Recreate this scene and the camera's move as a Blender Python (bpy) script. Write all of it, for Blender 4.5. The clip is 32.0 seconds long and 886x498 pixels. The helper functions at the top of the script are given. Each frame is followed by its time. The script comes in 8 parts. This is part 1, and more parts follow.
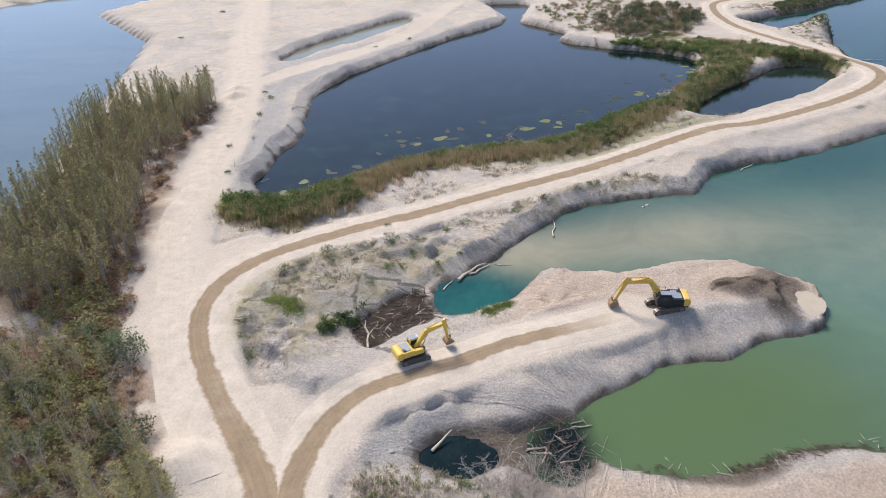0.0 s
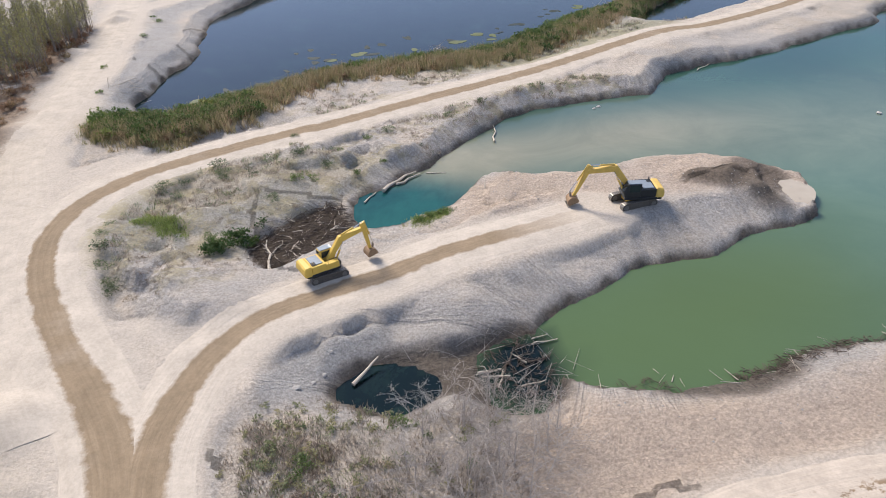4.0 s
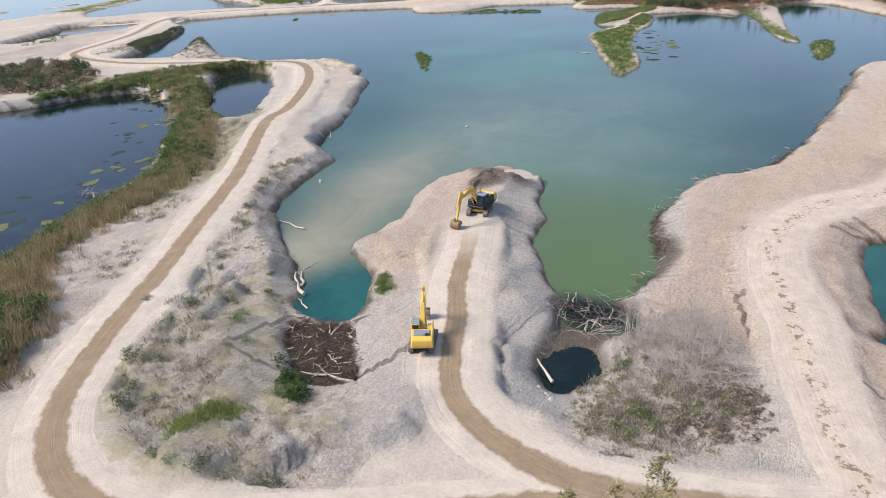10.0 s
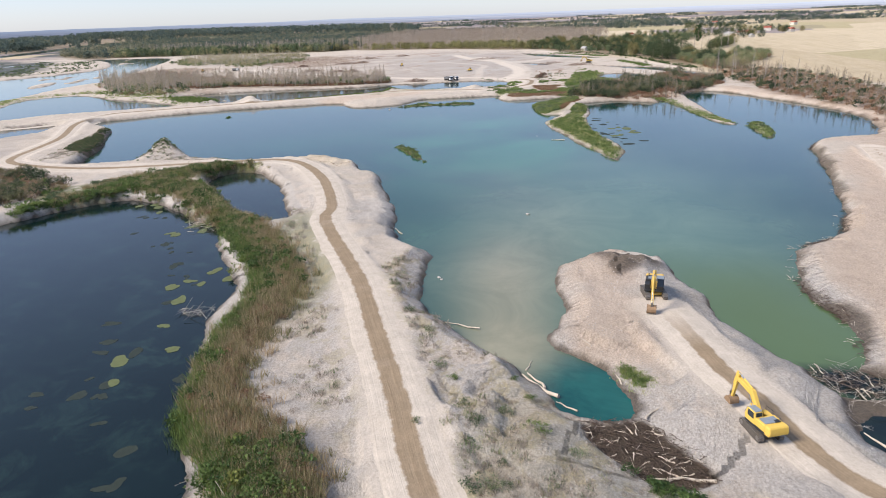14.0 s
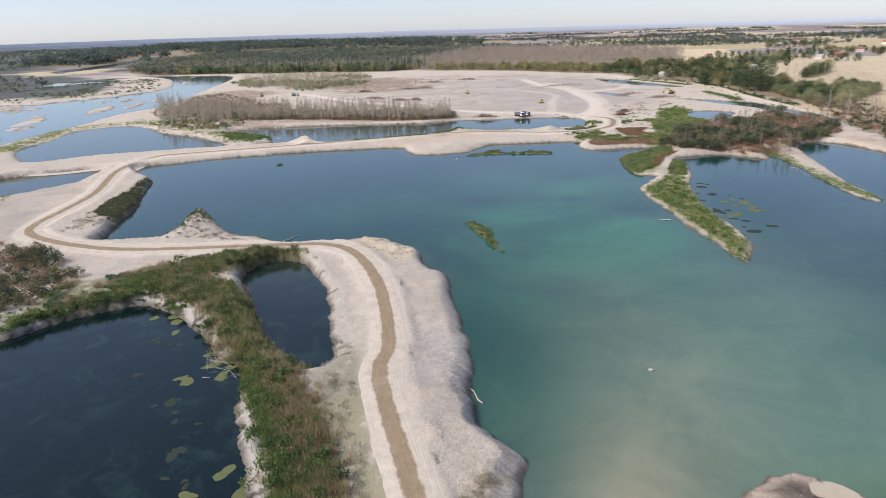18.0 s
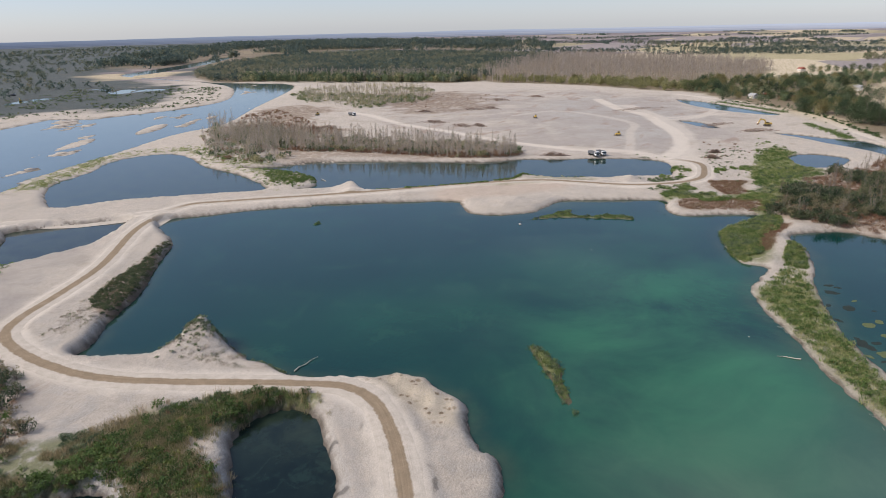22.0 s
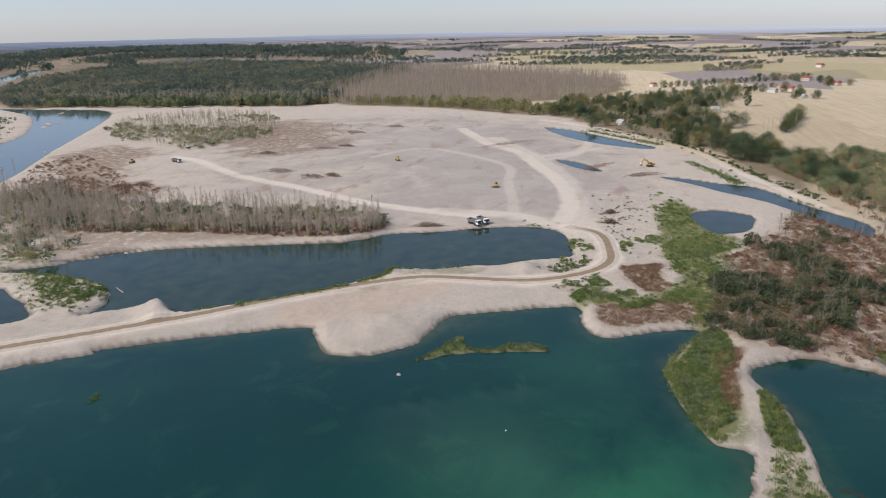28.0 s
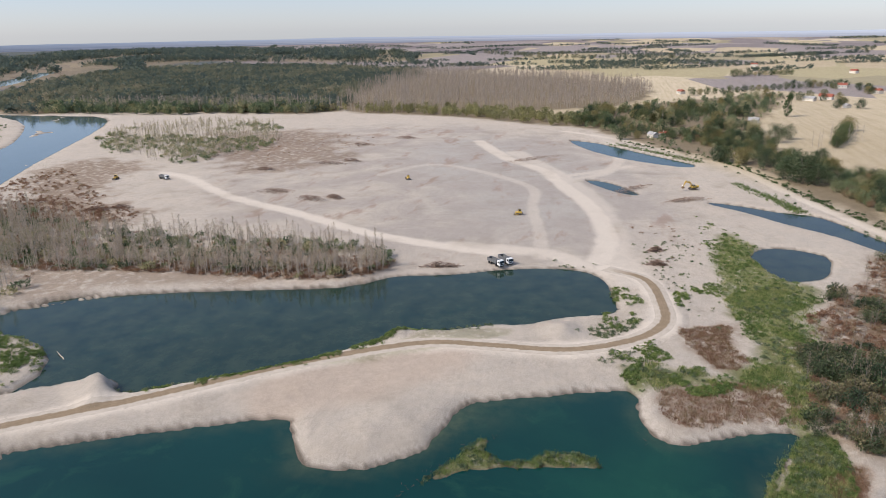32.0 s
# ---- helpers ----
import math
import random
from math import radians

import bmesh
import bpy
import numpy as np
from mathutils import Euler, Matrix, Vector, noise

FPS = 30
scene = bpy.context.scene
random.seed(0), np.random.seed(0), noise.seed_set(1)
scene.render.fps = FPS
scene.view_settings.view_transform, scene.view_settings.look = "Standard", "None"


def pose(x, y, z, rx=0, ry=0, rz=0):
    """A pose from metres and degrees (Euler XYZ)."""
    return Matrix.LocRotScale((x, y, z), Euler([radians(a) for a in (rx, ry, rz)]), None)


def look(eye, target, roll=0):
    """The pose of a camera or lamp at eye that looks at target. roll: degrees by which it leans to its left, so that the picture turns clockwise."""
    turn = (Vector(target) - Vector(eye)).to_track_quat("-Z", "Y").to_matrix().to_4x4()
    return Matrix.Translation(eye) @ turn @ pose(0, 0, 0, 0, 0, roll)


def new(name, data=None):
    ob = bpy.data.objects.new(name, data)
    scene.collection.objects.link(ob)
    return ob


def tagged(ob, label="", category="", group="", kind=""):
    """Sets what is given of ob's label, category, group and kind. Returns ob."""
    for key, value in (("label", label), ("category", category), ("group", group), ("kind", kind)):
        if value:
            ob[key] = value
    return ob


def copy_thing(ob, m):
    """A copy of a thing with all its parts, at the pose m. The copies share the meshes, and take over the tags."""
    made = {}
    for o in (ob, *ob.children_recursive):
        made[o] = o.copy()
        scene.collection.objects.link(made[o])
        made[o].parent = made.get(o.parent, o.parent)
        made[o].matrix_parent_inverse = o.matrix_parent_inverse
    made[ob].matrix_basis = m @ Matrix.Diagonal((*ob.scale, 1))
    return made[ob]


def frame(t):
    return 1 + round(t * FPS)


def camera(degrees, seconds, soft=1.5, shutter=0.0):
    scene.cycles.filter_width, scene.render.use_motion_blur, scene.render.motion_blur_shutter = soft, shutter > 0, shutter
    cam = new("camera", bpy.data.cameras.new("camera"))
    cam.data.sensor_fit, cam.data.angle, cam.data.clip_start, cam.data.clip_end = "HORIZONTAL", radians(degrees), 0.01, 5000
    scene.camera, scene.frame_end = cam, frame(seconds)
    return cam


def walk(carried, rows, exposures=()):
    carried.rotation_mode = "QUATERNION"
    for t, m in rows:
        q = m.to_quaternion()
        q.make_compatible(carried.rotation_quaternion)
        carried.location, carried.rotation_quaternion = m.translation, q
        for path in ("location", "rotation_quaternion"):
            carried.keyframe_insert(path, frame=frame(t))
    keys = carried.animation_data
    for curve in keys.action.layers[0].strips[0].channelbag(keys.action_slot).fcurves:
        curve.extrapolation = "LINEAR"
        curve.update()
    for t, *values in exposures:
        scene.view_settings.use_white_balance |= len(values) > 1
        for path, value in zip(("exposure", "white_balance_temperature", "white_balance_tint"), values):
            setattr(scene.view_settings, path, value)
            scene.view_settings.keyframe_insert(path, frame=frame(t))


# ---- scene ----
cam = camera(66.4, 32.0, 0.65, 0.3)
PATH = [
    (0, (-0.00, 0.00, 62.01), (0.00, 85.98, 10.95), -1.16),
    (0.5, (1.42, 6.62, 60.11), (1.88, 92.56, 9.00), -0.81),
    (1, (2.51, 10.46, 57.94), (4.10, 96.05, 6.26), -0.67),
    (1.5, (3.40, 11.83, 55.82), (6.77, 96.10, 2.09), -0.77),
    (2, (4.14, 11.85, 53.44), (9.09, 95.64, -0.91), -0.95),
    (2.5, (4.51, 11.58, 50.90), (10.66, 95.35, -3.36), -1.11),
    (3, (4.27, 11.46, 48.27), (11.45, 95.20, -5.92), -1.17),
    (3.5, (3.31, 11.51, 45.78), (11.37, 95.20, -8.36), -1.15),
    (4, (1.82, 11.76, 43.22), (10.61, 95.40, -10.89), -1.25),
    (4.5, (-0.37, 12.35, 41.60), (8.91, 95.88, -12.60), -1.22),
    (6.5, (-17.08, 14.50, 41.13), (10.42, 94.23, -12.60), -2.78),
    (7, (-23.06, 16.22, 41.88), (11.38, 92.86, -12.35), -2.95),
    (7.5, (-29.16, 18.29, 42.76), (13.05, 90.91, -11.52), -3.15),
    (8, (-35.80, 21.01, 43.60), (15.89, 88.17, -9.47), -2.78),
    (8.5, (-42.04, 24.43, 44.06), (18.14, 85.81, -7.04), -2.79),
    (9, (-47.76, 28.48, 44.41), (20.20, 83.27, -4.37), -2.80),
    (9.5, (-53.32, 32.96, 44.67), (21.24, 81.00, -1.51), -2.75),
    (10, (-58.59, 38.56, 44.89), (20.36, 81.86, 1.38), -2.45),
    (10.5, (-63.10, 44.34, 44.82), (20.83, 80.47, 4.20), -2.32),
    (11, (-67.07, 50.52, 44.71), (21.00, 79.36, 7.12), -2.17),
    (11.5, (-70.27, 57.14, 44.74), (20.07, 82.62, 10.26), -2.19),
    (12, (-72.68, 64.12, 44.53), (18.32, 89.70, 11.90), -2.20),
    (12.5, (-74.65, 71.16, 44.58), (16.39, 96.74, 12.08), -2.17),
    (13, (-76.23, 77.74, 44.76), (14.86, 103.24, 12.33), -2.07),
    (13.5, (-76.02, 82.98, 45.33), (15.04, 108.46, 12.81), -2.11),
    (14, (-73.88, 87.09, 46.68), (17.24, 112.39, 14.15), -2.16),
    (14.5, (-70.02, 90.70, 48.07), (21.17, 115.85, 15.63), -2.22),
    (15, (-65.79, 93.51, 49.78), (25.51, 118.49, 17.52), -2.20),
    (15.5, (-60.72, 96.14, 51.60), (30.73, 120.90, 19.59), -2.11),
    (17.5, (-36.72, 104.19, 58.27), (54.78, 129.79, 27.07), -1.83),
    (18, (-30.00, 105.95, 59.94), (59.13, 139.07, 28.96), -1.82),
    (18.5, (-23.60, 107.52, 62.19), (64.44, 143.50, 31.28), -1.81),
    (19, (-17.16, 109.21, 64.45), (69.73, 147.97, 33.66), -1.75),
    (19.5, (-11.10, 111.15, 66.45), (74.93, 152.03, 36.01), -1.74),
    (20, (-4.85, 112.96, 68.55), (80.76, 154.63, 37.98), -1.70),
    (20.5, (1.49, 115.14, 71.05), (86.75, 157.31, 40.19), -1.59),
    (21, (7.81, 117.67, 73.31), (93.14, 159.58, 42.29), -1.53),
    (21.5, (14.15, 120.24, 75.53), (99.55, 161.93, 44.40), -1.45),
    (22, (20.51, 123.20, 77.66), (106.04, 164.58, 46.48), -1.36),
    (22.5, (27.28, 126.19, 79.63), (112.87, 167.42, 48.43), -1.34),
    (23, (34.11, 128.45, 81.52), (121.10, 166.64, 50.30), -1.35),
    (23.5, (41.01, 131.52, 83.37), (128.10, 169.51, 52.18), -1.27),
    (24, (47.54, 134.45, 85.44), (134.72, 172.21, 54.24), -1.24),
    (24.5, (54.23, 137.51, 87.46), (141.52, 175.04, 56.29), -1.14),
    (26.5, (85.23, 149.60, 95.48), (174.52, 182.05, 64.28), -1.28),
    (27, (92.20, 151.30, 95.99), (183.34, 177.97, 64.64), -1.25),
    (27.5, (99.31, 153.66, 96.31), (191.62, 175.89, 64.93), -1.20),
    (28, (106.31, 155.73, 96.81), (198.57, 178.14, 65.42), -1.19),
    (28.5, (113.39, 157.98, 97.30), (205.61, 180.47, 65.85), -1.22),
    (29, (120.70, 159.72, 97.17), (212.88, 182.50, 65.82), -1.23),
    (29.5, (128.08, 161.66, 97.30), (220.20, 184.68, 65.92), -1.17),
    (30, (135.16, 163.29, 97.44), (227.22, 186.58, 66.11), -1.23),
    (30.5, (142.35, 165.17, 97.48), (234.38, 188.67, 66.21), -1.19),
    (31, (149.65, 166.95, 97.39), (241.64, 190.66, 66.17), -1.21),
    (31.5, (156.07, 168.58, 97.60), (248.04, 192.53, 66.47), -1.22),
    (32, (160.01, 169.64, 97.42), (251.93, 193.90, 66.41), -1.06),
]
walk(cam, [(t, look(eye, target, roll)) for t, eye, target, roll in PATH],
     [(0, 0.82), (7, 0.78), (11, 0.81), (15.5, 0.76), (18, 0.66), (19, 0.38), (24.5, 0.38), (31, 0.29), (32, 0.46)])

# ---- light ----
SUN_FROM = Vector((-0.42, 0.68, 0.74)).normalized()
world = bpy.data.worlds.new("sky")
scene.world = world
world.use_nodes = True
wn = world.node_tree
sky = wn.nodes.new("ShaderNodeTexSky")
sky.sky_type = "NISHITA"
sky.sun_disc = False
sky.sun_elevation = math.asin(SUN_FROM.z)
sky.sun_rotation = math.atan2(SUN_FROM.x, SUN_FROM.y)
sky.altitude = 100
sky.air_density, sky.dust_density, sky.ozone_density = 1.0, 0.4, 1.4
haze = wn.nodes.new("ShaderNodeMix")
haze.data_type = "RGBA"
haze.inputs[0].default_value = 0.38
cool = wn.nodes.new("ShaderNodeMix")
cool.data_type, cool.blend_type = "RGBA", "MULTIPLY"
cool.inputs[0].default_value = 1.0
wn.links.new(sky.outputs[0], cool.inputs[6])
cool.inputs[7].default_value = (0.70, 0.715, 0.91, 1.0)
wn.links.new(cool.outputs[2], haze.inputs[6])
haze.inputs[7].default_value = (3.3, 3.85, 4.65, 1.0)
wn.links.new(haze.outputs[2], wn.nodes["Background"].inputs[0])
wn.nodes["Background"].inputs[1].default_value = 0.119
sun_data = bpy.data.lights.new("sun", "SUN")
sun_data.energy, sun_data.angle, sun_data.color = 3.35, radians(20.0), (1.0, 0.912, 0.815)
sun = new("sun", sun_data)
sun.matrix_world = look(SUN_FROM * 500, (0, 0, 0))


# ---- numbers in arrays: noise, outlines, distances ----
def hash2(ix, iy, seed):
    n = (ix.astype(np.int64) * 374761393 + iy.astype(np.int64) * 668265263 + seed * 974711) & 0xFFFFFFFF
    n = ((n ^ (n >> 13)) * 1274126177) & 0xFFFFFFFF
    return ((n ^ (n >> 16)) & 0xFFFF) / 65535.0


def vnoise(x, y, seed=0):
    ix, iy = np.floor(x), np.floor(y)
    fx, fy = x - ix, y - iy
    fx, fy = fx * fx * (3 - 2 * fx), fy * fy * (3 - 2 * fy)
    a, b = hash2(ix, iy, seed), hash2(ix + 1, iy, seed)
    c, d = hash2(ix, iy + 1, seed), hash2(ix + 1, iy + 1, seed)
    return (a + (b - a) * fx) * (1 - fy) + (c + (d - c) * fx) * fy


def fbm(x, y, size, octaves=3, seed=0):
    out, amp, tot = 0.0, 1.0, 0.0
    for k in range(octaves):
        out = out + amp * (vnoise(x / size + 17.3 * k, y / size - 9.1 * k, seed + k) - 0.5)
        tot, amp, size = tot + amp * 0.5, amp * 0.5, size * 0.5
    return out / tot


def step(lo, hi, v):
    u = np.clip((v - lo) / (hi - lo), 0, 1)
    return u * u * (3 - 2 * u)


def spline(pts, closed=True, cuts=3):
    p = np.array(pts, float)
    n = len(p)
    if closed:
        a, b, c, d = np.roll(p, 1, 0), p, np.roll(p, -1, 0), np.roll(p, -2, 0)
    else:
        q = np.vstack([2 * p[0] - p[1], p, 2 * p[-1] - p[-2]])
        a, b, c, d = q[:-3], q[1:-2], q[2:-1], q[3:]
    out = []
    for k in range(cuts):
        u = k / cuts
        out.append(0.5 * (2 * b + (c - a) * u + (2 * a - 5 * b + 4 * c - d) * u * u + (3 * b - a - 3 * c + d) * u**3))
    line = np.stack(out, 1).reshape(-1, 2)
    return line if closed else np.vstack([line, p[-1]])


def distance(px, py, line, closed):
    """The distance of points to a line; inside an outline it is negative."""
    a = line
    b = np.roll(line, -1, 0) if closed else line[1:]
    a = a if closed else line[:-1]
    best, inside = np.full(px.shape, 1e12), np.zeros(px.shape, bool)
    for (x0, y0), (x1, y1) in zip(a, b):
        dx, dy = x1 - x0, y1 - y0
        u = np.clip(((px - x0) * dx + (py - y0) * dy) / (dx * dx + dy * dy + 1e-9), 0, 1)
        best = np.minimum(best, (px - x0 - u * dx) ** 2 + (py - y0 - u * dy) ** 2)
        if closed and y0 != y1:
            inside ^= ((y0 > py) != (y1 > py)) & (px < (x1 - x0) * (py - y0) / (y1 - y0) + x0)
    best = np.sqrt(best)
    return np.where(inside, -best, best)


def near(px, py, line, closed=True, reach=40.0):
    """distance(), worked out only round the line's own box; far off it is reach."""
    lo, hi = line.min(0) - reach, line.max(0) + reach
    out = np.full(px.shape, reach)
    k = (px > lo[0]) & (px < hi[0]) & (py > lo[1]) & (py < hi[1])
    out[k] = np.minimum(distance(px[k], py[k], line, closed), reach)
    return out


# ---- the plan: shores, islands, roads and zones, in metres ----
LAKE_A = [(-1.8, 90.8), (3.4, 95.4), (9.4, 101.0), (15.0, 107.4), (20.5, 113.2), (23.2, 116.5), (30.2, 120.3), (38.6, 122.7), (46.6, 124.4), (52.3, 124.7), (57.6, 132.3), (61.1, 134.5), (69.5, 139.4), (78.3, 140.8), (89.5, 146.3), (106.7, 154.8), (121.9, 162.0), (123.8, 166.8), (131.0, 172.3), (136.4, 174.9), (138.9, 178.5), (140.3, 182.9), (143.0, 188.2), (142.0, 194.4), (138.3, 199.2), (135.7, 205.9), (132.5, 216.8)]
LAKE_B = [(134.4, 225.9), (135.1, 233.0), (139.7, 244.0), (142.7, 251.4), (135.8, 256.2), (129.9, 255.2), (122.5, 264.4), (119.1, 275.0), (127.7, 278.9), (140.2, 287.0), (155.6, 295.1), (183.3, 314.9), (203.5, 330.1), (211.9, 345.4), (224.8, 356.6), (239.0, 344.6), (255.9, 328.9), (269.3, 308.8)]
LAKE_C = [(270.3, 312.3), (282.5, 289.6), (288.6, 277.5), (300.6, 251.6), (296.2, 246.9), (287.5, 241.1), (282.4, 235.7), (285.5, 222.1), (294.2, 212.2), (307.6, 208.6), (318.4, 204.9), (326.3, 187.4), (334.9, 163.2), (322.8, 160.4), (311.2, 153.9), (318.2, 137.5), (323.1, 123.6), (317.0, 123.4)]
LAKE_D = [(296.8, 133.9), (288.4, 134.7), (281.0, 133.6), (265.1, 129.9), (256.8, 125.6), (253.5, 118.0), (230.3, 122.4), (206.1, 113.8), (182.9, 104.5), (166.6, 96.4), (152.0, 89.6), (169.5, 88.0), (189.4, 92.8), (207.4, 99.9), (238.4, 104.1), (262, 104.8), (277, 106.2), (287.7, 110.7), (291.1, 111.6), (295.3, 111.4), (299, 109), (304.7, 100.4), (307.7, 91.7), (303.5, 79), (300.8, 73.1)]
LAKE_E = [(310.3, 69.9), (278.2, 60.5), (237.5, 51.1), (228.8, 43.5), (257.5, 48.5), (294.6, 53.3), (339.1, 56.3), (350.9, 38.9), (312.3, 14.9), (279.5, -1.7), (253.9, -8.8), (238.5, -9.2), (211.0, -4.1), (194.8, 5.0), (182.0, 24.5), (151.8, 28.6), (94.1, 37.2), (75.6, 44.2), (65.7, 52.9), (46.9, 56.4), (33.0, 52.8), (23.0, 53.0), (16.2, 56.0)]
LAKE_F = [(15.6, 61.6), (21.7, 66.3), (28.9, 70.7), (38.0, 72.7), (45.4, 76.3), (55.8, 79.5), (59.7, 89.7), (54.3, 95.3), (46.9, 98.5), (32.8, 96.1), (25.6, 95.1), (19.5, 97.3), (15.1, 94.2), (10.9, 88.6), (5.0, 85.5), (-0.7, 83.9)]
POND_WEST = [(-40.0, 131.1), (-38.5, 141.3), (-37.9, 151.2), (-35.4, 160.2), (-36.3, 179.1), (-36.2, 193.8), (-28.3, 213.2), (-14.9, 232.2), (-1.4, 250.4), (11.7, 266.7), (27.1, 284.8), (26.6, 301.3), (21.5, 317.4), (32.1, 321.4), (40.4, 315.5), (33.2, 284.3), (39.2, 276.7), (48.0, 261.7), (45.1, 250.7), (60.2, 239.8), (74.3, 233.4), (84.7, 222.6), (77.9, 205.8), (67.8, 189.7), (62.5, 180.1), (48.1, 171.8), (30.5, 156.5), (16.4, 153.6), (2.5, 146.3), (-10.3, 140.5), (-22.0, 131.6), (-32.7, 124.6)]
POND_SMALL = [(107.5, 212.8), (118.6, 213.1), (122.3, 205.0), (113.9, 194.7), (101.9, 184.7), (81.8, 172.8), (73.0, 167.6), (67.6, 167.6), (66.6, 171.5), (70.6, 179.1), (76.8, 186.1), (90.5, 199.1)]
POND_TEAL = [(-54.1, 235.2), (-45.2, 253.9), (-30.5, 275.0), (-17.9, 291.1), (-10.9, 293.6), (-13.8, 278.4), (-28.8, 256.8), (-43.1, 239.5), (-50.8, 227.9)]
POND_EAST = [(48.1, 26.8), (36.8, 27.1), (24.5, 25.0), (21.0, 26.4), (19.3, 24.2), (21.7, 20.7), (47.3, 14.4), (49.8, 19.2), (50.2, 23.3)]
DEBRIS_PIT = [(-7.1, 89.3), (-3.5, 90.4), (-1.8, 86.0), (-1.5, 83.1), (-6.0, 79.1), (-8.5, 76.9), (-11.7, 75.9), (-13.6, 78.7), (-14.0, 82.4), (-10.7, 86.0)]
WOOD_POOL = [(-3.4, 56.0), (-2.3, 58.2), (-0.4, 59.5), (2.0, 59.6), (4.8, 58.0), (6.0, 55.6), (2.5, 53.0), (-1.0, 53.6)]
WOOD_CHANNEL = [(9.6, 58.0), (12.5, 61.0), (16.0, 62.0), (17.5, 57.0), (16.2, 53.0), (12.6, 51.8), (10.0, 54.0)]
TIP_PUDDLE = [(54.9, 87.0), (57.3, 87.6), (58.3, 84.6), (56.6, 81.8), (54.6, 81.0), (54.2, 83.6)]
ISLE_1 = [(171.7, 173.4), (170.3, 169.7), (163.7, 161.5), (156.2, 157.8), (141.9, 150.9), (142.7, 153.9), (155.7, 163.4), (162.9, 168.0)]
ISLE_A = [(276.0, 214.3), (283.5, 208.6), (292.0, 204.2), (302.7, 199.5), (303.3, 196.2), (298.0, 195.8), (294.6, 191.5), (291.8, 192.5), (287.0, 201.5), (280.0, 209.5)]
ISLE_B = [(294.8, 192.5), (296.8, 186.0), (301.6, 182.0), (302.0, 175.5), (300.6, 169.4), (297.2, 168.8), (295.0, 177.0), (293.5, 185.0), (292.0, 192.0)]
ISLE_C = [(230.3, 39.6), (234.5, 32.6), (211.0, 31.5), (195.3, 35.7), (210.4, 39.2)]
RIVER_N = [(-88, 87), (-84, 112), (-90, 147), (-101, 209), (-111, 264), (-132, 349), (220, 478), (251, 498), (294, 513), (338, 526), (420, 554), (482, 559), (598, 622), (802, 729), (878, 806), (879, 945), (953, 1214), (1075, 1281), (1358, 1422), (1978, 1791), (2654, 2010)]
RIVER_F = [(-134, 89), (-177, 281), (-192, 356), (396, 735), (472, 717), (565, 696), (638, 706), (717, 758), (828, 871), (915, 1066), (985, 1285), (1156, 1386), (1490, 1570), (2271, 2070), (2801, 2177)]
POND_R1 = [(220, 425), (253, 472), (288, 484), (316, 501), (345, 496), (350, 472), (325, 429), (314, 394), (292, 356), (282, 358), (270, 374), (253, 393), (237, 410)]
POND_R2 = [(134, 372), (177, 394), (188, 404), (217, 375), (209, 365), (186, 354), (162, 359), (148, 362), (136, 361)]
LONG_POND = [(327, 405), (341, 386), (356, 378), (366, 361), (343, 389), (349, 379), (366, 358), (380, 317), (393, 274), (409, 256), (416, 234), (427, 212), (432, 188), (425, 174), (403, 168), (389, 168), (382, 184), (372, 199), (370, 208), (360, 228), (356, 238), (346, 246), (334, 257), (325, 268), (317, 278), (308, 292), (302, 302), (308, 311), (302, 325), (293, 336), (295, 335), (310, 337), (326, 359)]
CANAL = [(560, 120), (557, 105), (545, 84), (538, 66), (498, 48), (463, 28), (442, 36), (480, 54), (503, 67), (520, 84), (541, 101)]
CANAL_UP = [(771, 212), (759, 186), (710, 146), (674, 116), (665, 128), (692, 167), (729, 195)]
POND_R3 = [(465, 111), (479, 99), (471, 80), (445, 85), (436, 97), (437, 104)]
PUDDLE = [(608, 190), (603, 174), (573, 156), (579, 170)]
ROAD_A = [(-15.0, 26.0), (-17.2, 38.0), (-18.4, 45.0), (-20.2, 50.0), (-23.4, 55.8), (-28.2, 63.2), (-32.0, 70.0), (-35.2, 77.2), (-36.5, 84.2), (-35.0, 91.5), (-29.3, 99.2), (-18.6, 106.2), (-3.5, 113.7), (13.4, 122.7), (32.5, 133.0), (63.6, 153.1), (77.8, 157.8), (103.4, 171.5), (123.2, 186.9), (130.0, 199.0), (126.7, 213.0), (112.6, 249.7), (110.6, 273.2), (115.4, 295.6), (124.3, 305.5), (146.0, 314.3), (168.1, 324.7), (203.1, 349.0), (228.8, 360.7)]
ROAD_B = [(231, 362), (245, 361), (255, 350), (272, 327), (284, 311), (297, 294), (312, 277), (327, 259), (341, 239), (349, 223), (351, 204), (353, 181), (364, 162), (378, 152), (395, 151), (423, 156), (434, 172)]
ROAD_SPIT = [(-8.0, 22.0), (-13.5, 34.0), (-16.4, 44.5), (-16.9, 50.0), (-16.1, 54.8), (-14.4, 59.6), (-10.8, 64.2), (-5.4, 67.4), (2.5, 70.6), (9.0, 73.8), (19.0, 77.2), (27.5, 80.3)]
ROAD_WEST = [(-25.5, 52.0), (-33.0, 64.0), (-38.5, 76.0), (-41.5, 86.0), (-44.5, 96.0), (-49.3, 110.1), (-50.3, 127.0), (-53.1, 159.7), (-58.1, 197.1), (-71.7, 261.7), (-83.7, 329.0)]
ROAD_WEST2 = [(-56.4, 197.0), (-44.1, 212.7), (-15.6, 248.3), (6.1, 309.4)]
ROAD_EAST = [(166.0, 11.6), (107.6, 16.2), (83.7, 16.4), (66.8, 22.8), (54.1, 33.6), (41.1, 38.2), (28.2, 37.6), (16.8, 34.6), (7.6, 32.8), (-2.6, 30.3), (-7.4, 28.6), (-13.3, 28.3)]
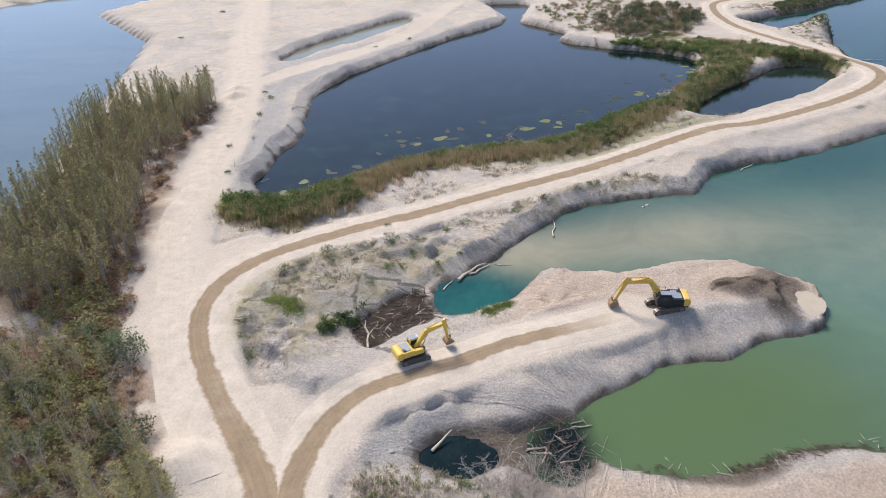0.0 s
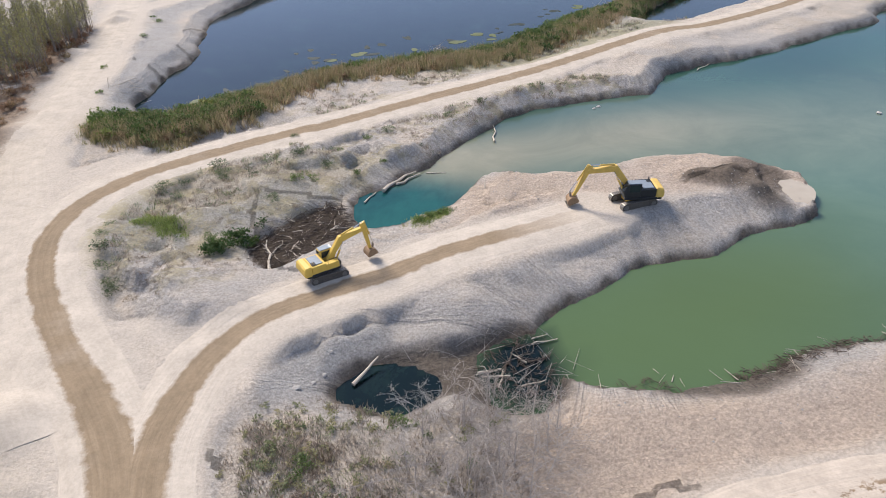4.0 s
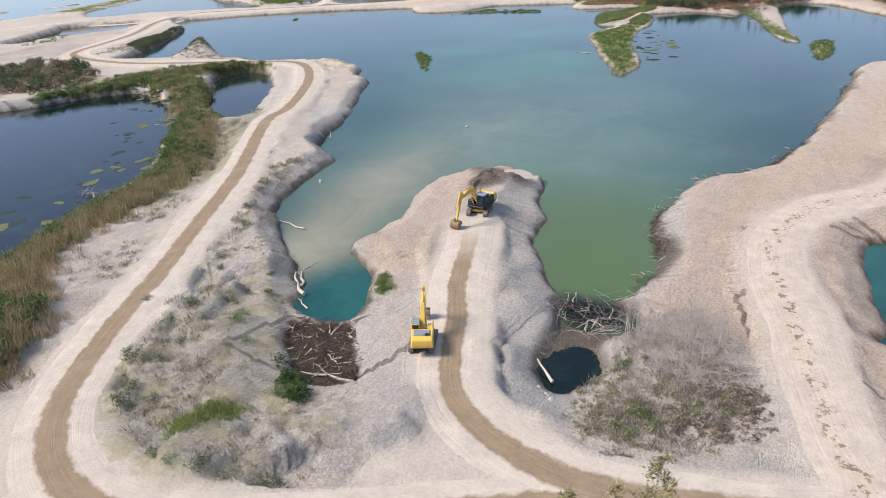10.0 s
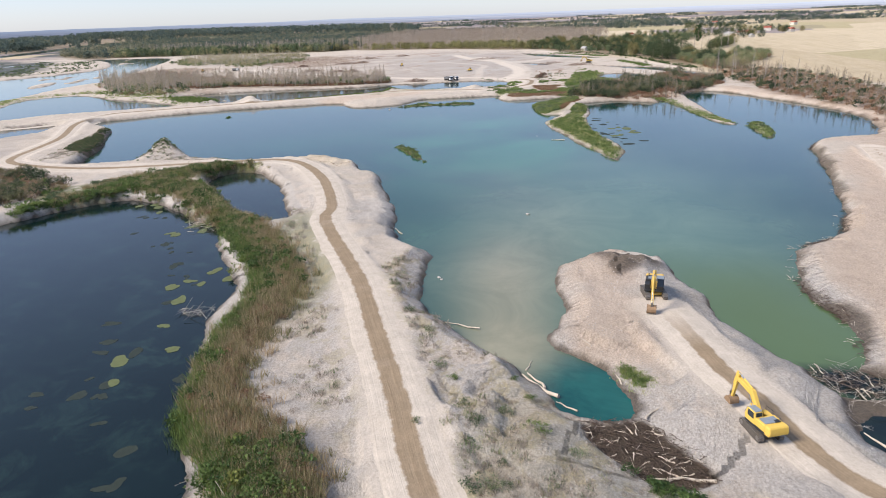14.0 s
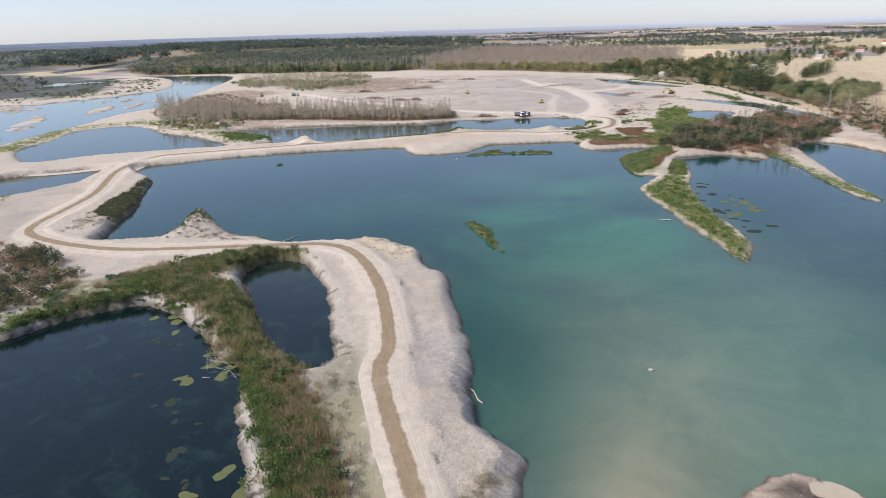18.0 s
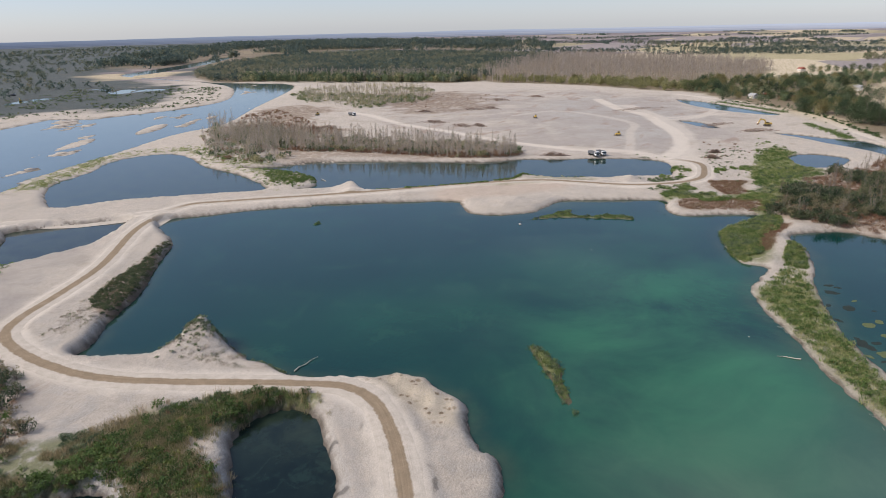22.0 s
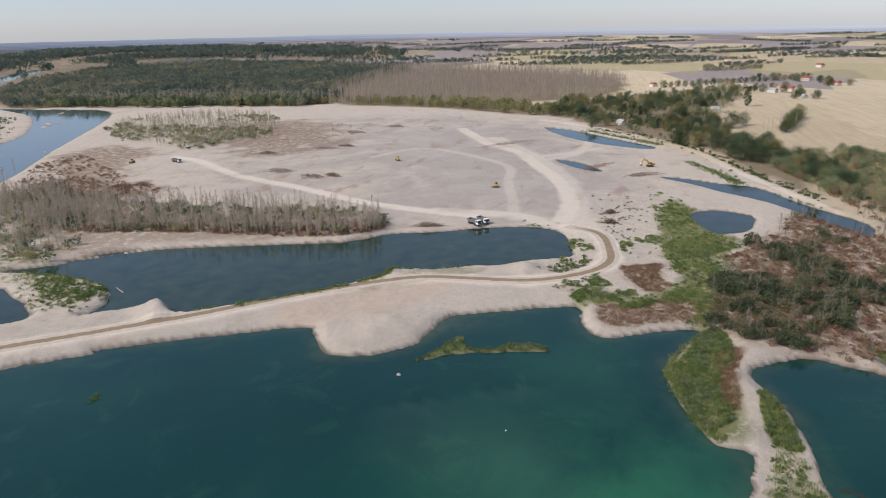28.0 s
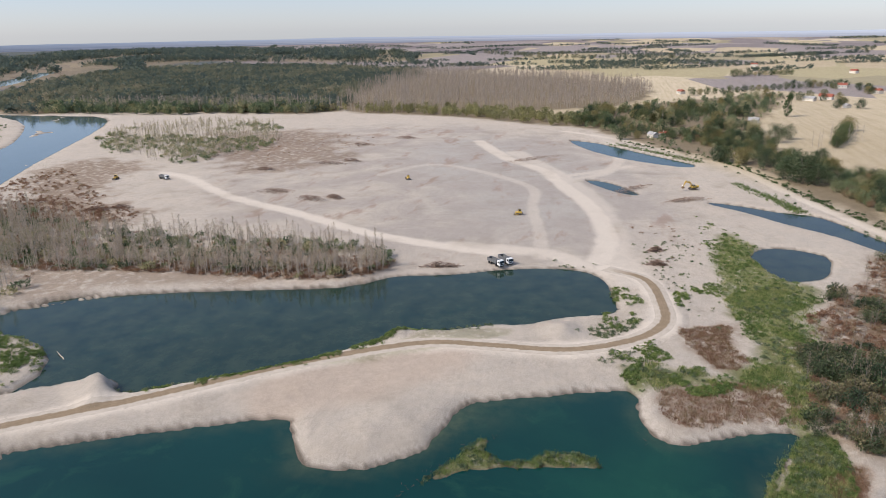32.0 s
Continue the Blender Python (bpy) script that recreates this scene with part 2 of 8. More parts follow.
BELT = [(350, 396), (372, 362), (383, 318), (395, 275), (415, 260), (425, 277), (423, 314), (422, 372), (423, 438), (424, 474)]
BELT_W = [(344, 436), (345, 393), (429, 448), (459, 554), (513, 573), (412, 515)]
RUST_W = [(474, 526), (495, 505), (482, 481), (477, 436), (451, 428), (439, 490)]
WOOD_DARK = [(887, 960), (921, 813), (931, 653), (957, 511), (1240, 589), (1708, 616), (1976, 1112), (1886, 1417), (1567, 1424), (1122, 1208)]
WOOD_POPLAR = [(994, 526), (971, 369), (1008, 236), (1094, 156), (1368, 144), (1627, 406), (1631, 633)]
SHRUB_YELLOW = [(949, 478), (922, 357), (858, 224), (922, 223), (990, 359), (998, 481)]
WOOD_VILLAGE = [(902, 227), (797, 168), (735, 132), (684, 92), (635, 64), (726, 49), (868, 47), (1108, -24), (1225, -38), (1060, 149)]
WOOD_RIGHT = [(604, 66), (552, 50), (526, 40), (598, 17), (626, 36), (660, 52)]
GREEN = [(491, 119), (484, 110), (424, 99), (377, 107), (321, 119), (320, 125), (359, 119), (393, 127), (437, 128)]
THICKET_E = [(361, 111), (398, 96), (401, 79), (387, 62), (322, 88), (316, 105), (328, 116)]
WILLOW_W = [(-69.1, 86.8), (-62.2, 83.6), (-53.2, 90.9), (-54.1, 105.4), (-63.3, 135.0), (-59.9, 158.3), (-60.7, 181.8), (-75.9, 185.2), (-88.2, 176.5), (-87.0, 142.3), (-78.8, 104.4)]
THICKET_S = [(-64.3, 78.2), (-51.2, 72.8), (-39.3, 70.1), (-35.2, 62.5), (-32.3, 56.0), (-30.8, 41.6), (-49.9, 42.0), (-72.7, 66.7)]
DEADWOOD = [(-7.6, 53.9), (4.1, 52.4), (11.4, 50.7), (4.7, 40.0), (0.6, 38.1), (-3.9, 43.4), (-8.2, 48.8)]
GREY_BANK = [(-9.0, 60.0), (-5.8, 63.7), (-0.1, 65.7), (6.9, 68.8), (8.5, 69.2), (3.4, 62.7), (-2.9, 56.7), (-8.0, 53.9), (-10.5, 55.2)]
GRAVEL_SPIT = [(25.0, 77.5), (26.2, 72.4), (17.0, 68.6), (7.5, 60.5), (-7.1, 59.8), (-7.8, 62.7), (3.1, 67.0), (11.0, 72.0)]
BANK_DARK = [(144.9, 301.3), (162.6, 310.0), (175.2, 315.4), (194.3, 325.3), (197.6, 324.9), (173.6, 306.0), (152.1, 292.5), (137.1, 284.5)]
CANALROAD = [(823, 221), (777, 168), (717, 124), (660, 91), (573, 67), (508, 45), (462, 33)]

RUST_P1 = [(378, 148), (388, 128), (374, 127), (352, 135), (356, 142), (366, 147)]
RUST_P2 = [(334, 155), (340, 145), (344, 121), (326, 122), (320.5, 138), (318, 151)]
RUST_P3 = [(311, 113), (307, 110.5), (296, 114.5), (281, 117), (271, 117.3), (274, 121), (284.4, 121.8), (297, 120.7), (306, 116.2)]
GREEN_LANE = [(414, 128), (431, 96), (410, 97), (398, 109), (378, 107), (330, 116), (324, 121), (344, 121), (341, 133), (341, 150), (333, 162), (345, 163), (350, 154), (347, 135), (370, 126), (395, 125)]
POINT = [(320, 122), (320, 115), (303, 115), (290, 121), (273, 120), (267, 121), (261, 126), (265, 129), (279, 133), (292, 132), (303, 129)]
STRIP_POND = [(283, 111), (279, 108), (268, 107), (257, 107), (260, 113), (271, 113)]
DARK_TREES = [(386, 108), (388, 97), (354, 100), (365, 75), (354, 67), (325, 77), (318, 99), (337, 108), (348, 113)]
WEEDS_N = [(126, 212), (113, 226), (101, 234), (91, 242), (84, 249), (72, 244), (70, 238), (84, 228), (96, 226), (108, 218)]
BEND_BANK = [(66, 240), (71, 238), (78, 235.5), (85.5, 230), (86, 219), (83, 211)]
SPOIL_BEND = [(104, 262), (112, 285), (124, 308), (160, 335), (215, 366), (200, 374), (130, 345), (90, 325), (60, 300), (85, 255)]
SIDE_1 = [(534, 950), (583, 955), (628, 980), (600, 995), (560, 975)]
SIDE_2 = [(678, 935), (710, 930), (760, 905), (770, 930), (745, 1000), (739, 1071), (722, 1010)]
WATERS = {
    "lake": LAKE_A + LAKE_B + LAKE_C + LAKE_D + LAKE_E + LAKE_F,
    "west": POND_WEST, "small": POND_SMALL, "teal": POND_TEAL, "east": POND_EAST, "pool": WOOD_POOL, "channel": WOOD_CHANNEL,
    "river": RIVER_N + RIVER_F[::-1], "r1": POND_R1, "r2": POND_R2, "long": LONG_POND, "canal": CANAL, "canal_up": CANAL_UP,
    "r3": POND_R3, "puddle": PUDDLE, "side": SIDE_1, "side_b": SIDE_2,
}
BAR_1 = [(330, 575), (360, 580), (385, 600), (372, 606), (345, 592)]
BAR_2 = [(410, 585), (440, 590), (470, 612), (455, 617), (425, 602)]
BAR_3 = [(505, 600), (520, 602), (530, 612), (515, 612)]
ISLES = [ISLE_1, ISLE_A, ISLE_B, ISLE_C, BAR_1, BAR_2, BAR_3]
# centre line, half width of the pale bed, how worn it is
PIT_ROAD_B = [(420, 160), (455, 168), (500, 172), (560, 185), (610, 205), (700, 250)]
PIT_ROAD_C = [(600, 200), (640, 175), (720, 170), (800, 190)]
TRACK_1 = [(658, 160), (631, 187), (606, 208), (563, 193), (513, 178), (451, 167)]
TRACK_2 = [(752, 291), (673, 252), (634, 221), (583, 201), (530, 181), (477, 172), (443, 175)]
TRACK_3 = [(443, 200), (486, 206), (530, 215), (579, 222), (626, 268), (641, 306), (600, 330)]
TRACK_4 = [(453, 242), (451, 211), (447, 193), (425, 175)]
TRACK_5 = [(445, 222), (452, 253), (464, 289), (493, 343), (523, 404), (564, 456), (579, 489)]
POND_ROAD = [(232, 362), (205, 385), (190, 410), (150, 425), (100, 420), (60, 380)]
ROADS = [(ROAD_A, 4.6, 1), (ROAD_B, 4.8, 1), (ROAD_SPIT, 4.6, 1), (ROAD_WEST, 5.5, 1), (ROAD_WEST2, 3.5, 0.9), (ROAD_EAST, 4.4, 0.9), (CANALROAD, 3.0, 1),
         (PIT_ROAD_B, 7.0, 0.5), (PIT_ROAD_C, 4.0, 0.5), (TRACK_1, 3.5, 0.5), (TRACK_2, 5.0, 0.85), (TRACK_3, 3.0, 0.4), (TRACK_4, 5.0, 0.7), (TRACK_5, 4.0, 0.95), (POND_ROAD, 4.0, 1), ([(-33, 100), (-40, 88), (-38, 72), (-30, 58)], 6.5, 0.9), ([(-30, 60), (-22, 62), (-17, 56)], 5.0, 0.9)]
# mounds: x, y, height, radius
MOUNDS = [(138.6, 249.7, 6.5, 14), (299, 307, 4.0, 10), (306, 313, 3.2, 9), (307, 224, 1.3, 14), (296, 226, 0.8, 9), (362, 228, 3.5, 8),
          (355, 238, 3.0, 7), (367, 184, 2.6, 10), (-20.5, 71.5, 1.8, 5.5), (-15.5, 68.5, 1.5, 4.5), (49, 88.5, 0.6, 9),
          (-57.5, 187, 1.5, 4), (-58.5, 193, 1.4, 4), (-59, 160, 1.2, 4), (-54.5, 117, 1.2, 5), (-30.5, 53, 1.6, 5)]


EAST_SHORE = [(19, 55.5), (33, 53.5), (47, 57), (66, 53.5), (76, 45), (94, 38), (150, 30), (180, 26), (196, 6)]
PENINSULA = [(262, 110), (242, 117), (228, 120), (206, 112), (166, 95), (153, 90), (170, 90), (208, 101), (240, 106)]
TAIL_SPIT = [(226, 42), (262, 57), (312, 72), (322, 62), (294, 51), (257, 46)]
REED_A = [(-41, 119), (-33, 116), (-24.6, 120), (-19.8, 125.5), (-10.0, 136.6), (8.8, 142.8), (24.6, 146.0), (37.8, 153.3), (50.1, 164.2), (62.5, 176)]
REED_B = [(65.5, 175.2), (71.7, 186.0), (87.7, 204), (92, 216), (96.3, 227), (108, 221), (123.4, 209)]
EAST_WOOD = [(190, -8), (260, -14), (330, 12), (420, 22), (520, 30), (520, 0), (400, -40), (250, -50), (170, -30)]
SPIT_SOUTH = [(-10, 54), (-4, 60), (8, 62), (17, 68), (26, 71.5), (45, 76), (53, 79), (44, 83), (26, 79), (9, 75.5), (-2, 70), (-12, 63)]
SLUDGE = [(-3.6, 56.5), (-1.0, 60.0), (3.0, 60.4), (8.5, 60.5), (13.0, 62.5), (17.0, 61.5), (18.0, 56.0), (15.5, 52.0), (11.0, 51.8), (6.5, 54.0), (2.5, 52.6), (-1.2, 53.2)]
STRIP_N = [(-14, 121), (10, 136), (40, 148), (62, 164), (80, 168), (60, 156), (20, 130), (-10, 114)]
BANK_ROUGH = [(-33, 96), (-31, 80), (-24, 70), (-14, 72), (-12, 80), (-3, 92), (10, 104), (24, 118), (50, 126), (40, 131), (5, 114), (-15, 104)]


def along_shore(px, py, line):
    """How far along an outline the nearest point of it lies."""
    nxt = np.roll(line, -1, 0)
    best, out, s0 = np.full(px.shape, 1e12), np.zeros(px.shape), 0.0
    for (x0, y0), (x1, y1) in zip(line, nxt):
        dx, dy = x1 - x0, y1 - y0
        n = math.hypot(dx, dy) + 1e-9
        k = (np.abs(px - x0) < n + 60) & (np.abs(py - y0) < n + 60)
        if k.any():
            u = np.clip(((px[k] - x0) * dx + (py[k] - y0) * dy) / (n * n), 0, 1)
            d = (px[k] - x0 - u * dx) ** 2 + (py[k] - y0 - u * dy) ** 2
            less = d < best[k]
            i = np.flatnonzero(k)[less]
            out[i], best[i] = (s0 + u * n)[less], d[less]
        s0 += n
    return out


def shape(px, py):
    """Height and surface zones of the ground at points of the plan."""
    water = np.full(px.shape, 40.0)
    wob = fbm(px, py, 5.0, 4, 3) * (1.1 - 0.6 * step(330, 430, px))
    for key, pts in WATERS.items():
        water = np.minimum(water, near(px, py, spline(pts)))
    for pts in ISLES:
        water = np.maximum(water, -near(px, py, spline(pts)) - 1.0)
    flow, over = 0.87 * px + 0.5 * py, 0.87 * py - 0.5 * px
    bar = (py > 520) & (py < 1100) & (water < -5) & (fbm(flow / 3.2, over, 20.0, 3, 57) > 0.36)
    water = np.where(bar, 0.6, water)
    shore = water + wob
    flat = step(370, 440, px)
    rise = (2.3 + 0.9 * fbm(px, py, 30.0, 3, 11)) * (1 - 0.8 * step(470, 540, py + 0.1 * px)) * (1 - 0.55 * flat)
    low = np.zeros(px.shape)
    for pts in [PENINSULA, TAIL_SPIT, POINT] + ISLES:
        low = np.maximum(low, 1 - step(0.5, 5, near(px, py, spline(pts))))
    mid_ = step(190, 250, px)
    rise = rise * (1 - 0.66 * low) * (1 - 0.3 * mid_)
    rise = np.where(flat > 0, np.maximum(rise, 0.9), rise)
    run = np.zeros(px.shape)
    edge = (shore > -1) & (shore < 12) & (px > -60) & (px < 360)
    run[edge] = along_shore(px[edge], py[edge], spline(WATERS["lake"]))
    dumped = 1 - step(-1.5, 2.5, near(px, py, spline(SPIT_SOUTH)))
    crest = (3.6 + 1.2 * fbm(px, py, 14.0, 2, 23)) * (1 - 0.4 * step(65, 120, px) + 0.5 * step(190, 250, px)) + 3.0 * dumped
    rise = rise + 0.7 * dumped
    flute = (1 + 1.6 * dumped) * np.abs(fbm(run, 0.25 * shore, 3.0, 2, 27)) * (px < 70) * (py < 135) + 0.15 * np.abs(fbm(run, 0.2 * shore, 9.0, 2, 29))
    gully = shore - 0.85 * flute
    z = np.where(shore > 0, rise * (0.22 * step(0, 0.5, shore) + 0.78 * np.clip((gully + 0.15) / crest, 0, 1)), -1.6 * step(0, 4, -shore) - 0.05)
    wild = 1 - step(-3, 5, near(px, py, spline(BANK_ROUGH)))
    rough = fbm(px, py, 22.0, 4, 21) * 0.38 + fbm(px, py, 4.0, 3, 25) * (0.06 + 0.26 * wild) - np.abs(fbm(px, py, 2.6, 3, 5)) * (0.12 + 0.25 * wild)
    road, bed, berm = np.zeros(px.shape), np.zeros(px.shape), np.zeros(px.shape)
    for pts, half, worn in ROADS:
        d = near(px, py, spline(pts, False), False, 30.0)
        road = np.maximum(road, worn * (1 - step(half * 0.7, half * 1.45, d + 0.3 * half * fbm(px, py, 6.0, 3, 31))))
        bed = np.maximum(bed, worn * (1 - step(half * 0.98, half * 1.22, d + 0.15 * half * fbm(px, py, 6.0, 3, 31))))
        berm = np.maximum(berm, worn * np.exp(-((d - half * 1.25) / 0.65) ** 2) * step(-0.15, 0.35, fbm(px, py, 8.0, 3, 47)))
    land = step(0.3, 4.0, shore)
    cut = step(0.0, 0.05, fbm(px, py, 15.0, 3, 41)) + 0.6 * step(0.1, 0.14, fbm(px, py, 9.0, 3, 43)) - 0.7
    rough = rough + 1.2 * cut * (1 - step(26, 34, np.hypot((px + 14) / 1.1, py - 88))) + 0.10 * cut * step(100, 130, py)
    rough = rough * (1 - 0.6 * flat)
    rough = rough * (1 - 0.5 * low)
    z = z + land * rough * (1 - 0.9 * bed) + land * bed * ((2.75 - 0.6 * mid_) * (1 - flat) + (rise + 0.1) * flat - z) * 0.85 + land * 0.45 * berm * (1 - step(0.5, 0.95, bed)) * (1 - flat)
    for x, y, up, r in MOUNDS:
        d = np.hypot(px - x, py - y) * (1 + 0.25 * fbm(px, py, 5.0, 2, 51))
        z = z + land * up * np.clip(1 - d / r, 0, 1) ** 1.3
    far = np.hypot(px - 250, py - 150)
    z = z + 14.0 * step(1500, 4600, far)
    rim_ = near(px, py, spline(DEBRIS_PIT))
    z = np.where(rim_ < 12, np.minimum(z, 1.2 + 0.26 * np.maximum(rim_, 0) + 0.25 * fbm(px, py, 3.0, 3, 14)), z)
    pit = 1 - step(-0.5, 0.5, near(px, py, spline(DEBRIS_PIT)) + 0.5 * fbm(px, py, 2.0, 2, 15))
    z = z * (1 - pit) + pit * (0.35 + 0.2 * fbm(px, py, 1.5, 2, 16))
    mud = (1 - step(0.0, 0.9, shore + 0.7 * fbm(px, py, 2.5, 3, 17))) * (shore > -2)
    mud = np.maximum(0.85 * mud, pit ** 5)
    tip = 1 - step(-2.0, 1.5, near(px, py, spline([(40, 87), (47, 83), (56, 84), (58, 90), (47, 93)])) + 2.0 * fbm(px, py, 4.0, 3, 18))
    mud = np.maximum(mud, 0.40 * tip * land * step(0.0, 0.3, fbm(px, py, 5.0, 3, 33) + 0.15))
    wet = 1 - step(0.4, 2.6, shore + 1.6 * fbm(px, py, 5.0, 3, 49))
    mud = np.maximum(mud, 0.8 * wet * (near(px, py, spline(EAST_SHORE, False), False, 20.0) < 6) * (shore > -1) * step(-0.1, 0.1, fbm(px, py, 9.0, 2, 53)))
    sludge = 1 - step(-0.6, 0.9, near(px, py, spline(SLUDGE)) + 0.9 * fbm(px, py, 2.5, 3, 59))
    mud = np.maximum(mud, 0.85 * sludge)
    z = np.where(sludge > 0, np.minimum(z, 0.25 + 2.2 * (1 - sludge) + 0.15 * fbm(px, py, 1.5, 2, 58)), z)
    brown_ = 1 - step(-1.5, 1.5, near(px, py, spline([(47, 89), (50, 84), (56, 84), (58, 89), (53, 93)])) + 1.5 * fbm(px, py, 3.0, 3, 37))
    mud = np.maximum(mud, 0.7 * brown_ * land)
    dump = 1 - step(-0.8, 0.8, near(px, py, spline([(42, 87.5), (46.5, 89), (51, 86.5), (53.5, 83), (53, 79), (50, 78.6), (47.8, 82)])) + 1.2 * fbm(px, py, 2.5, 3, 39))
    mud = np.maximum(mud, 0.8 * dump * land)
    z = z + dump * land * (0.7 + 0.9 * fbm(px, py, 2.8, 3, 45))
    z = z + tip * land * (0.15 + 0.8 * fbm(px, py, 3.5, 3, 20))
    hum = (1 - step(-1, 1, near(px, py, spline([(133, 200), (141, 197), (143, 187), (136, 177), (128, 171), (126, 178), (131, 188)])))) * land * (1 - road)
    lump = fbm(px, py, 2.4, 3, 35)
    z = z + hum * 1.0 * lump
    sump = near(px, py, spline(TIP_PUDDLE))
    z = np.where(sump < 3, np.minimum(z, 0.98 + 0.25 * np.maximum(sump, 0) - 0.12 * (sump < 0)), z)
    z = np.where(np.abs(sump) < 3, np.maximum(z, 0.9 + 0.35 * step(0.0, 0.9, sump) - 0.3 * step(1.4, 3.0, sump)) * (shore > 0.4) + z * (shore <= 0.4), z)
    return z, shore, road * land, mud, run, hum


def axis(stops):
    """Grid lines whose spacing glides between the spacings given at stops."""
    out = [stops[0][0]]
    while out[-1] < stops[-1][0]:
        out.append(out[-1] + float(np.interp(out[-1], [s[0] for s in stops], [s[1] for s in stops])))
    return np.array(out)


GX = axis([(-4500, 200), (-700, 60), (-140, 4), (-60, 0.6), (62, 0.6), (90, 1.0), (170, 1.4), (420, 1.7), (600, 3.5), (1100, 9), (2200, 40), (5000, 160)])
GY = axis([(-4500, 200), (-700, 60), (-60, 5), (20, 0.65), (112, 0.65), (140, 0.9), (260, 1.4), (400, 2.5), (650, 5), (1200, 12), (2200, 40), (4800, 160)])
PX, PY = np.meshgrid(GX, GY)
GZ, SHORE, ROAD, MUD, RUN, HUM = shape(PX.ravel(), PY.ravel())
ZGRID = GZ.reshape(PX.shape)


def ground(x, y):
    """The ground's height at a place, or at arrays of places."""
    i = np.clip(np.searchsorted(GX, x) - 1, 0, len(GX) - 2)
    j = np.clip(np.searchsorted(GY, y) - 1, 0, len(GY) - 2)
    u, v = (x - GX[i]) / (GX[i + 1] - GX[i]), (y - GY[j]) / (GY[j + 1] - GY[j])
    top = ZGRID[j, i] * (1 - u) + ZGRID[j, i + 1] * u
    return top * (1 - v) + (ZGRID[j + 1, i] * (1 - u) + ZGRID[j + 1, i + 1] * u) * v


def shore_at(x, y):
    i = np.clip(np.searchsorted(GX, x) - 1, 0, len(GX) - 2)
    j = np.clip(np.searchsorted(GY, y) - 1, 0, len(GY) - 2)
    return SHORE.reshape(PX.shape)[j, i]


def road_at(x, y):
    i = np.clip(np.searchsorted(GX, x) - 1, 0, len(GX) - 2)
    j = np.clip(np.searchsorted(GY, y) - 1, 0, len(GY) - 2)
    return ROAD.reshape(PX.shape)[j, i]


# ---- materials ----
def material(name):
    m = bpy.data.materials.new(name)
    m.use_nodes = True
    m.node_tree.nodes.clear()
    return m, m.node_tree


class Nodes:
    """A short way to write a node tree."""

    def __init__(self, name):
        self.m, self.t = material(name)
        self.out = self.t.nodes.new("ShaderNodeOutputMaterial")
        self.bsdf = self.t.nodes.new("ShaderNodeBsdfPrincipled")
        self.t.links.new(self.bsdf.outputs[0], self.out.inputs[0])
        self.geo = self.t.nodes.new("ShaderNodeNewGeometry")

    def link(self, a, b):
        self.t.links.new(a, b)

    def put(self, sock, v):
        if isinstance(v, bpy.types.NodeSocket):
            self.link(v, sock)
        else:
            sock.default_value = v

    def noise(self, scale, detail=4.0, rough=0.55, where=None, warp=0.0):
        n = self.t.nodes.new("ShaderNodeTexNoise")
        n.inputs["Scale"].default_value, n.inputs["Detail"].default_value, n.inputs["Roughness"].default_value = scale, detail, rough
        n.inputs["Distortion"].default_value = warp
        self.link(where or self.geo.outputs["Position"], n.inputs["Vector"])
        return n.outputs["Fac"]

    def cells(self, scale, feature="F1", out="Distance", where=None):
        n = self.t.nodes.new("ShaderNodeTexVoronoi")
        n.feature = feature
        n.inputs["Scale"].default_value = scale
        self.link(where or self.geo.outputs["Position"], n.inputs["Vector"])
        return n.outputs[out]

    def scaled(self, sx, sy, sz, turn=0.0):
        n = self.t.nodes.new("ShaderNodeMapping")
        n.inputs["Scale"].default_value = (sx, sy, sz)
        n.inputs["Rotation"].default_value = (0, 0, turn)
        self.link(self.geo.outputs["Position"], n.inputs["Vector"])
        return n.outputs[0]

    def math(self, op, a, b=0.0, clamp=False):
        n = self.t.nodes.new("ShaderNodeMath")
        n.operation, n.use_clamp = op, clamp
        self.put(n.inputs[0], a)
        self.put(n.inputs[1], b)
        return n.outputs[0]

    def ramp(self, v, lo, hi, a=0.0, b=1.0):
        n = self.t.nodes.new("ShaderNodeMapRange")
        n.inputs[1].default_value, n.inputs[2].default_value, n.inputs[3].default_value, n.inputs[4].default_value = lo, hi, a, b
        self.put(n.inputs[0], v)
        return n.outputs[0]

    def mix(self, f, a, b):
        n = self.t.nodes.new("ShaderNodeMix")
        n.data_type = "RGBA"
        self.put(n.inputs[0], f)
        self.put(n.inputs[6], a)
        self.put(n.inputs[7], b)
        return n.outputs[2]

    def attr(self, name, out="Fac"):
        n = self.t.nodes.new("ShaderNodeAttribute")
        n.attribute_name = name
        return n.outputs[out]

    def bump(self, height, strength=0.5, far=0.1):
        n = self.t.nodes.new("ShaderNodeBump")
        n.inputs["Strength"].default_value, n.inputs["Distance"].default_value = strength, far
        self.put(n.inputs["Height"], height)
        self.link(n.outputs[0], self.bsdf.inputs["Normal"])

    def set(self, color=None, rough=None, metal=None, spec=None):
        for key, v in (("Base Color", color), ("Roughness", rough), ("Metallic", metal), ("Specular IOR Level", spec)):
            if v is not None:
                self.put(self.bsdf.inputs[key], v)
        return self.m


def rgb(r, g, b):
    return (r, g, b, 1.0)


def plain(name, color, rough=0.7, metal=0.0, vary=0.25, scale=3.0, bump=0.0):
    n = Nodes(name)
    f = n.noise(scale, 5.0)
    dark = rgb(*(c * (1 - vary) for c in color))
    light = rgb(*(min(1, c * (1 + vary)) for c in color))
    if bump:
        n.bump(n.noise(scale * 6, 3.0), bump, 0.05)
    return n.set(n.mix(f, dark, light), rough, metal, 0.3)


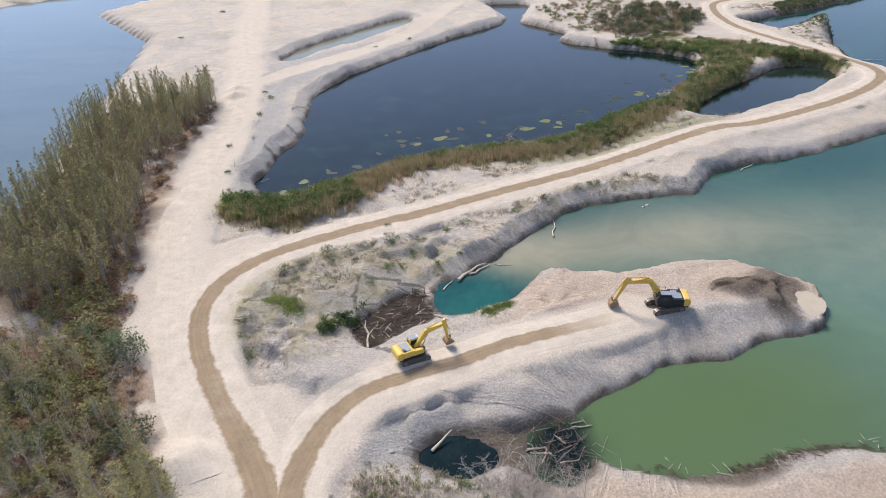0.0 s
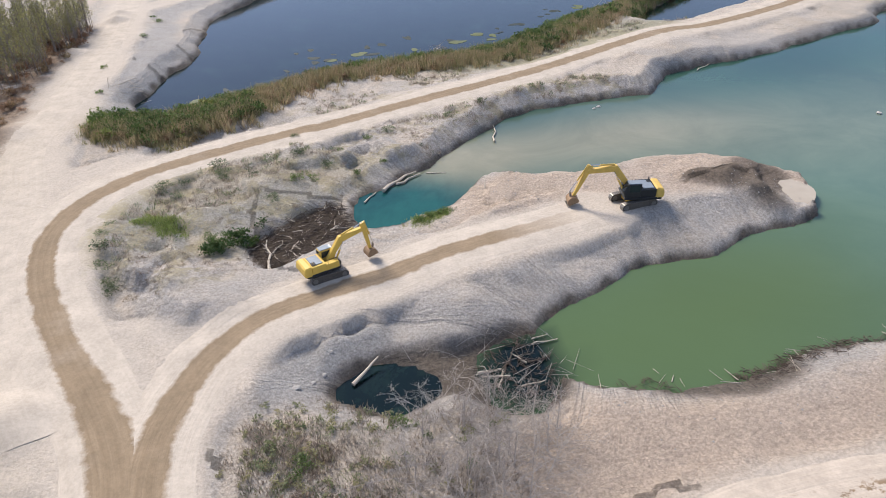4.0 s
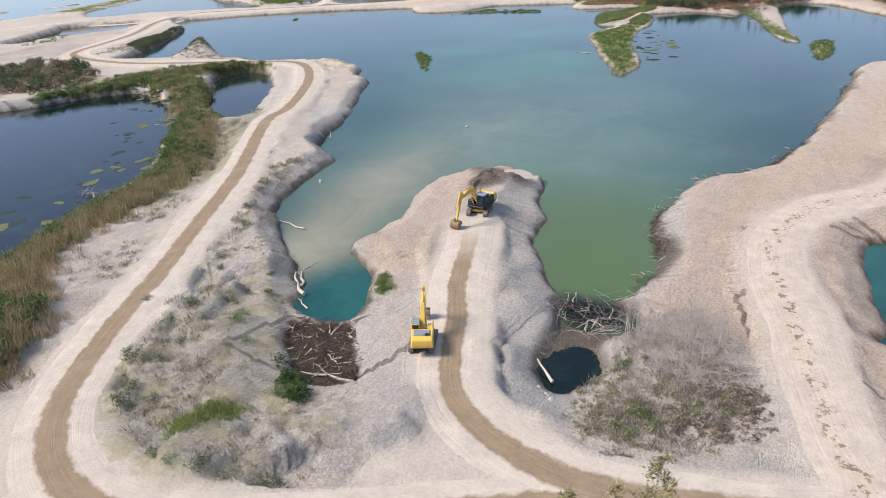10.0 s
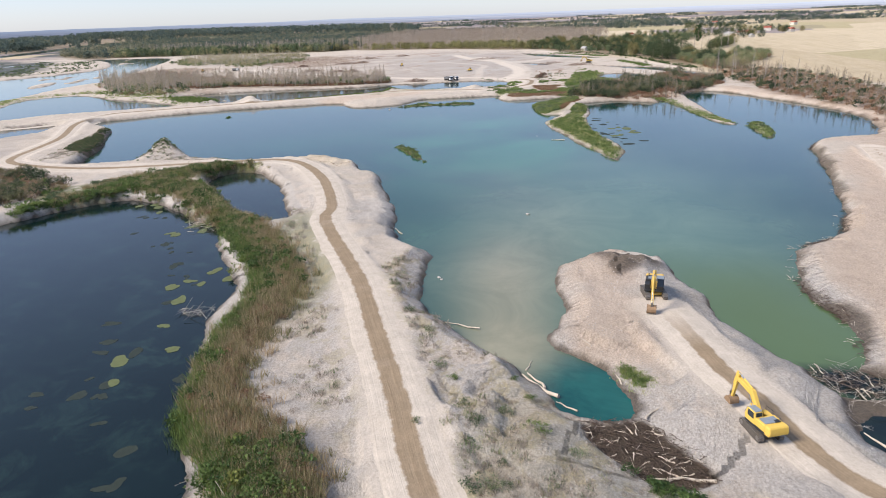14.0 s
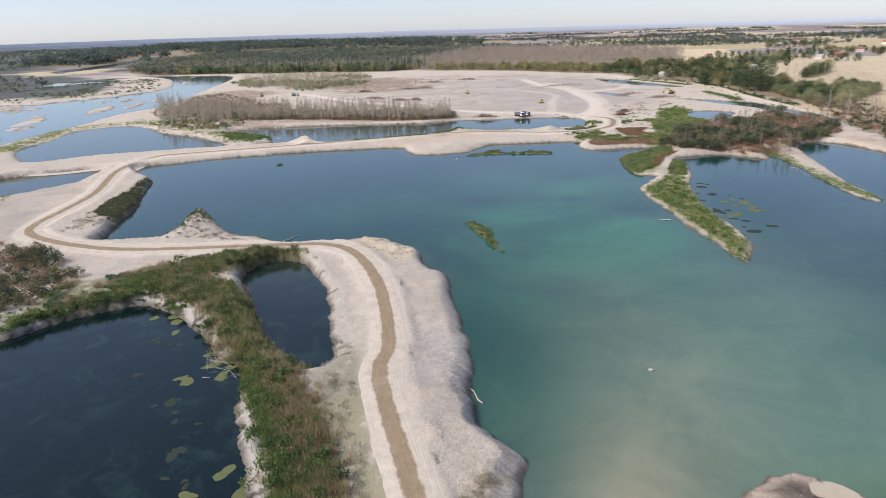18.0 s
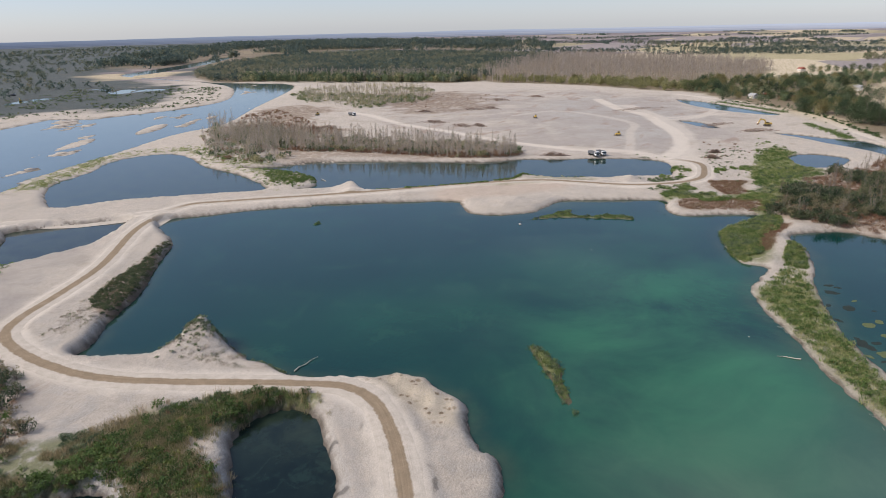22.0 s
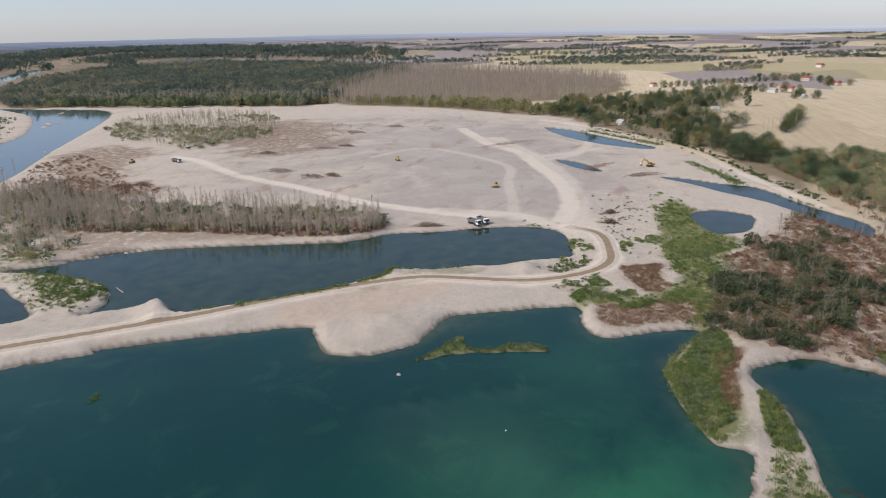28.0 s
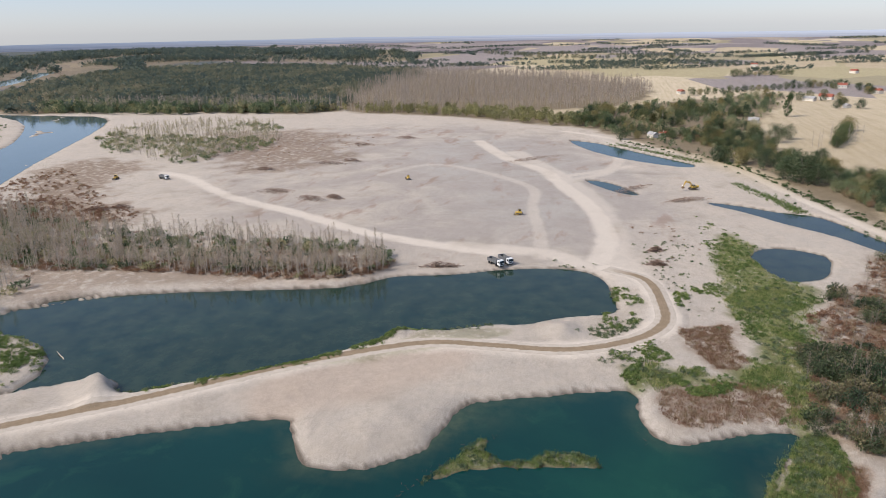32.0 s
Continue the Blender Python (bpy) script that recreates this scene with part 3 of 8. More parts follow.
def leafy(name, colors, rough=0.75, vary=0.38):
    """Leaf colours: by the plant (attribute tint) and leaf by leaf."""
    n = Nodes(name)
    tint, leaf = n.attr("tint"), n.geo.outputs["Random Per Island"]
    c = n.mix(n.ramp(tint, 0.2, 0.55), rgb(*colors[0]), rgb(*colors[1]))
    c = n.mix(n.ramp(tint, 0.6, 0.95), c, rgb(*colors[2]))
    hsv = n.t.nodes.new("ShaderNodeHueSaturation")
    n.link(c, hsv.inputs["Color"])
    n.link(n.ramp(leaf, 0, 1, 1 - vary, 1 + vary), hsv.inputs["Value"])
    thin = n.t.nodes.new("ShaderNodeBsdfTranslucent")
    n.link(hsv.outputs[0], thin.inputs[0])
    both = n.t.nodes.new("ShaderNodeMixShader")
    both.inputs[0].default_value = 0.4
    n.link(n.bsdf.outputs[0], both.inputs[1])
    n.link(thin.outputs[0], both.inputs[2])
    n.link(both.outputs[0], n.out.inputs[0])
    return n.set(hsv.outputs[0], rough, 0.0, 0.2)


# ground: pale river gravel, compacted road, damp strips, mud, grass, rust-red scrub, brown soil, farmland
g = Nodes("ground")
fine, mid, big = g.noise(1.7, 6, 0.75), g.noise(0.22, 6, 0.65), g.noise(0.035, 4, 0.55)
pebble, speck = g.cells(4.5), g.noise(6.5, 4, 0.8)
face = g.t.nodes.new("ShaderNodeSeparateXYZ")
g.link(g.geo.outputs["Normal"], face.inputs[0])
slope = g.ramp(face.outputs[2], 0.992, 0.95)
patch = g.noise(0.09, 6, 0.66, None, 0.5)
where = g.t.nodes.new("ShaderNodeCombineXYZ")
g.link(g.math("MULTIPLY", g.attr("run"), 0.75), where.inputs[0])
g.link(g.math("MULTIPLY", g.attr("shore"), 0.09), where.inputs[1])
flutes = g.noise(1.0, 5, 0.65, where.outputs[0])
sand = g.mix(g.ramp(mid, 0.30, 0.68), rgb(0.455, 0.39, 0.323), rgb(0.555, 0.482, 0.404))
sand = g.mix(g.ramp(big, 0.42, 0.62, 0, 0.8), sand, rgb(0.51, 0.435, 0.357))
grit = g.mix(g.ramp(speck, 0.30, 0.68), rgb(0.30, 0.272, 0.245), rgb(0.55, 0.505, 0.455))
grit = g.mix(g.ramp(pebble, 0.02, 0.30, 0.35, 0), grit, rgb(0.20, 0.182, 0.165))
col = g.mix(g.ramp(fine, 0.50, 0.70, 0, 0.45), sand, grit)
col = g.mix(g.ramp(patch, 0.46, 0.55, 0, 0.75), col, grit)
col = g.mix(g.ramp(patch, 0.40, 0.30, 0, 0.5), col, rgb(0.45, 0.365, 0.28))
bank = g.mix(g.ramp(speck, 0.30, 0.70), rgb(0.235, 0.217, 0.20), rgb(0.58, 0.538, 0.495))
bank = g.mix(g.math("MULTIPLY", g.ramp(flutes, 0.42, 0.58, 0.0, 0.7), g.ramp(g.attr("pale"), 0, 1, 1, 0)), bank, rgb(0.42, 0.388, 0.355))
col = g.mix(g.math("MULTIPLY", slope, g.ramp(mid, 0.3, 0.6, 0.5, 0.9)), col, bank)
col = g.mix(g.math("MULTIPLY", g.attr("pale"), g.ramp(speck, 0.35, 0.65, 0.6, 0.92)), col, g.mix(mid, rgb(0.43, 0.368, 0.30), rgb(0.545, 0.472, 0.39)))
tracks = g.noise(0.8, 5, 0.7, g.scaled(0.22, 1.5, 1, -0.45), 1.2)
col = g.mix(g.ramp(tracks, 0.55, 0.66, 0, 0.4), col, rgb(0.33, 0.29, 0.25))
col = g.mix(g.ramp(g.noise(3.6, 3, 0.8), 0.62, 0.70, 0, 0.45), col, rgb(0.22, 0.195, 0.17))
col = g.mix(g.ramp(speck, 0.62, 0.72, 0, 0.4), col, rgb(0.64, 0.585, 0.52))
col = g.mix(g.attr("grey"), col, g.mix(g.ramp(speck, 0.30, 0.70), rgb(0.235, 0.225, 0.215), rgb(0.46, 0.44, 0.415)))
col = g.mix(g.attr("soil"), col, g.mix(g.math("ADD", g.math("MULTIPLY", mid, 0.5), g.math("MULTIPLY", fine, 0.5)), rgb(0.425, 0.335, 0.262), rgb(0.535, 0.432, 0.343)))
col = g.mix(g.math("MULTIPLY", g.attr("soil"), g.ramp(tracks, 0.52, 0.64, 0, 0.22)), col, rgb(0.34, 0.26, 0.20))
floor_f = g.math("MULTIPLY", g.attr("floor"), g.ramp(g.noise(0.02, 7, 0.7, None, 0.6), 0.40, 0.56, 0.1, 0.85))
col = g.mix(floor_f, col, g.mix(g.noise(0.12, 7, 0.75, None, 0.8), rgb(0.285, 0.247, 0.216), rgb(0.435, 0.382, 0.335)))
col = g.mix(g.math("MULTIPLY", g.attr("floor"), g.ramp(g.noise(0.05, 6, 0.7, g.scaled(0.35, 1.0, 1, -0.9)), 0.56, 0.64, 0, 0.75)), col, rgb(0.31, 0.225, 0.175))
streak = g.noise(0.5, 6, 0.7, g.scaled(1, 1, 1), 1.5)
col = g.mix(g.attr("road"), col, g.mix(streak, g.mix(g.attr("pale"), rgb(0.43, 0.37, 0.305), rgb(0.52, 0.452, 0.375)), g.mix(g.attr("pale"), rgb(0.525, 0.46, 0.387), rgb(0.64, 0.565, 0.475))))
col = g.mix(g.math("MULTIPLY", g.attr("rust"), g.ramp(mid, 0.36, 0.50)), col, g.mix(fine, rgb(0.15, 0.10, 0.068), rgb(0.28, 0.20, 0.135)))
col = g.mix(g.math("MULTIPLY", g.attr("grass"), g.ramp(g.noise(0.35, 5, 0.6), 0.30, 0.46)), col, g.mix(fine, rgb(0.11, 0.125, 0.05), rgb(0.24, 0.235, 0.11)))
col = g.mix(g.math("MULTIPLY", g.attr("dry"), g.math("MULTIPLY", g.ramp(g.noise(0.28, 5, 0.65), 0.47, 0.56), g.ramp(fine, 0.35, 0.6, 0.25, 0.85))), col, g.mix(speck, rgb(0.25, 0.21, 0.115), rgb(0.41, 0.36, 0.235)))
def parcels(scale, turn, wide, seed):
    """Random values in rectangular parcels of land."""
    n = g.t.nodes.new("ShaderNodeTexVoronoi")
    n.distance = "CHEBYCHEV"
    n.inputs["Scale"].default_value, n.inputs["Randomness"].default_value = scale, 0.8
    shift = g.t.nodes.new("ShaderNodeVectorMath")
    shift.inputs[1].default_value = (seed, seed, 0)
    g.link(g.scaled(wide, 1.0, 0, turn), shift.inputs[0])
    g.link(shift.outputs[0], n.inputs["Vector"])
    return n.outputs["Color"]


lot, lot_b = parcels(0.0048, 0.42, 0.40, 0.0), parcels(0.0040, 0.42, 0.5, 300.0)
rows = g.noise(0.10, 4, 0.6, g.scaled(0.12, 2.2, 0, 0.42))
straw = g.mix(g.ramp(lot_b, 0.3, 0.7), rgb(0.455, 0.37, 0.25), rgb(0.565, 0.47, 0.33))
straw = g.mix(g.ramp(rows, 0.42, 0.7, 0, 0.5), straw, rgb(0.36, 0.29, 0.17))
brown = g.mix(g.ramp(lot, 0.3, 0.7), rgb(0.185, 0.155, 0.15), rgb(0.30, 0.255, 0.235))
brown = g.mix(g.ramp(rows, 0.42, 0.7, 0, 0.4), brown, rgb(0.17, 0.15, 0.145))
land = g.mix(g.ramp(g.math("ADD", lot, g.math("MULTIPLY", g.attr("plain"), 0.55)), 0.80, 0.82), straw, brown)
land = g.mix(g.ramp(lot_b, 0.72, 0.73, 0, 0.7), land, rgb(0.34, 0.295, 0.16))
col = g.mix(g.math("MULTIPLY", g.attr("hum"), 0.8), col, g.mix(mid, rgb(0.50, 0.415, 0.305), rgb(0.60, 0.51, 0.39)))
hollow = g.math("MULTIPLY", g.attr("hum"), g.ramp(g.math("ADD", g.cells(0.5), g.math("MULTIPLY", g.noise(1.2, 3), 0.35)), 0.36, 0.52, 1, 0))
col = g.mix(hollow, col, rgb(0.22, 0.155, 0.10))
col = g.mix(g.attr("field"), col, land)
col = g.mix(g.attr("scrub"), col, g.mix(g.noise(0.03, 6, 0.7), rgb(0.055, 0.068, 0.066), rgb(0.13, 0.135, 0.125)))
col = g.mix(g.attr("wood"), col, g.mix(mid, rgb(0.15, 0.12, 0.075), rgb(0.27, 0.21, 0.14)))
col = g.mix(g.attr("mud"), col, g.mix(fine, rgb(0.035, 0.027, 0.02), rgb(0.12, 0.092, 0.068)))
shade = g.t.nodes.new("ShaderNodeHueSaturation")
g.link(col, shade.inputs["Color"])
clod = g.noise(3.4, 3, 0.75)
g.link(g.math("ADD", g.ramp(clod, 0.35, 0.65, -0.22, 0.22), g.math("ADD", 1.0, g.ramp(g.noise(0.45, 5, 0.75), 0.3, 0.7, -0.10, 0.10))), shade.inputs["Value"])
col = g.mix(g.math("MULTIPLY", g.ramp(g.attr("road"), 0.2, 0.9, 1.0, 0.55), g.ramp(g.attr("floor"), 0, 1, 1.0, 0.55)), col, shade.outputs[0])
ruts = g.noise(0.55, 5, 0.7, g.scaled(0.3, 1.3, 1, -0.5), 2.0)
relief = g.math("ADD", g.math("MULTIPLY", g.noise(2.8, 6, 0.8), 1.5), g.math("ADD", g.math("MULTIPLY", flutes, g.math("MULTIPLY", slope, g.ramp(g.attr("pale"), 0, 1, 6.0, 0.3))), g.math("MULTIPLY", ruts, g.ramp(g.attr("soil"), 0, 1, 0.9, 0.5))))
g.bump(g.math("MULTIPLY", relief, g.ramp(g.attr("road"), 0, 1, 1.0, 0.35)), 1.0, 0.24)
MAT_GROUND = g.set(col, 0.95, 0.0, 0.15)

w = Nodes("water")
cloud, wisp = w.noise(0.025, 4, 0.6), w.noise(0.055, 6, 0.68, None, 0.8)
deep = w.mix(cloud, rgb(0.001, 0.022, 0.022), rgb(0.003, 0.040, 0.036))
deep = w.mix(w.ramp(wisp, 0.55, 0.72, 0, 0.55), deep, rgb(0.014, 0.062, 0.040))
deep = w.mix(w.math("MULTIPLY", w.attr("plume"), w.ramp(w.noise(0.02, 6, 0.62, None, 0.5), 0.30, 0.62)), deep, rgb(0.026, 0.135, 0.066))
wc = w.mix(w.attr("milky"), deep, w.mix(w.ramp(wisp, 0.35, 0.65), rgb(0.072, 0.132, 0.104), rgb(0.100, 0.162, 0.122)))
wc = w.mix(w.attr("green"), wc, w.mix(wisp, rgb(0.072, 0.110, 0.040), rgb(0.080, 0.126, 0.055)))
wc = w.mix(w.attr("turbid"), wc, w.mix(w.ramp(wisp, 0.35, 0.65), rgb(0.185, 0.185, 0.128), rgb(0.255, 0.242, 0.170)))
weed = w.math("MULTIPLY", w.ramp(w.noise(0.16, 7, 0.72, None, 0.6), 0.50, 0.66), w.ramp(cloud, 0.40, 0.60, 0.25, 1.0))
pond_c = w.mix(weed, w.mix(w.noise(0.06, 5, 0.6), rgb(0.001, 0.005, 0.006), rgb(0.004, 0.013, 0.014)), rgb(0.013, 0.030, 0.025))
wc = w.mix(w.attr("dark"), wc, pond_c)
wc = w.mix(w.attr("river"), wc, w.mix(w.noise(0.05, 5, 0.65, w.scaled(0.6, 1.5, 1, 0.4)), rgb(0.05, 0.09, 0.115), rgb(0.12, 0.16, 0.17)))
wc = w.mix(w.attr("tea"), wc, w.mix(w.ramp(wisp, 0.40, 0.60), rgb(0.004, 0.050, 0.052), rgb(0.012, 0.090, 0.080)))
wc = w.mix(w.math("MULTIPLY", w.attr("shoal"), w.ramp(w.noise(0.12, 5, 0.65), 0.35, 0.65, 0.2, 0.9)), wc, rgb(0.055, 0.075, 0.046))
w.bump(w.math("ADD", w.noise(1.9, 4, 0.55, w.scaled(1, 2.2, 1, 0.6)), w.math("MULTIPLY", w.noise(0.35, 3), 1.5)), 0.08, 0.1)
w.bsdf.inputs["IOR"].default_value = 1.33
MAT_WATER = w.set(wc, 0.06, 0.0, 0.44)
p = Nodes("silty_water")
MAT_SILT = p.set(p.mix(p.noise(0.6, 4), rgb(0.36, 0.30, 0.22), rgb(0.44, 0.375, 0.285)), 0.08, 0.0, 0.5)


# ---- ground, water, distance ----
def inside(pts, px, py, soft=6.0, rag=4.0):
    d = near(px, py, spline(pts), True, 60.0) + rag * fbm(px, py, 12.0, 3, 61)
    return 1 - step(-soft, soft, d)


def mesh_object(name, verts, faces, mat, attrs=None, smooth=True):
    """One mesh from arrays: faces is an (n, k) array of corners."""
    me = bpy.data.meshes.new(name)
    k = faces.shape[1]
    me.vertices.add(len(verts))
    me.vertices.foreach_set("co", np.ascontiguousarray(verts, dtype=np.float32).ravel())
    me.loops.add(faces.size)
    me.loops.foreach_set("vertex_index", np.ascontiguousarray(faces, dtype=np.int32).ravel())
    me.polygons.add(len(faces))
    me.polygons.foreach_set("loop_start", np.arange(0, faces.size, k, dtype=np.int32))
    me.polygons.foreach_set("use_smooth", np.full(len(faces), smooth))
    for key, values in (attrs or {}).items():
        me.attributes.new(key, "FLOAT", "POINT").data.foreach_set("value", np.ascontiguousarray(values, dtype=np.float32))
    me.update(calc_edges=True)
    for m in mat if isinstance(mat, list) else [mat]:
        me.materials.append(m)
    return new(name, me)


def grid_faces(nx, ny):
    k = np.arange(nx * ny).reshape(ny, nx)
    return np.stack([k[:-1, :-1], k[:-1, 1:], k[1:, 1:], k[1:, :-1]], -1).reshape(-1, 4)


X, Y = PX.ravel(), PY.ravel()
GREYISH = np.maximum.reduce([inside(GREY_BANK, X, Y, 2.0, 2.0), 0.4 * inside(GRAVEL_SPIT, X, Y, 2.0, 2.0), 0.8 * inside([(-66, 205), (-52, 150), (-48, 120), (-38, 125), (-38, 165), (-42, 195), (-10, 245), (-20, 250)], X, Y, 2, 3)])
PIT_FLOOR = inside([(440, 340), (445, 185), (560, 130), (800, 230), (850, 400), (700, 520), (560, 430)], X, Y, 30, 25)
GREYISH = np.maximum(GREYISH, 0.55 * inside([(470, 190), (540, 160), (640, 170), (760, 240), (760, 330), (640, 330), (560, 280), (500, 250)], X, Y, 30, 30))
PIT_FLOOR = np.maximum(PIT_FLOOR, 0.95 * inside(SPOIL_BEND, X, Y, 4, 6))
GREYISH = np.maximum(GREYISH, 0.7 * inside([(-28, 92), (-31, 84), (-29, 76), (-24, 82)], X, Y, 2, 3))
GREYISH = np.maximum(GREYISH, 0.6 * inside([(48, 33), (30, 32), (16, 29), (6, 25), (20, 12), (60, 12)], X, Y, 2, 3))
SOIL = np.maximum(inside([(14, 50), (30, 50), (60, 50), (100, 34), (150, 26), (190, 4), (230, -12), (200, -60), (60, -40), (10, -10), (-4, 20), (8, 40)], X, Y, 4, 5), np.maximum(0.8 * inside([(316, 264), (345, 234), (352, 206), (330, 214), (305, 240), (298, 262)], X, Y, 5, 6), 0.9 * inside([(180, 26), (196, 6), (240, -8), (300, 6), (352, 36), (356, 22), (300, -10), (240, -24), (180, 0)], X, Y, 4, 5)))
SOIL = np.maximum(SOIL, 0.85 * inside([(10, 86), (16, 79), (34, 83), (60, 82), (60, 94), (36, 95), (20, 94)], X, Y, 3, 5))
GRASS = np.maximum.reduce([1 - step(2.5, 4.5, near(X, Y, spline(REED_A, False), False, 20.0) + 1.5 * fbm(X, Y, 4.0, 2, 85)), 1 - step(3.5, 6, near(X, Y, spline(REED_B, False), False, 20.0) + 1.5 * fbm(X, Y, 4.0, 2, 85)), inside(GREEN, X, Y, 5, 8), inside(GREEN_LANE, X, Y, 3, 5), inside(POINT, X, Y, 1.5, 2), inside(STRIP_POND, X, Y, 1, 1), 0.8 * inside(WEEDS_N, X, Y, 2, 4), 0.45 * inside([(300, 300), (320, 270), (345, 235), (360, 225), (365, 200), (350, 215), (325, 255)], X, Y, 1, 2), inside([(300, 132), (286, 133), (262, 128), (258, 118), (275, 117), (292, 122)], X, Y, 3, 3), inside([(232, 121), (206, 112), (166, 95), (153, 90), (170, 90), (208, 101), (240, 106)], X, Y, 3, 2), *(inside(p, X, Y, 1.5, 1) for p in ISLES[:4]), 0.55 * inside([(10, 140), (30, 136), (70, 160), (60, 165), (20, 148)], X, Y, 3, 4), 0.22 * inside([(-30, 98), (-26, 78), (-14, 84), (2, 98), (-4, 104)], X, Y, 3, 4)])
THICKET_BIG = [(318, 112), (330, 118), (372, 108), (400, 98), (440, 76), (470, 60), (460, 35), (400, 30), (345, 50), (306, 74)]
WEST_VERGE = [(-55, 92), (-53, 110), (-57, 130), (-59, 160), (-64, 185), (-82, 185), (-82, 90), (-62, 80), (-48, 70), (-37, 60), (-31, 46), (-60, 38), (-90, 70)]
RUST = np.maximum.reduce([0.95 * inside(EAST_WOOD, X, Y, 6, 8), 0.9 * inside(BANK_DARK, X, Y, 2, 2), 0.9 * inside(WEST_VERGE, X, Y, 3, 4), 0.75 * inside([(751, 559), (784, 506), (789, 448), (676, 386), (637, 397), (602, 408), (585, 418), (628, 469)], X, Y, 15, 30), 0.8 * inside([(563, 585), (614, 585), (605, 518), (531, 504), (475, 426), (438, 430), (464, 492)], X, Y, 10, 20), 0.8 * inside(THICKET_BIG, X, Y, 6, 8), 0.8 * inside(RUST_P1, X, Y, 4, 7), 0.8 * inside(RUST_P2, X, Y, 3, 6), 0.9 * inside(RUST_P3, X, Y, 1.5, 2), inside(THICKET_E, X, Y, 6, 6), inside(RUST_W, X, Y, 8, 8), 0.6 * inside(BELT, X, Y, 6, 8), inside(WILLOW_W, X, Y, 4, 5), inside(THICKET_S, X, Y, 4, 5)])
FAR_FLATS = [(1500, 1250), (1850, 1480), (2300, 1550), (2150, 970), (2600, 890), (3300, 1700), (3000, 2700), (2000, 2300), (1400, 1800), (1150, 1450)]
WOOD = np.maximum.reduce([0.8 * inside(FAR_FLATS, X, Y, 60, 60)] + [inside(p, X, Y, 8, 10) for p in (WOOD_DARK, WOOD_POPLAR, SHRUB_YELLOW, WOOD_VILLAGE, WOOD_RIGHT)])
quarry = near(X, Y, spline([(-400, 500), (-300, -300), (200, -200), (430, 20), (560, 60), (780, 170), (930, 260), (980, 480), (930, 640), (900, 900), (500, 800)]), True, 60.0)
FIELD = step(-10, 25, quarry)
PLAIN = step(1500, 2600, X + 0.8 * Y) * 0.75 + 0.45 * step(250, 900, Y)
bank = near(X, Y, spline(RIVER_N + RIVER_F[::-1]), True, 240.0)
SCRUB = step(300, 420, Y - 0.50 * X + 60 * fbm(X, Y, 150.0, 3, 81)) * step(620, 760, Y) * step(25, 80, bank + 70 * fbm(X, Y, 50.0, 3, 83))
GRAVELLY = (1 - step(80, 200, bank + 80 * fbm(X, Y, 60.0, 3, 83))) * step(450, 560, Y - 0.3 * X) * (1 - step(950, 1150, Y))
FIELD = FIELD * (1 - GRAVELLY)
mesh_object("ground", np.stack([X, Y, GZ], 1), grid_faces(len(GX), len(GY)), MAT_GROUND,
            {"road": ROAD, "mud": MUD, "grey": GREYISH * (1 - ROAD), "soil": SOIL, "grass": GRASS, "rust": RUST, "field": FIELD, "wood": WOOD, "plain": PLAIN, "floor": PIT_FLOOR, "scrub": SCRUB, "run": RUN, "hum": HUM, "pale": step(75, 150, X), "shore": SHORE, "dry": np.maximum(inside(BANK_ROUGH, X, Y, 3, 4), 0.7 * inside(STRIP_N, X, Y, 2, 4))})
tagged(bpy.data.objects["ground"], "pale gravel and sand pit floor with haul roads and farmland beyond", "ground", kind="structure")

WX, WY = axis([(-420, 12), (-60, 3), (350, 3), (700, 14), (2900, 120)]), axis([(-120, 8), (30, 3), (300, 3), (600, 14), (2300, 120)])
QX, QY = (v.ravel() for v in np.meshgrid(WX, WY))


def pond(key, soft=3.0, grow=4.0):
    return 1 - step(-soft, soft, near(QX, QY, spline(WATERS[key]), True, 40.0) - grow)


def blot(x, y, rx, ry, turn=0.0):
    """A soft round patch of the water."""
    c, d = math.cos(turn), math.sin(turn)
    u, v = ((QX - x) * c + (QY - y) * d) / rx, ((QY - y) * c - (QX - x) * d) / ry
    return np.exp(-u * u - v * v)


drift = 0.22 * fbm(QX, QY, 45.0, 3, 19)
MILKY = np.clip(1.0 * blot(54, 84, 72, 46, 0.25) + 0.35 * blot(135, 85, 60, 34, 0.2) + drift, 0, 1) * (np.hypot(QX - 60, QY - 90) < 230)
TURBID = np.clip(0.75 * blot(31, 106, 30, 8, 0.25) + 0.7 * blot(14, 101, 10, 6, 0.6) + 0.4 * blot(52, 104, 22, 12, 0.1) + 0.22 * blot(92, 110, 36, 16, 0.3) + 0.6 * drift * blot(50, 100, 60, 40), 0, 1)
BAY = 1 - step(-4, 30, near(QX, QY, spline([(14, 58), (26, 66), (40, 70), (46, 64), (34, 55)]), True, 60.0) + 6 * fbm(QX, QY, 20.0, 3, 22))
lake_d = near(QX, QY, spline(WATERS["lake"]), True, 40.0)
SHOAL = step(-6, -0.5, lake_d) * 0.55 * step(90, 130, QX) + 0.9 * blot(302, 215, 26, 7, -0.9)
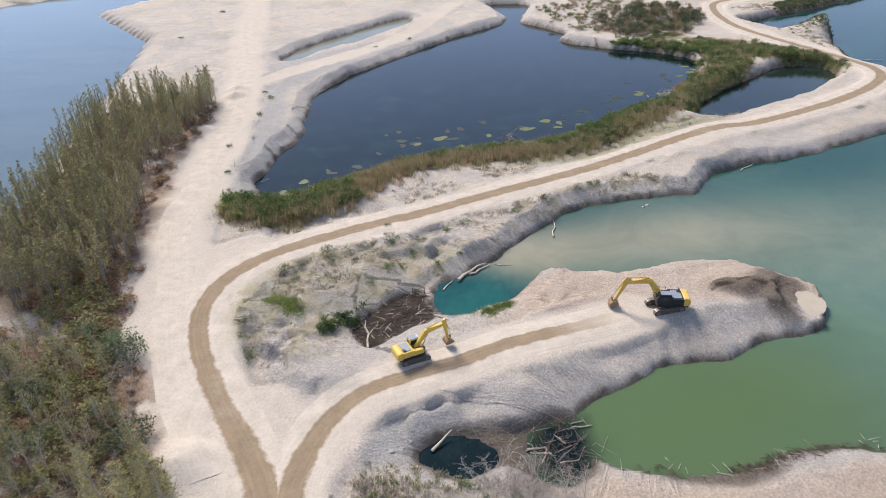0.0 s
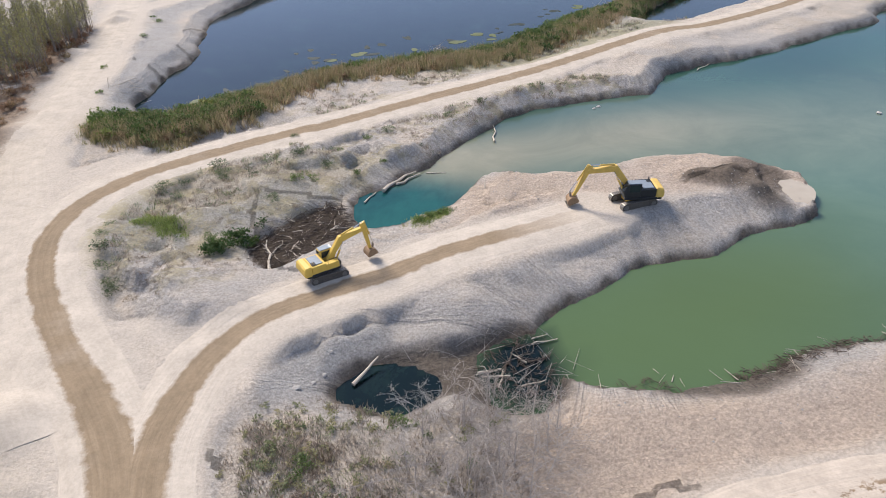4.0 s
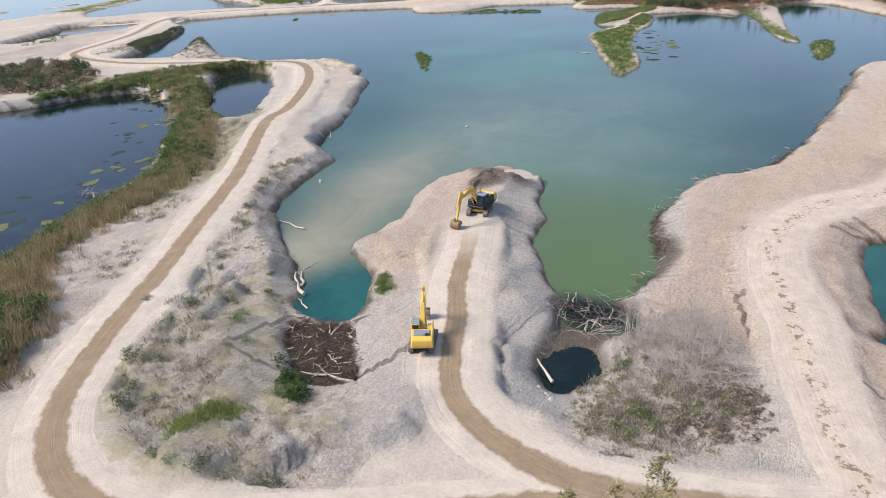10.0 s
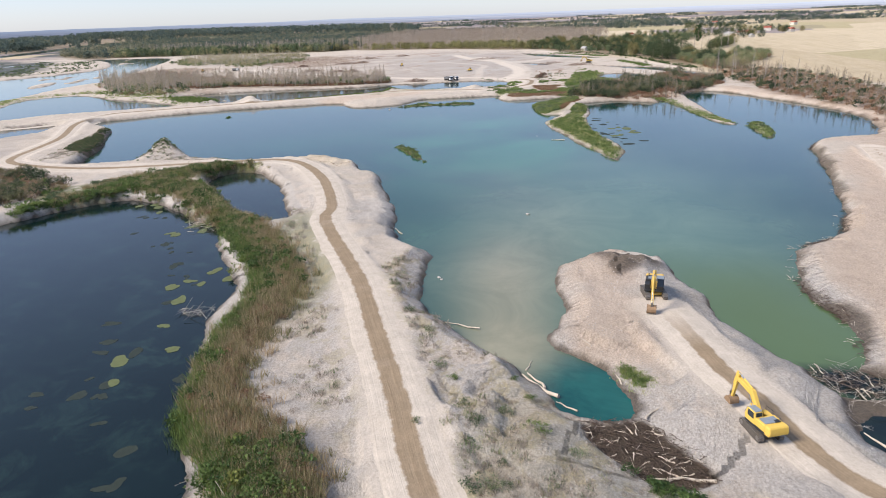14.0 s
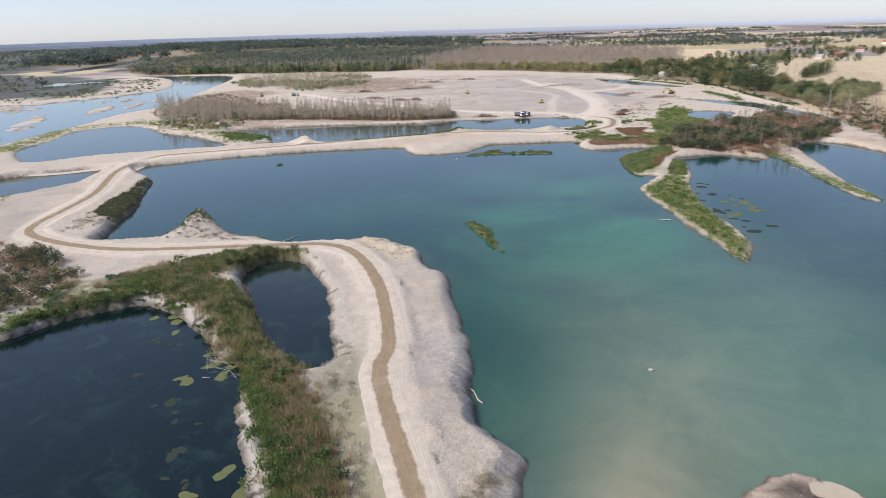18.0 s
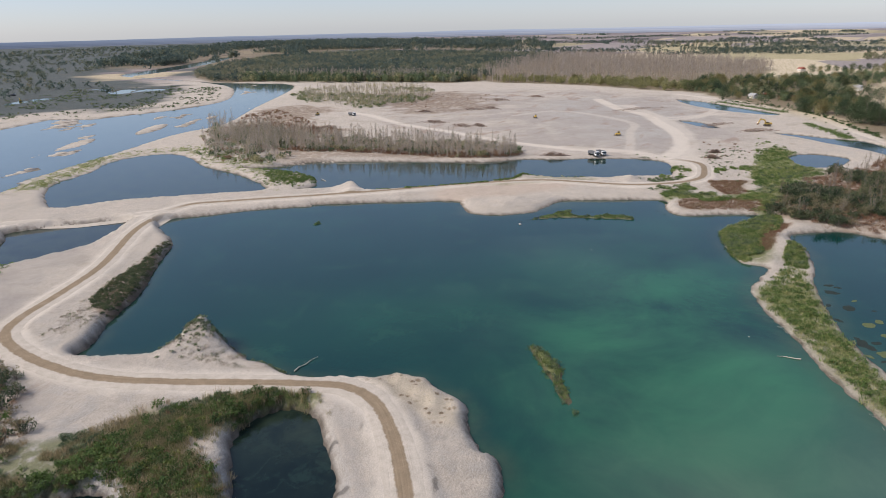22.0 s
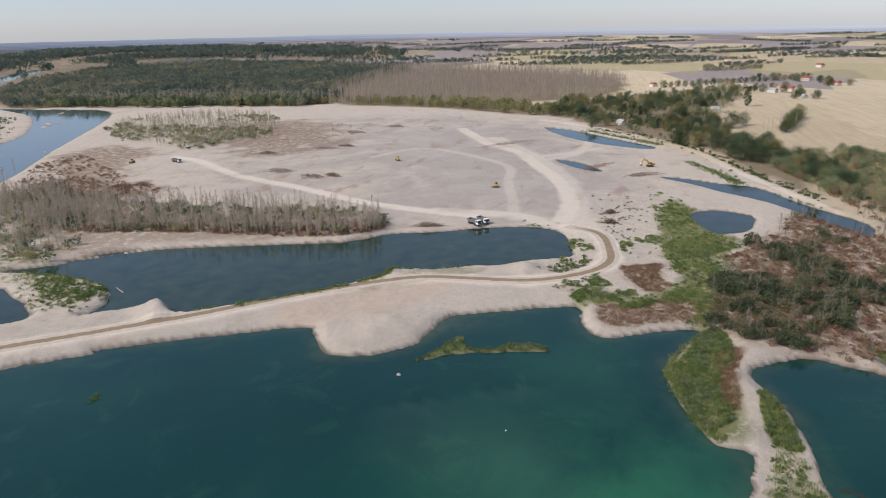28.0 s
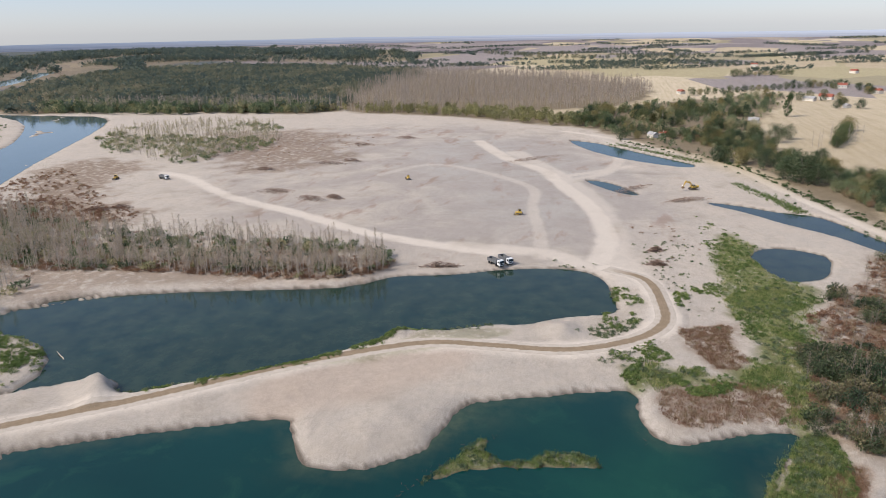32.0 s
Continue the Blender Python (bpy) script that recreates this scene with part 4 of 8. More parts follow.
mesh_object("water", np.stack([QX, QY, 0 * QX], 1), grid_faces(len(WX), len(WY)), MAT_WATER,
            {"plume": np.clip(blot(178, 134, 75, 34, 0.25) + 0.35 * fbm(QX, QY, 60.0, 3, 119) * (np.hypot(QX - 210, QY - 170) < 160), 0, 1),
             "milky": MILKY, "turbid": np.maximum(TURBID, 0.75 * pond("teal")), "green": BAY, "dark": np.maximum.reduce([pond("west"), pond("small"), pond("r2"), pond("pool"), pond("channel", 1.5, 0.5), 0.5 * pond("long"), 0.6 * pond("r1"), 0.7 * pond("r3"), 0.7 * pond("canal")]),
             "river": pond("river", 8, 8), "tea": np.maximum(1 - step(-3, 6, np.hypot((QX - 4) / 1.3, QY - 89) - 7), 0.8 * pond("east")), "shoal": SHOAL})
tagged(bpy.data.objects["water"], "still green and dark blue water of flooded pits and river", "water", kind="structure")

sump_v = spline(TIP_PUDDLE)
mesh_object("puddle", np.c_[np.vstack([sump_v.mean(0) + (sump_v - sump_v.mean(0)) * 1.12, sump_v.mean(0)]), np.full(len(sump_v) + 1, 0.93)],
            np.stack([np.arange(len(sump_v)), (np.arange(len(sump_v)) + 1) % len(sump_v), np.full(len(sump_v), len(sump_v))], 1), MAT_SILT)
tagged(bpy.data.objects["puddle"], "shallow beige silty puddle at the tip of the spit", "water", kind="structure")

# the plain beyond, as a low ring with haze painted into its colour
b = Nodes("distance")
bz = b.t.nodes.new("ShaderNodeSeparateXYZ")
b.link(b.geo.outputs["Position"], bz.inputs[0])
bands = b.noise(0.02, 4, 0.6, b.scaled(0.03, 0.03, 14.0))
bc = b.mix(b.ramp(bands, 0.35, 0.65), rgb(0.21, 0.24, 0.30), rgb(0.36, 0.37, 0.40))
# painted haze: paler blue towards the rim
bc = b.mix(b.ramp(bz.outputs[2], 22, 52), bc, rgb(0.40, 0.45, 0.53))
MAT_FAR_HAZE = b.set(bc, 1.0, 0.0, 0.0)
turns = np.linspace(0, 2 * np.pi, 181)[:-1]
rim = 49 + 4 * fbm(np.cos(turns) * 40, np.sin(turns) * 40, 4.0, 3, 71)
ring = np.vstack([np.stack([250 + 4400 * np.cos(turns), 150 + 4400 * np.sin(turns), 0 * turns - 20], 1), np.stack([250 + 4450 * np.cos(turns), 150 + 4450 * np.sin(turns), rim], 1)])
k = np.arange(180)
mesh_object("backdrop", ring, np.stack([k, (k + 1) % 180, 180 + (k + 1) % 180, 180 + k], 1), MAT_FAR_HAZE)
tagged(bpy.data.objects["backdrop"], "plain on the horizon with haze painted in as pale blue", "distance", kind="structure")

# ---- haul roads: pale compacted ribbons with a damp brown wheel strip ----
r = Nodes("haul_road")
ac, al = r.attr("across"), r.attr("along")
comb = r.t.nodes.new("ShaderNodeCombineXYZ")
r.link(r.math("MULTIPLY", ac, 2.4), comb.inputs[0])
r.link(r.math("MULTIPLY", al, 0.06), comb.inputs[1])
lanes = r.noise(1.0, 5, 0.65, comb.outputs[0])
dust = r.noise(0.35, 5, 0.6)
rc = r.mix(lanes, rgb(0.40, 0.343, 0.278), rgb(0.515, 0.45, 0.377))
rc = r.mix(r.ramp(dust, 0.35, 0.7, 0, 0.5), rc, rgb(0.49, 0.428, 0.355))
edge = r.math("ADD", r.math("ABSOLUTE", ac), r.math("MULTIPLY", r.math("SUBTRACT", r.noise(0.55, 5, 0.65), 0.5), r.attr("strip")))
damp = r.math("MULTIPLY", r.ramp(r.math("DIVIDE", edge, r.attr("strip")), 0.85, 1.12, 1, 0), r.ramp(r.noise(0.16, 4, 0.6), 0.28, 0.42, 0.85, 1))
damp = r.math("MULTIPLY", damp, r.attr("fade"))
rc = r.mix(damp, rc, r.mix(lanes, rgb(0.18, 0.13, 0.082), rgb(0.32, 0.245, 0.165)))
r.bump(r.math("ADD", lanes, r.math("MULTIPLY", r.noise(3.0, 4, 0.6), 0.4)), 0.5, 0.15)
spots = r.math("MULTIPLY", r.attr("spots"), r.math("MULTIPLY", r.ramp(r.noise(0.9, 4, 0.7), 0.55, 0.60), r.ramp(r.math("ABSOLUTE", r.math("SUBTRACT", ac, -0.4)), 0.7, 1.3, 1, 0)))
rc = r.mix(r.math("MULTIPLY", r.attr("spots"), 0.55), rc, r.mix(dust, rgb(0.40, 0.325, 0.255), rgb(0.53, 0.445, 0.36)))
rc = r.mix(spots, rc, rgb(0.235, 0.17, 0.11))
tone = r.t.nodes.new("ShaderNodeHueSaturation")
r.link(rc, tone.inputs["Color"])
r.link(r.math("ADD", r.ramp(r.noise(3.2, 3, 0.75), 0.33, 0.67, -0.05, 0.05), r.ramp(r.noise(0.4, 5, 0.7), 0.3, 0.7, 0.86, 1.14)), tone.inputs["Value"])
MAT_ROAD = r.set(tone.outputs[0], 0.95, 0.0, 0.15)


def road_ribbon(name, pts, half, strip, label, open_start=False, spots=0.0, drop=0.0):
    line = spline(pts, False, 12)
    seg = np.r_[0, np.cumsum(np.hypot(*np.diff(line, axis=0).T))]
    s = np.arange(0, seg[-1], 0.9)
    line = np.stack([np.interp(s, seg, line[:, 0]), np.interp(s, seg, line[:, 1])], 1)
    d = np.gradient(line, axis=0)
    side = np.stack([-d[:, 1], d[:, 0]], 1) / np.hypot(*d.T)[:, None]
    cols = np.linspace(-1, 1, 15)
    wide = half * (0.92 + 0.10 * fbm(line[:, 0], line[:, 1], 5.0, 3, 91))
    off = cols[None] * wide[:, None]
    x, y = line[:, :1] + side[:, :1] * off, line[:, 1:] + side[:, 1:] * off
    z = ground(x, y)
    z = np.maximum(z, 0.15) + 0.10 - 0.17 * np.abs(cols[None]) ** 3 - drop
    along = np.repeat(s[:, None], 15, 1)
    ob = mesh_object(name, np.stack([x, y, z], -1).reshape(-1, 3), grid_faces(15, len(s)), MAT_ROAD,
                     {"across": off.ravel(), "along": along.ravel(), "strip": (max(strip, 0.001) * (1.0 + (0.9 * np.clip(1 - s / 40, 0, 1) if open_start else 0 * s))[:, None] * np.ones((1, 15))).ravel(),
                      "fade": ((strip > 0) * np.clip((s[-1] - s) / 13, 0, 1) * np.clip(s / 13 + 9 * open_start, 0, 1))[:, None].repeat(15, 1).ravel(), "spots": np.full(along.size, spots)})
    return tagged(ob, label, "road", kind="structure")


road_ribbon("road", ROAD_A, 4.8, 1.4, "pale haul road with a damp brown wheel strip along the dam", True)
road_ribbon("road", ROAD_B, 4.8, 1.6, "pale haul road with a damp brown strip over the causeway")
road_ribbon("road", ROAD_SPIT, 4.6, 1.2, "pale haul road out along the gravel spit", True)
road_ribbon("road", ROAD_WEST, 5.0, 0.0, "dusty pale track towards the river", False, 0.0, 0.05)
road_ribbon("road", ROAD_EAST, 4.6, 0.0, "pale haul road with damp spots above the east shore", False, 1.0)
road_ribbon("road", POND_ROAD, 3.0, 0.0, "pale track between two ponds beside the river")

# ---- plants ----
MAT_BARK = plain("bark", (0.20, 0.165, 0.13), 0.9, 0, 0.35, 2.0)
MAT_GREYBARK = plain("pale_bark", (0.42, 0.37, 0.32), 0.9, 0, 0.3, 1.5)
MAT_MIDBARK = plain("grey_brown_bark", (0.25, 0.215, 0.185), 0.9, 0, 0.3, 1.5)
MAT_DRIFT = plain("driftwood", (0.50, 0.43, 0.345), 0.85, 0, 0.35, 2.5)
MAT_DARKWOOD = plain("wet_wood", (0.085, 0.06, 0.045), 0.7, 0, 0.5, 2.0)
MAT_LEAF = leafy("green_leaves", [(0.058, 0.101, 0.036), (0.123, 0.174, 0.053), (0.281, 0.272, 0.075)])
MAT_WILLOW = leafy("willow_leaves", [(0.235, 0.225, 0.105), (0.36, 0.335, 0.15), (0.40, 0.315, 0.20)])
MAT_SAGE = leafy("dull_green_leaves", [(0.095, 0.130, 0.072), (0.189, 0.232, 0.121), (0.378, 0.344, 0.189)])
MAT_REED = leafy("reed_blades", [(0.21, 0.205, 0.095), (0.36, 0.29, 0.17), (0.44, 0.34, 0.22)])
MAT_RUST = leafy("rust_brown_leaves", [(0.24, 0.13, 0.082), (0.31, 0.20, 0.13), (0.25, 0.20, 0.105)])
MAT_GRASS = leafy("grass_blades", [(0.124, 0.183, 0.057), (0.260, 0.313, 0.104), (0.448, 0.407, 0.195)])
MAT_DRY = leafy("dry_brush", [(0.288, 0.240, 0.198), (0.396, 0.342, 0.288), (0.240, 0.180, 0.132)])
MAT_FARLEAF = leafy("dull_wood_leaves", [(0.105, 0.138, 0.116), (0.215, 0.222, 0.145), (0.37, 0.315, 0.21)], 0.75, 0.2)
MAT_TREELEAF = leafy("tree_leaves", [(0.052, 0.082, 0.044), (0.12, 0.145, 0.062), (0.27, 0.225, 0.095)])
MAT_THICKET = leafy("thicket_leaves", [(0.055, 0.082, 0.045), (0.112, 0.138, 0.068), (0.21, 0.18, 0.10)])
MAT_BRUSH = leafy("brown_twigs", [(0.30, 0.228, 0.165), (0.28, 0.23, 0.145), (0.17, 0.18, 0.085)])
MAT_BELTTWIG = leafy("pale_brown_twigs", [(0.50, 0.40, 0.30), (0.45, 0.37, 0.27), (0.27, 0.26, 0.15)])
MAT_POPLAR = leafy("thin_poplar_twigs", [(0.44, 0.37, 0.305), (0.39, 0.325, 0.25), (0.30, 0.27, 0.15)])


def limb(p, q, r0, r1, sides=4):
    p, q = np.array(p, float), np.array(q, float)
    d = (q - p) / (np.linalg.norm(q - p) + 1e-9)
    u = np.cross(d, (0.3, 0.9, 0.31))
    u /= np.linalg.norm(u)
    v = np.cross(d, u)
    a = np.arange(sides) * 2 * np.pi / sides
    ring_ = np.cos(a)[:, None] * u + np.sin(a)[:, None] * v
    verts = np.vstack([p + r0 * ring_, q + r1 * ring_])
    k = np.arange(sides)
    n = (k + 1) % sides
    return verts, np.vstack([np.stack([k, n, sides + n], 1), np.stack([k, sides + n, sides + k], 1)])


def leaves(rng, centre, spread, count, size, lift=0.0):
    """Small triangles scattered over a lump."""
    way = rng.normal(size=(count, 3))
    way /= np.linalg.norm(way, axis=1)[:, None]
    c = np.array(centre) + way * np.array(spread) * (rng.random((count, 1)) ** 0.4)
    a = rng.normal(size=(count, 3))
    a[:, 2] += lift
    a /= np.linalg.norm(a, axis=1)[:, None]
    b = np.cross(a, rng.normal(size=(count, 3)))
    b /= np.linalg.norm(b, axis=1)[:, None]
    s = size * rng.uniform(0.6, 1.4, (count, 1))
    verts = np.stack([c - b * s * 0.5, c + b * s * 0.5, c + a * s * 1.1], 1).reshape(-1, 3)
    return verts, np.arange(count * 3).reshape(-1, 3)


def joined(parts):
    verts, faces, n = [], [], 0
    for v, f in parts:
        verts.append(v)
        faces.append(f + n)
        n += len(v)
    return np.vstack(verts), np.vstack(faces)


def leafy_tree(rng, h, width, lobes=9, count=34, size=0.55, low=0.25):
    wood = [limb((0, 0, -0.3), (0, 0, h * 0.45), h * 0.022, h * 0.014, 6), limb((0, 0, h * 0.45), (0.02 * h, 0, h * 0.85), h * 0.014, h * 0.004, 5)]
    crown = []
    for k in range(lobes):
        u = (k + 0.5) / lobes
        z = h * (low + (0.95 - low) * u)
        r = width * 0.62 * math.sin(math.pi * (0.14 + 0.78 * u)) * rng.uniform(0.55, 1.15)
        a = k * 2.4 + rng.uniform(-0.5, 0.5)
        c = (r * math.cos(a), r * math.sin(a), z)
        wood.append(limb((0, 0, z * 0.72), c, h * 0.008, h * 0.003, 3))
        s = width * rng.uniform(0.26, 0.44)
        crown.append(leaves(rng, c, (s, s, s * 0.85), count, size))
    crown.append(leaves(rng, (0, 0, h * 0.6), (width * 0.35, width * 0.35, h * 0.3), count, size))
    return joined(wood), joined(crown)


def bare_tree(rng, h, branches=15, twigs=3, leaf=0, spread=0.3, leaf_size=0.022):
    """A thin leafless or thin-leaved tree: trunk and rising branches, fine twigs as slivers."""
    lean = rng.uniform(-0.05, 0.05, 2) * h
    wood = [limb((0, 0, -0.3), (lean[0] * 0.5, lean[1] * 0.5, h * 0.55), h * 0.011, h * 0.007, 4), limb((lean[0] * 0.5, lean[1] * 0.5, h * 0.55), (lean[0], lean[1], h), h * 0.007, h * 0.002, 3)]
    fine_ = []
    for k in range(branches):
        u = 0.2 + 0.75 * (k + rng.random()) / branches
        p = np.array([lean[0] * u, lean[1] * u, h * u])
        a, n = rng.uniform(0, 6.28), h * spread * (1.15 - u) * rng.uniform(0.6, 1.2)
        q = p + np.array([math.cos(a) * n * 0.62, math.sin(a) * n * 0.62, n * 0.95])
        wood.append(limb(p, q, h * 0.004, h * 0.0012, 3))
        for _ in range(twigs):
            s = p + (q - p) * rng.uniform(0.25, 0.9)
            e = s + rng.normal(size=3) * n * 0.22 + (0, 0, n * 0.3)
            w_ = np.cross(e - s, rng.normal(size=3))
            w_ *= h * 0.0035 / (np.linalg.norm(w_) + 1e-9)
            fine_.append((np.array([s - w_, s + w_, e]), np.array([[0, 1, 2]])))
        if leaf:
            fine_.append(leaves(rng, q * 0.6 + p * 0.4, (n * 0.35, n * 0.35, n * 0.4), leaf, h * leaf_size))
    return joined(wood), joined(fine_)


def brush(rng, h, width, stems=9, count=46, size=0.22):
    """A bush of several stems."""
    wood, crown = [], []
    for k in range(stems):
        a, r0 = rng.uniform(0, 6.28), width * rng.uniform(0.1, 0.5)
        q = (math.cos(a) * r0, math.sin(a) * r0, h * rng.uniform(0.45, 0.95) * (1.1 - 0.7 * r0 / width))
        wood.append(limb((0.15 * q[0], 0.15 * q[1], -0.15), q, 0.025 * h, 0.008 * h, 3))
        crown.append(leaves(rng, (q[0], q[1], q[2] * 0.72), (width * 0.24, width * 0.24, h * 0.26), count // stems + 3, size))
    return joined(wood), joined(crown)


def tuft(rng, h, width, blades=16, broad=0.05):
    p = np.c_[rng.uniform(-1, 1, (blades, 2)) * width * 0.5, np.full(blades, -0.1)]
    q = p + np.c_[rng.normal(size=(blades, 2)) * h * 0.28, h * rng.uniform(0.6, 1.1, blades)]
    w_ = rng.normal(size=(blades, 3)) * (1, 1, 0)
    w_ *= broad / (np.linalg.norm(w_, axis=1)[:, None] + 1e-9)
    return np.stack([p - w_, p + w_, q], 1).reshape(-1, 3), np.arange(blades * 3).reshape(-1, 3)


def sample(outline, count, seed, clear=0.0, rag=0.0, open_only=True, clump=0.0):
    """Places inside an outline, off the water and the roads."""
    rng = np.random.default_rng(seed)
    line = spline(outline)
    lo, hi = line.min(0), line.max(0)
    p = rng.uniform(lo, hi, (count * 6, 2))
    ok = distance(p[:, 0], p[:, 1], line, True) + rag * fbm(p[:, 0], p[:, 1], rag * 3 + 1, 2, seed) < 0
    if open_only:
        ok &= (shore_at(p[:, 0], p[:, 1]) > clear) & (road_at(p[:, 0], p[:, 1]) < 0.35)
    if clump:
        ok &= vnoise(p[:, 0] / clump, p[:, 1] / clump, seed) + 0.5 * vnoise(p[:, 0] * 2.3 / clump, p[:, 1] * 2.3 / clump, seed + 1) > 0.78
    return p[ok][:count]


def along(line, count, width, seed, clear=-0.3):
    """Places strewn about an open line."""
    rng = np.random.default_rng(seed)
    s = spline(line, False, 8)
    k = rng.integers(0, len(s) - 1, count)
    u = rng.random((count, 1))
    p = s[k] * (1 - u) + s[k + 1] * u + rng.normal(size=(count, 2)) * width
    return p[(shore_at(p[:, 0], p[:, 1]) > clear) & (road_at(p[:, 0], p[:, 1]) < 0.3)]


def strew(name, shapes, places, sizes, mat, label, category, seed=1, tint=None, sink=0.0):
    """Many plants as one object of kind stuff; shapes are (vertices, faces) to choose from."""
    rng = np.random.default_rng(seed)
    vs, fs, ts, n = [], [], [], 0
    which = rng.integers(0, len(shapes), len(places))
    z = ground(places[:, 0], places[:, 1]) - sink
    if tint == "patchy":
        tint = 0.42 + 0.55 * fbm(places[:, 0], places[:, 1], 170.0, 3, seed)
    tints = rng.random(len(places)) if tint is None else np.clip(tint + rng.normal(size=len(places)) * 0.16, 0, 1)
    for k, (v, f) in enumerate(shapes):
        i = np.flatnonzero(which == k)
        if not len(i):
            continue
        a, s = rng.uniform(0, 6.28, len(i)), rng.uniform(*sizes, len(i))
        c, d = np.cos(a)[:, None], np.sin(a)[:, None]
        x = (v[None, :, 0] * c - v[None, :, 1] * d) * s[:, None] + places[i, :1]
        y = (v[None, :, 0] * d + v[None, :, 1] * c) * s[:, None] + places[i, 1:2]
        zz = v[None, :, 2] * s[:, None] + z[i][:, None]
        vs.append(np.stack([x, y, zz], -1).reshape(-1, 3))
        fs.append((f[None] + (np.arange(len(i)) * len(v))[:, None, None] + n).reshape(-1, 3))
        ts.append(np.repeat(tints[i], len(v)))
        n += len(i) * len(v)
    ob = mesh_object(name, np.vstack(vs), np.vstack(fs), mat, {"tint": np.concatenate(ts)}, False)
    return tagged(ob, label, category, kind="stuff")


def strew_trees(name, trees, places, sizes, bark, mat, label, category, seed, tint=None):
    strew(name + "_trunks", [t[0] for t in trees], places, sizes, bark, "trunks and branches of " + label, category, seed, tint)
    strew(name, [t[1] for t in trees], places, sizes, mat, label, category, seed, tint)


R = np.random.default_rng(5)
FAR_TREES = [leafy_tree(R, 14, 9, 8, 17, 1.5, 0.18) for _ in range(5)]
MID_TREES = [leafy_tree(R, 11, 8, 11, 42, 0.7, 0.2) for _ in range(4)]
POPLARS = [bare_tree(R, 15, 16, 5, 0, 0.22) for _ in range(5)]
CLUMPS = [leafy_tree(R, 12, 11, 5, 9, 2.6, 0.15)[1] for _ in range(6)]
FAR_POPLARS = [(limb((0, 0, -0.3), (0, 0, 16), 0.16, 0.04, 4), bare_tree(R, 17, 10, 6, 7, 0.26, 0.034)[1]) for _ in range(6)]
BELT_TREES = [bare_tree(R, 10, 14, 3, 6, 0.34) for _ in range(6)]
WILLOWS = [bare_tree(R, 8.5, 16, 2, 9, 0.30) for _ in range(6)]
BUSHES = [brush(R, 1.6, 2.2, 9, 90, 0.24) for _ in range(5)]
SMALL_BUSHES = [brush(R, 0.7, 1.1, 6, 46, 0.16) for _ in range(5)]
REEDS = [tuft(R, 1.9, 1.5, 22, 0.05) for _ in range(5)]
GRASSES = [tuft(R, 0.6, 1.3, 22, 0.045) for _ in range(5)]
TWIGS = [bare_tree(R, 3.0, 10, 4, 0, 0.55)[1] for _ in range(4)]

# woods in the distance
strew_trees("far_woods", [(limb((0, 0, -0.3), (0, 0, 9), 0.3, 0.12, 4), t[1]) for t in FAR_TREES], np.vstack([sample(WOOD_DARK, 2500, 11, 2, 20), sample([(1700, 1800), (2200, 1650), (2150, 970), (2600, 890), (3300, 1700), (3000, 2500), (2300, 2400)], 900, 1011, 5, 60), sample([(2650, 650), (2250, 300), (2240, 20), (2340, 10), (2420, 320), (2800, 640)], 160, 1012, 5, 10)]), (0.5, 0.98), MAT_BARK, MAT_FARLEAF, "dark green river wood beyond the gravel pit", "woods", 12, "patchy")
strew("wood_canopy", CLUMPS, sample(WOOD_DARK, 2600, 1111, 2, 20), (0.5, 1.05), MAT_FARLEAF, "closed dull green canopy of the river wood", "woods", 1112, "patchy")
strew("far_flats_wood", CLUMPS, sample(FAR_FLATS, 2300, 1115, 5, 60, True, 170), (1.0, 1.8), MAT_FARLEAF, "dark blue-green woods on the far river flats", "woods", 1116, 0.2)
strew("wood_edge", [t[1] for t in FAR_TREES], np.vstack([sample([(890, 900), (905, 700), (935, 540), (1010, 560), (985, 720), (960, 920)], 560, 1113, 2, 12)]), (0.45, 1.0), MAT_SAGE, "olive and yellowing trees along the edge of the river wood", "woods", 1114)
strew_trees("poplar_plantation", FAR_POPLARS, np.vstack([sample(WOOD_POPLAR, 3300, 13, 2, 10), sample([(905, 860), (925, 680), (950, 520), (1000, 540), (985, 700), (960, 880)], 260, 1014, 2, 10)]), (0.8, 1.2), MAT_GREYBARK, MAT_POPLAR, "bare grey-pink poplar plantation behind the pit", "woods", 14, 0.25)
strew("yellow_scrub", [t[1] for t in FAR_TREES], np.vstack([sample(SHRUB_YELLOW, 230, 15, 2, 5), sample([(905, 860), (925, 680), (950, 520), (975, 530), (955, 700), (930, 880)], 110, 1015, 2, 5)]), (0.35, 0.75), MAT_WILLOW, "yellowing scrub along the foot of the plantation", "scrub", 16, 0.3)
rg_h = np.random.default_rng(17)
plain_p = []
for k in range(120):
    out_ = 1150 + 3000 * (k / 120) ** 1.3
    side_ = rg_h.uniform(-0.75, 0.62)
    a = np.array([250 + out_ * math.cos(side_), 150 + out_ * math.sin(side_)])
    d = np.array([math.cos(turn_ := rg_h.choice([1.9, 1.75, 2.05, 0.4, 2.2])), math.sin(turn_)]) * rg_h.uniform(80, 420)
    n = int(np.hypot(*d) / 5)
    plain_p.append(a + np.linspace(-0.5, 0.5, n)[:, None] * d + rg_h.normal(size=(n, 2)) * 2.5)
plain_p = np.vstack(plain_p)
plain_p = plain_p[((plain_p[:, 0] > 1700) | (plain_p[:, 1] > 300)) & (distance(plain_p[:, 0], plain_p[:, 1], spline(WOOD_POPLAR), True) > 40) & (shore_at(plain_p[:, 0], plain_p[:, 1]) > 10)]
strew("hedgerows", CLUMPS, plain_p, (0.3, 0.9), MAT_FARLEAF, "dark hedgerows and copses between distant fields", "hedgerow", 18, 0.22)
scrub_p = np.random.default_rng(19).uniform((-200, 600), (2800, 3200), (11000, 2))
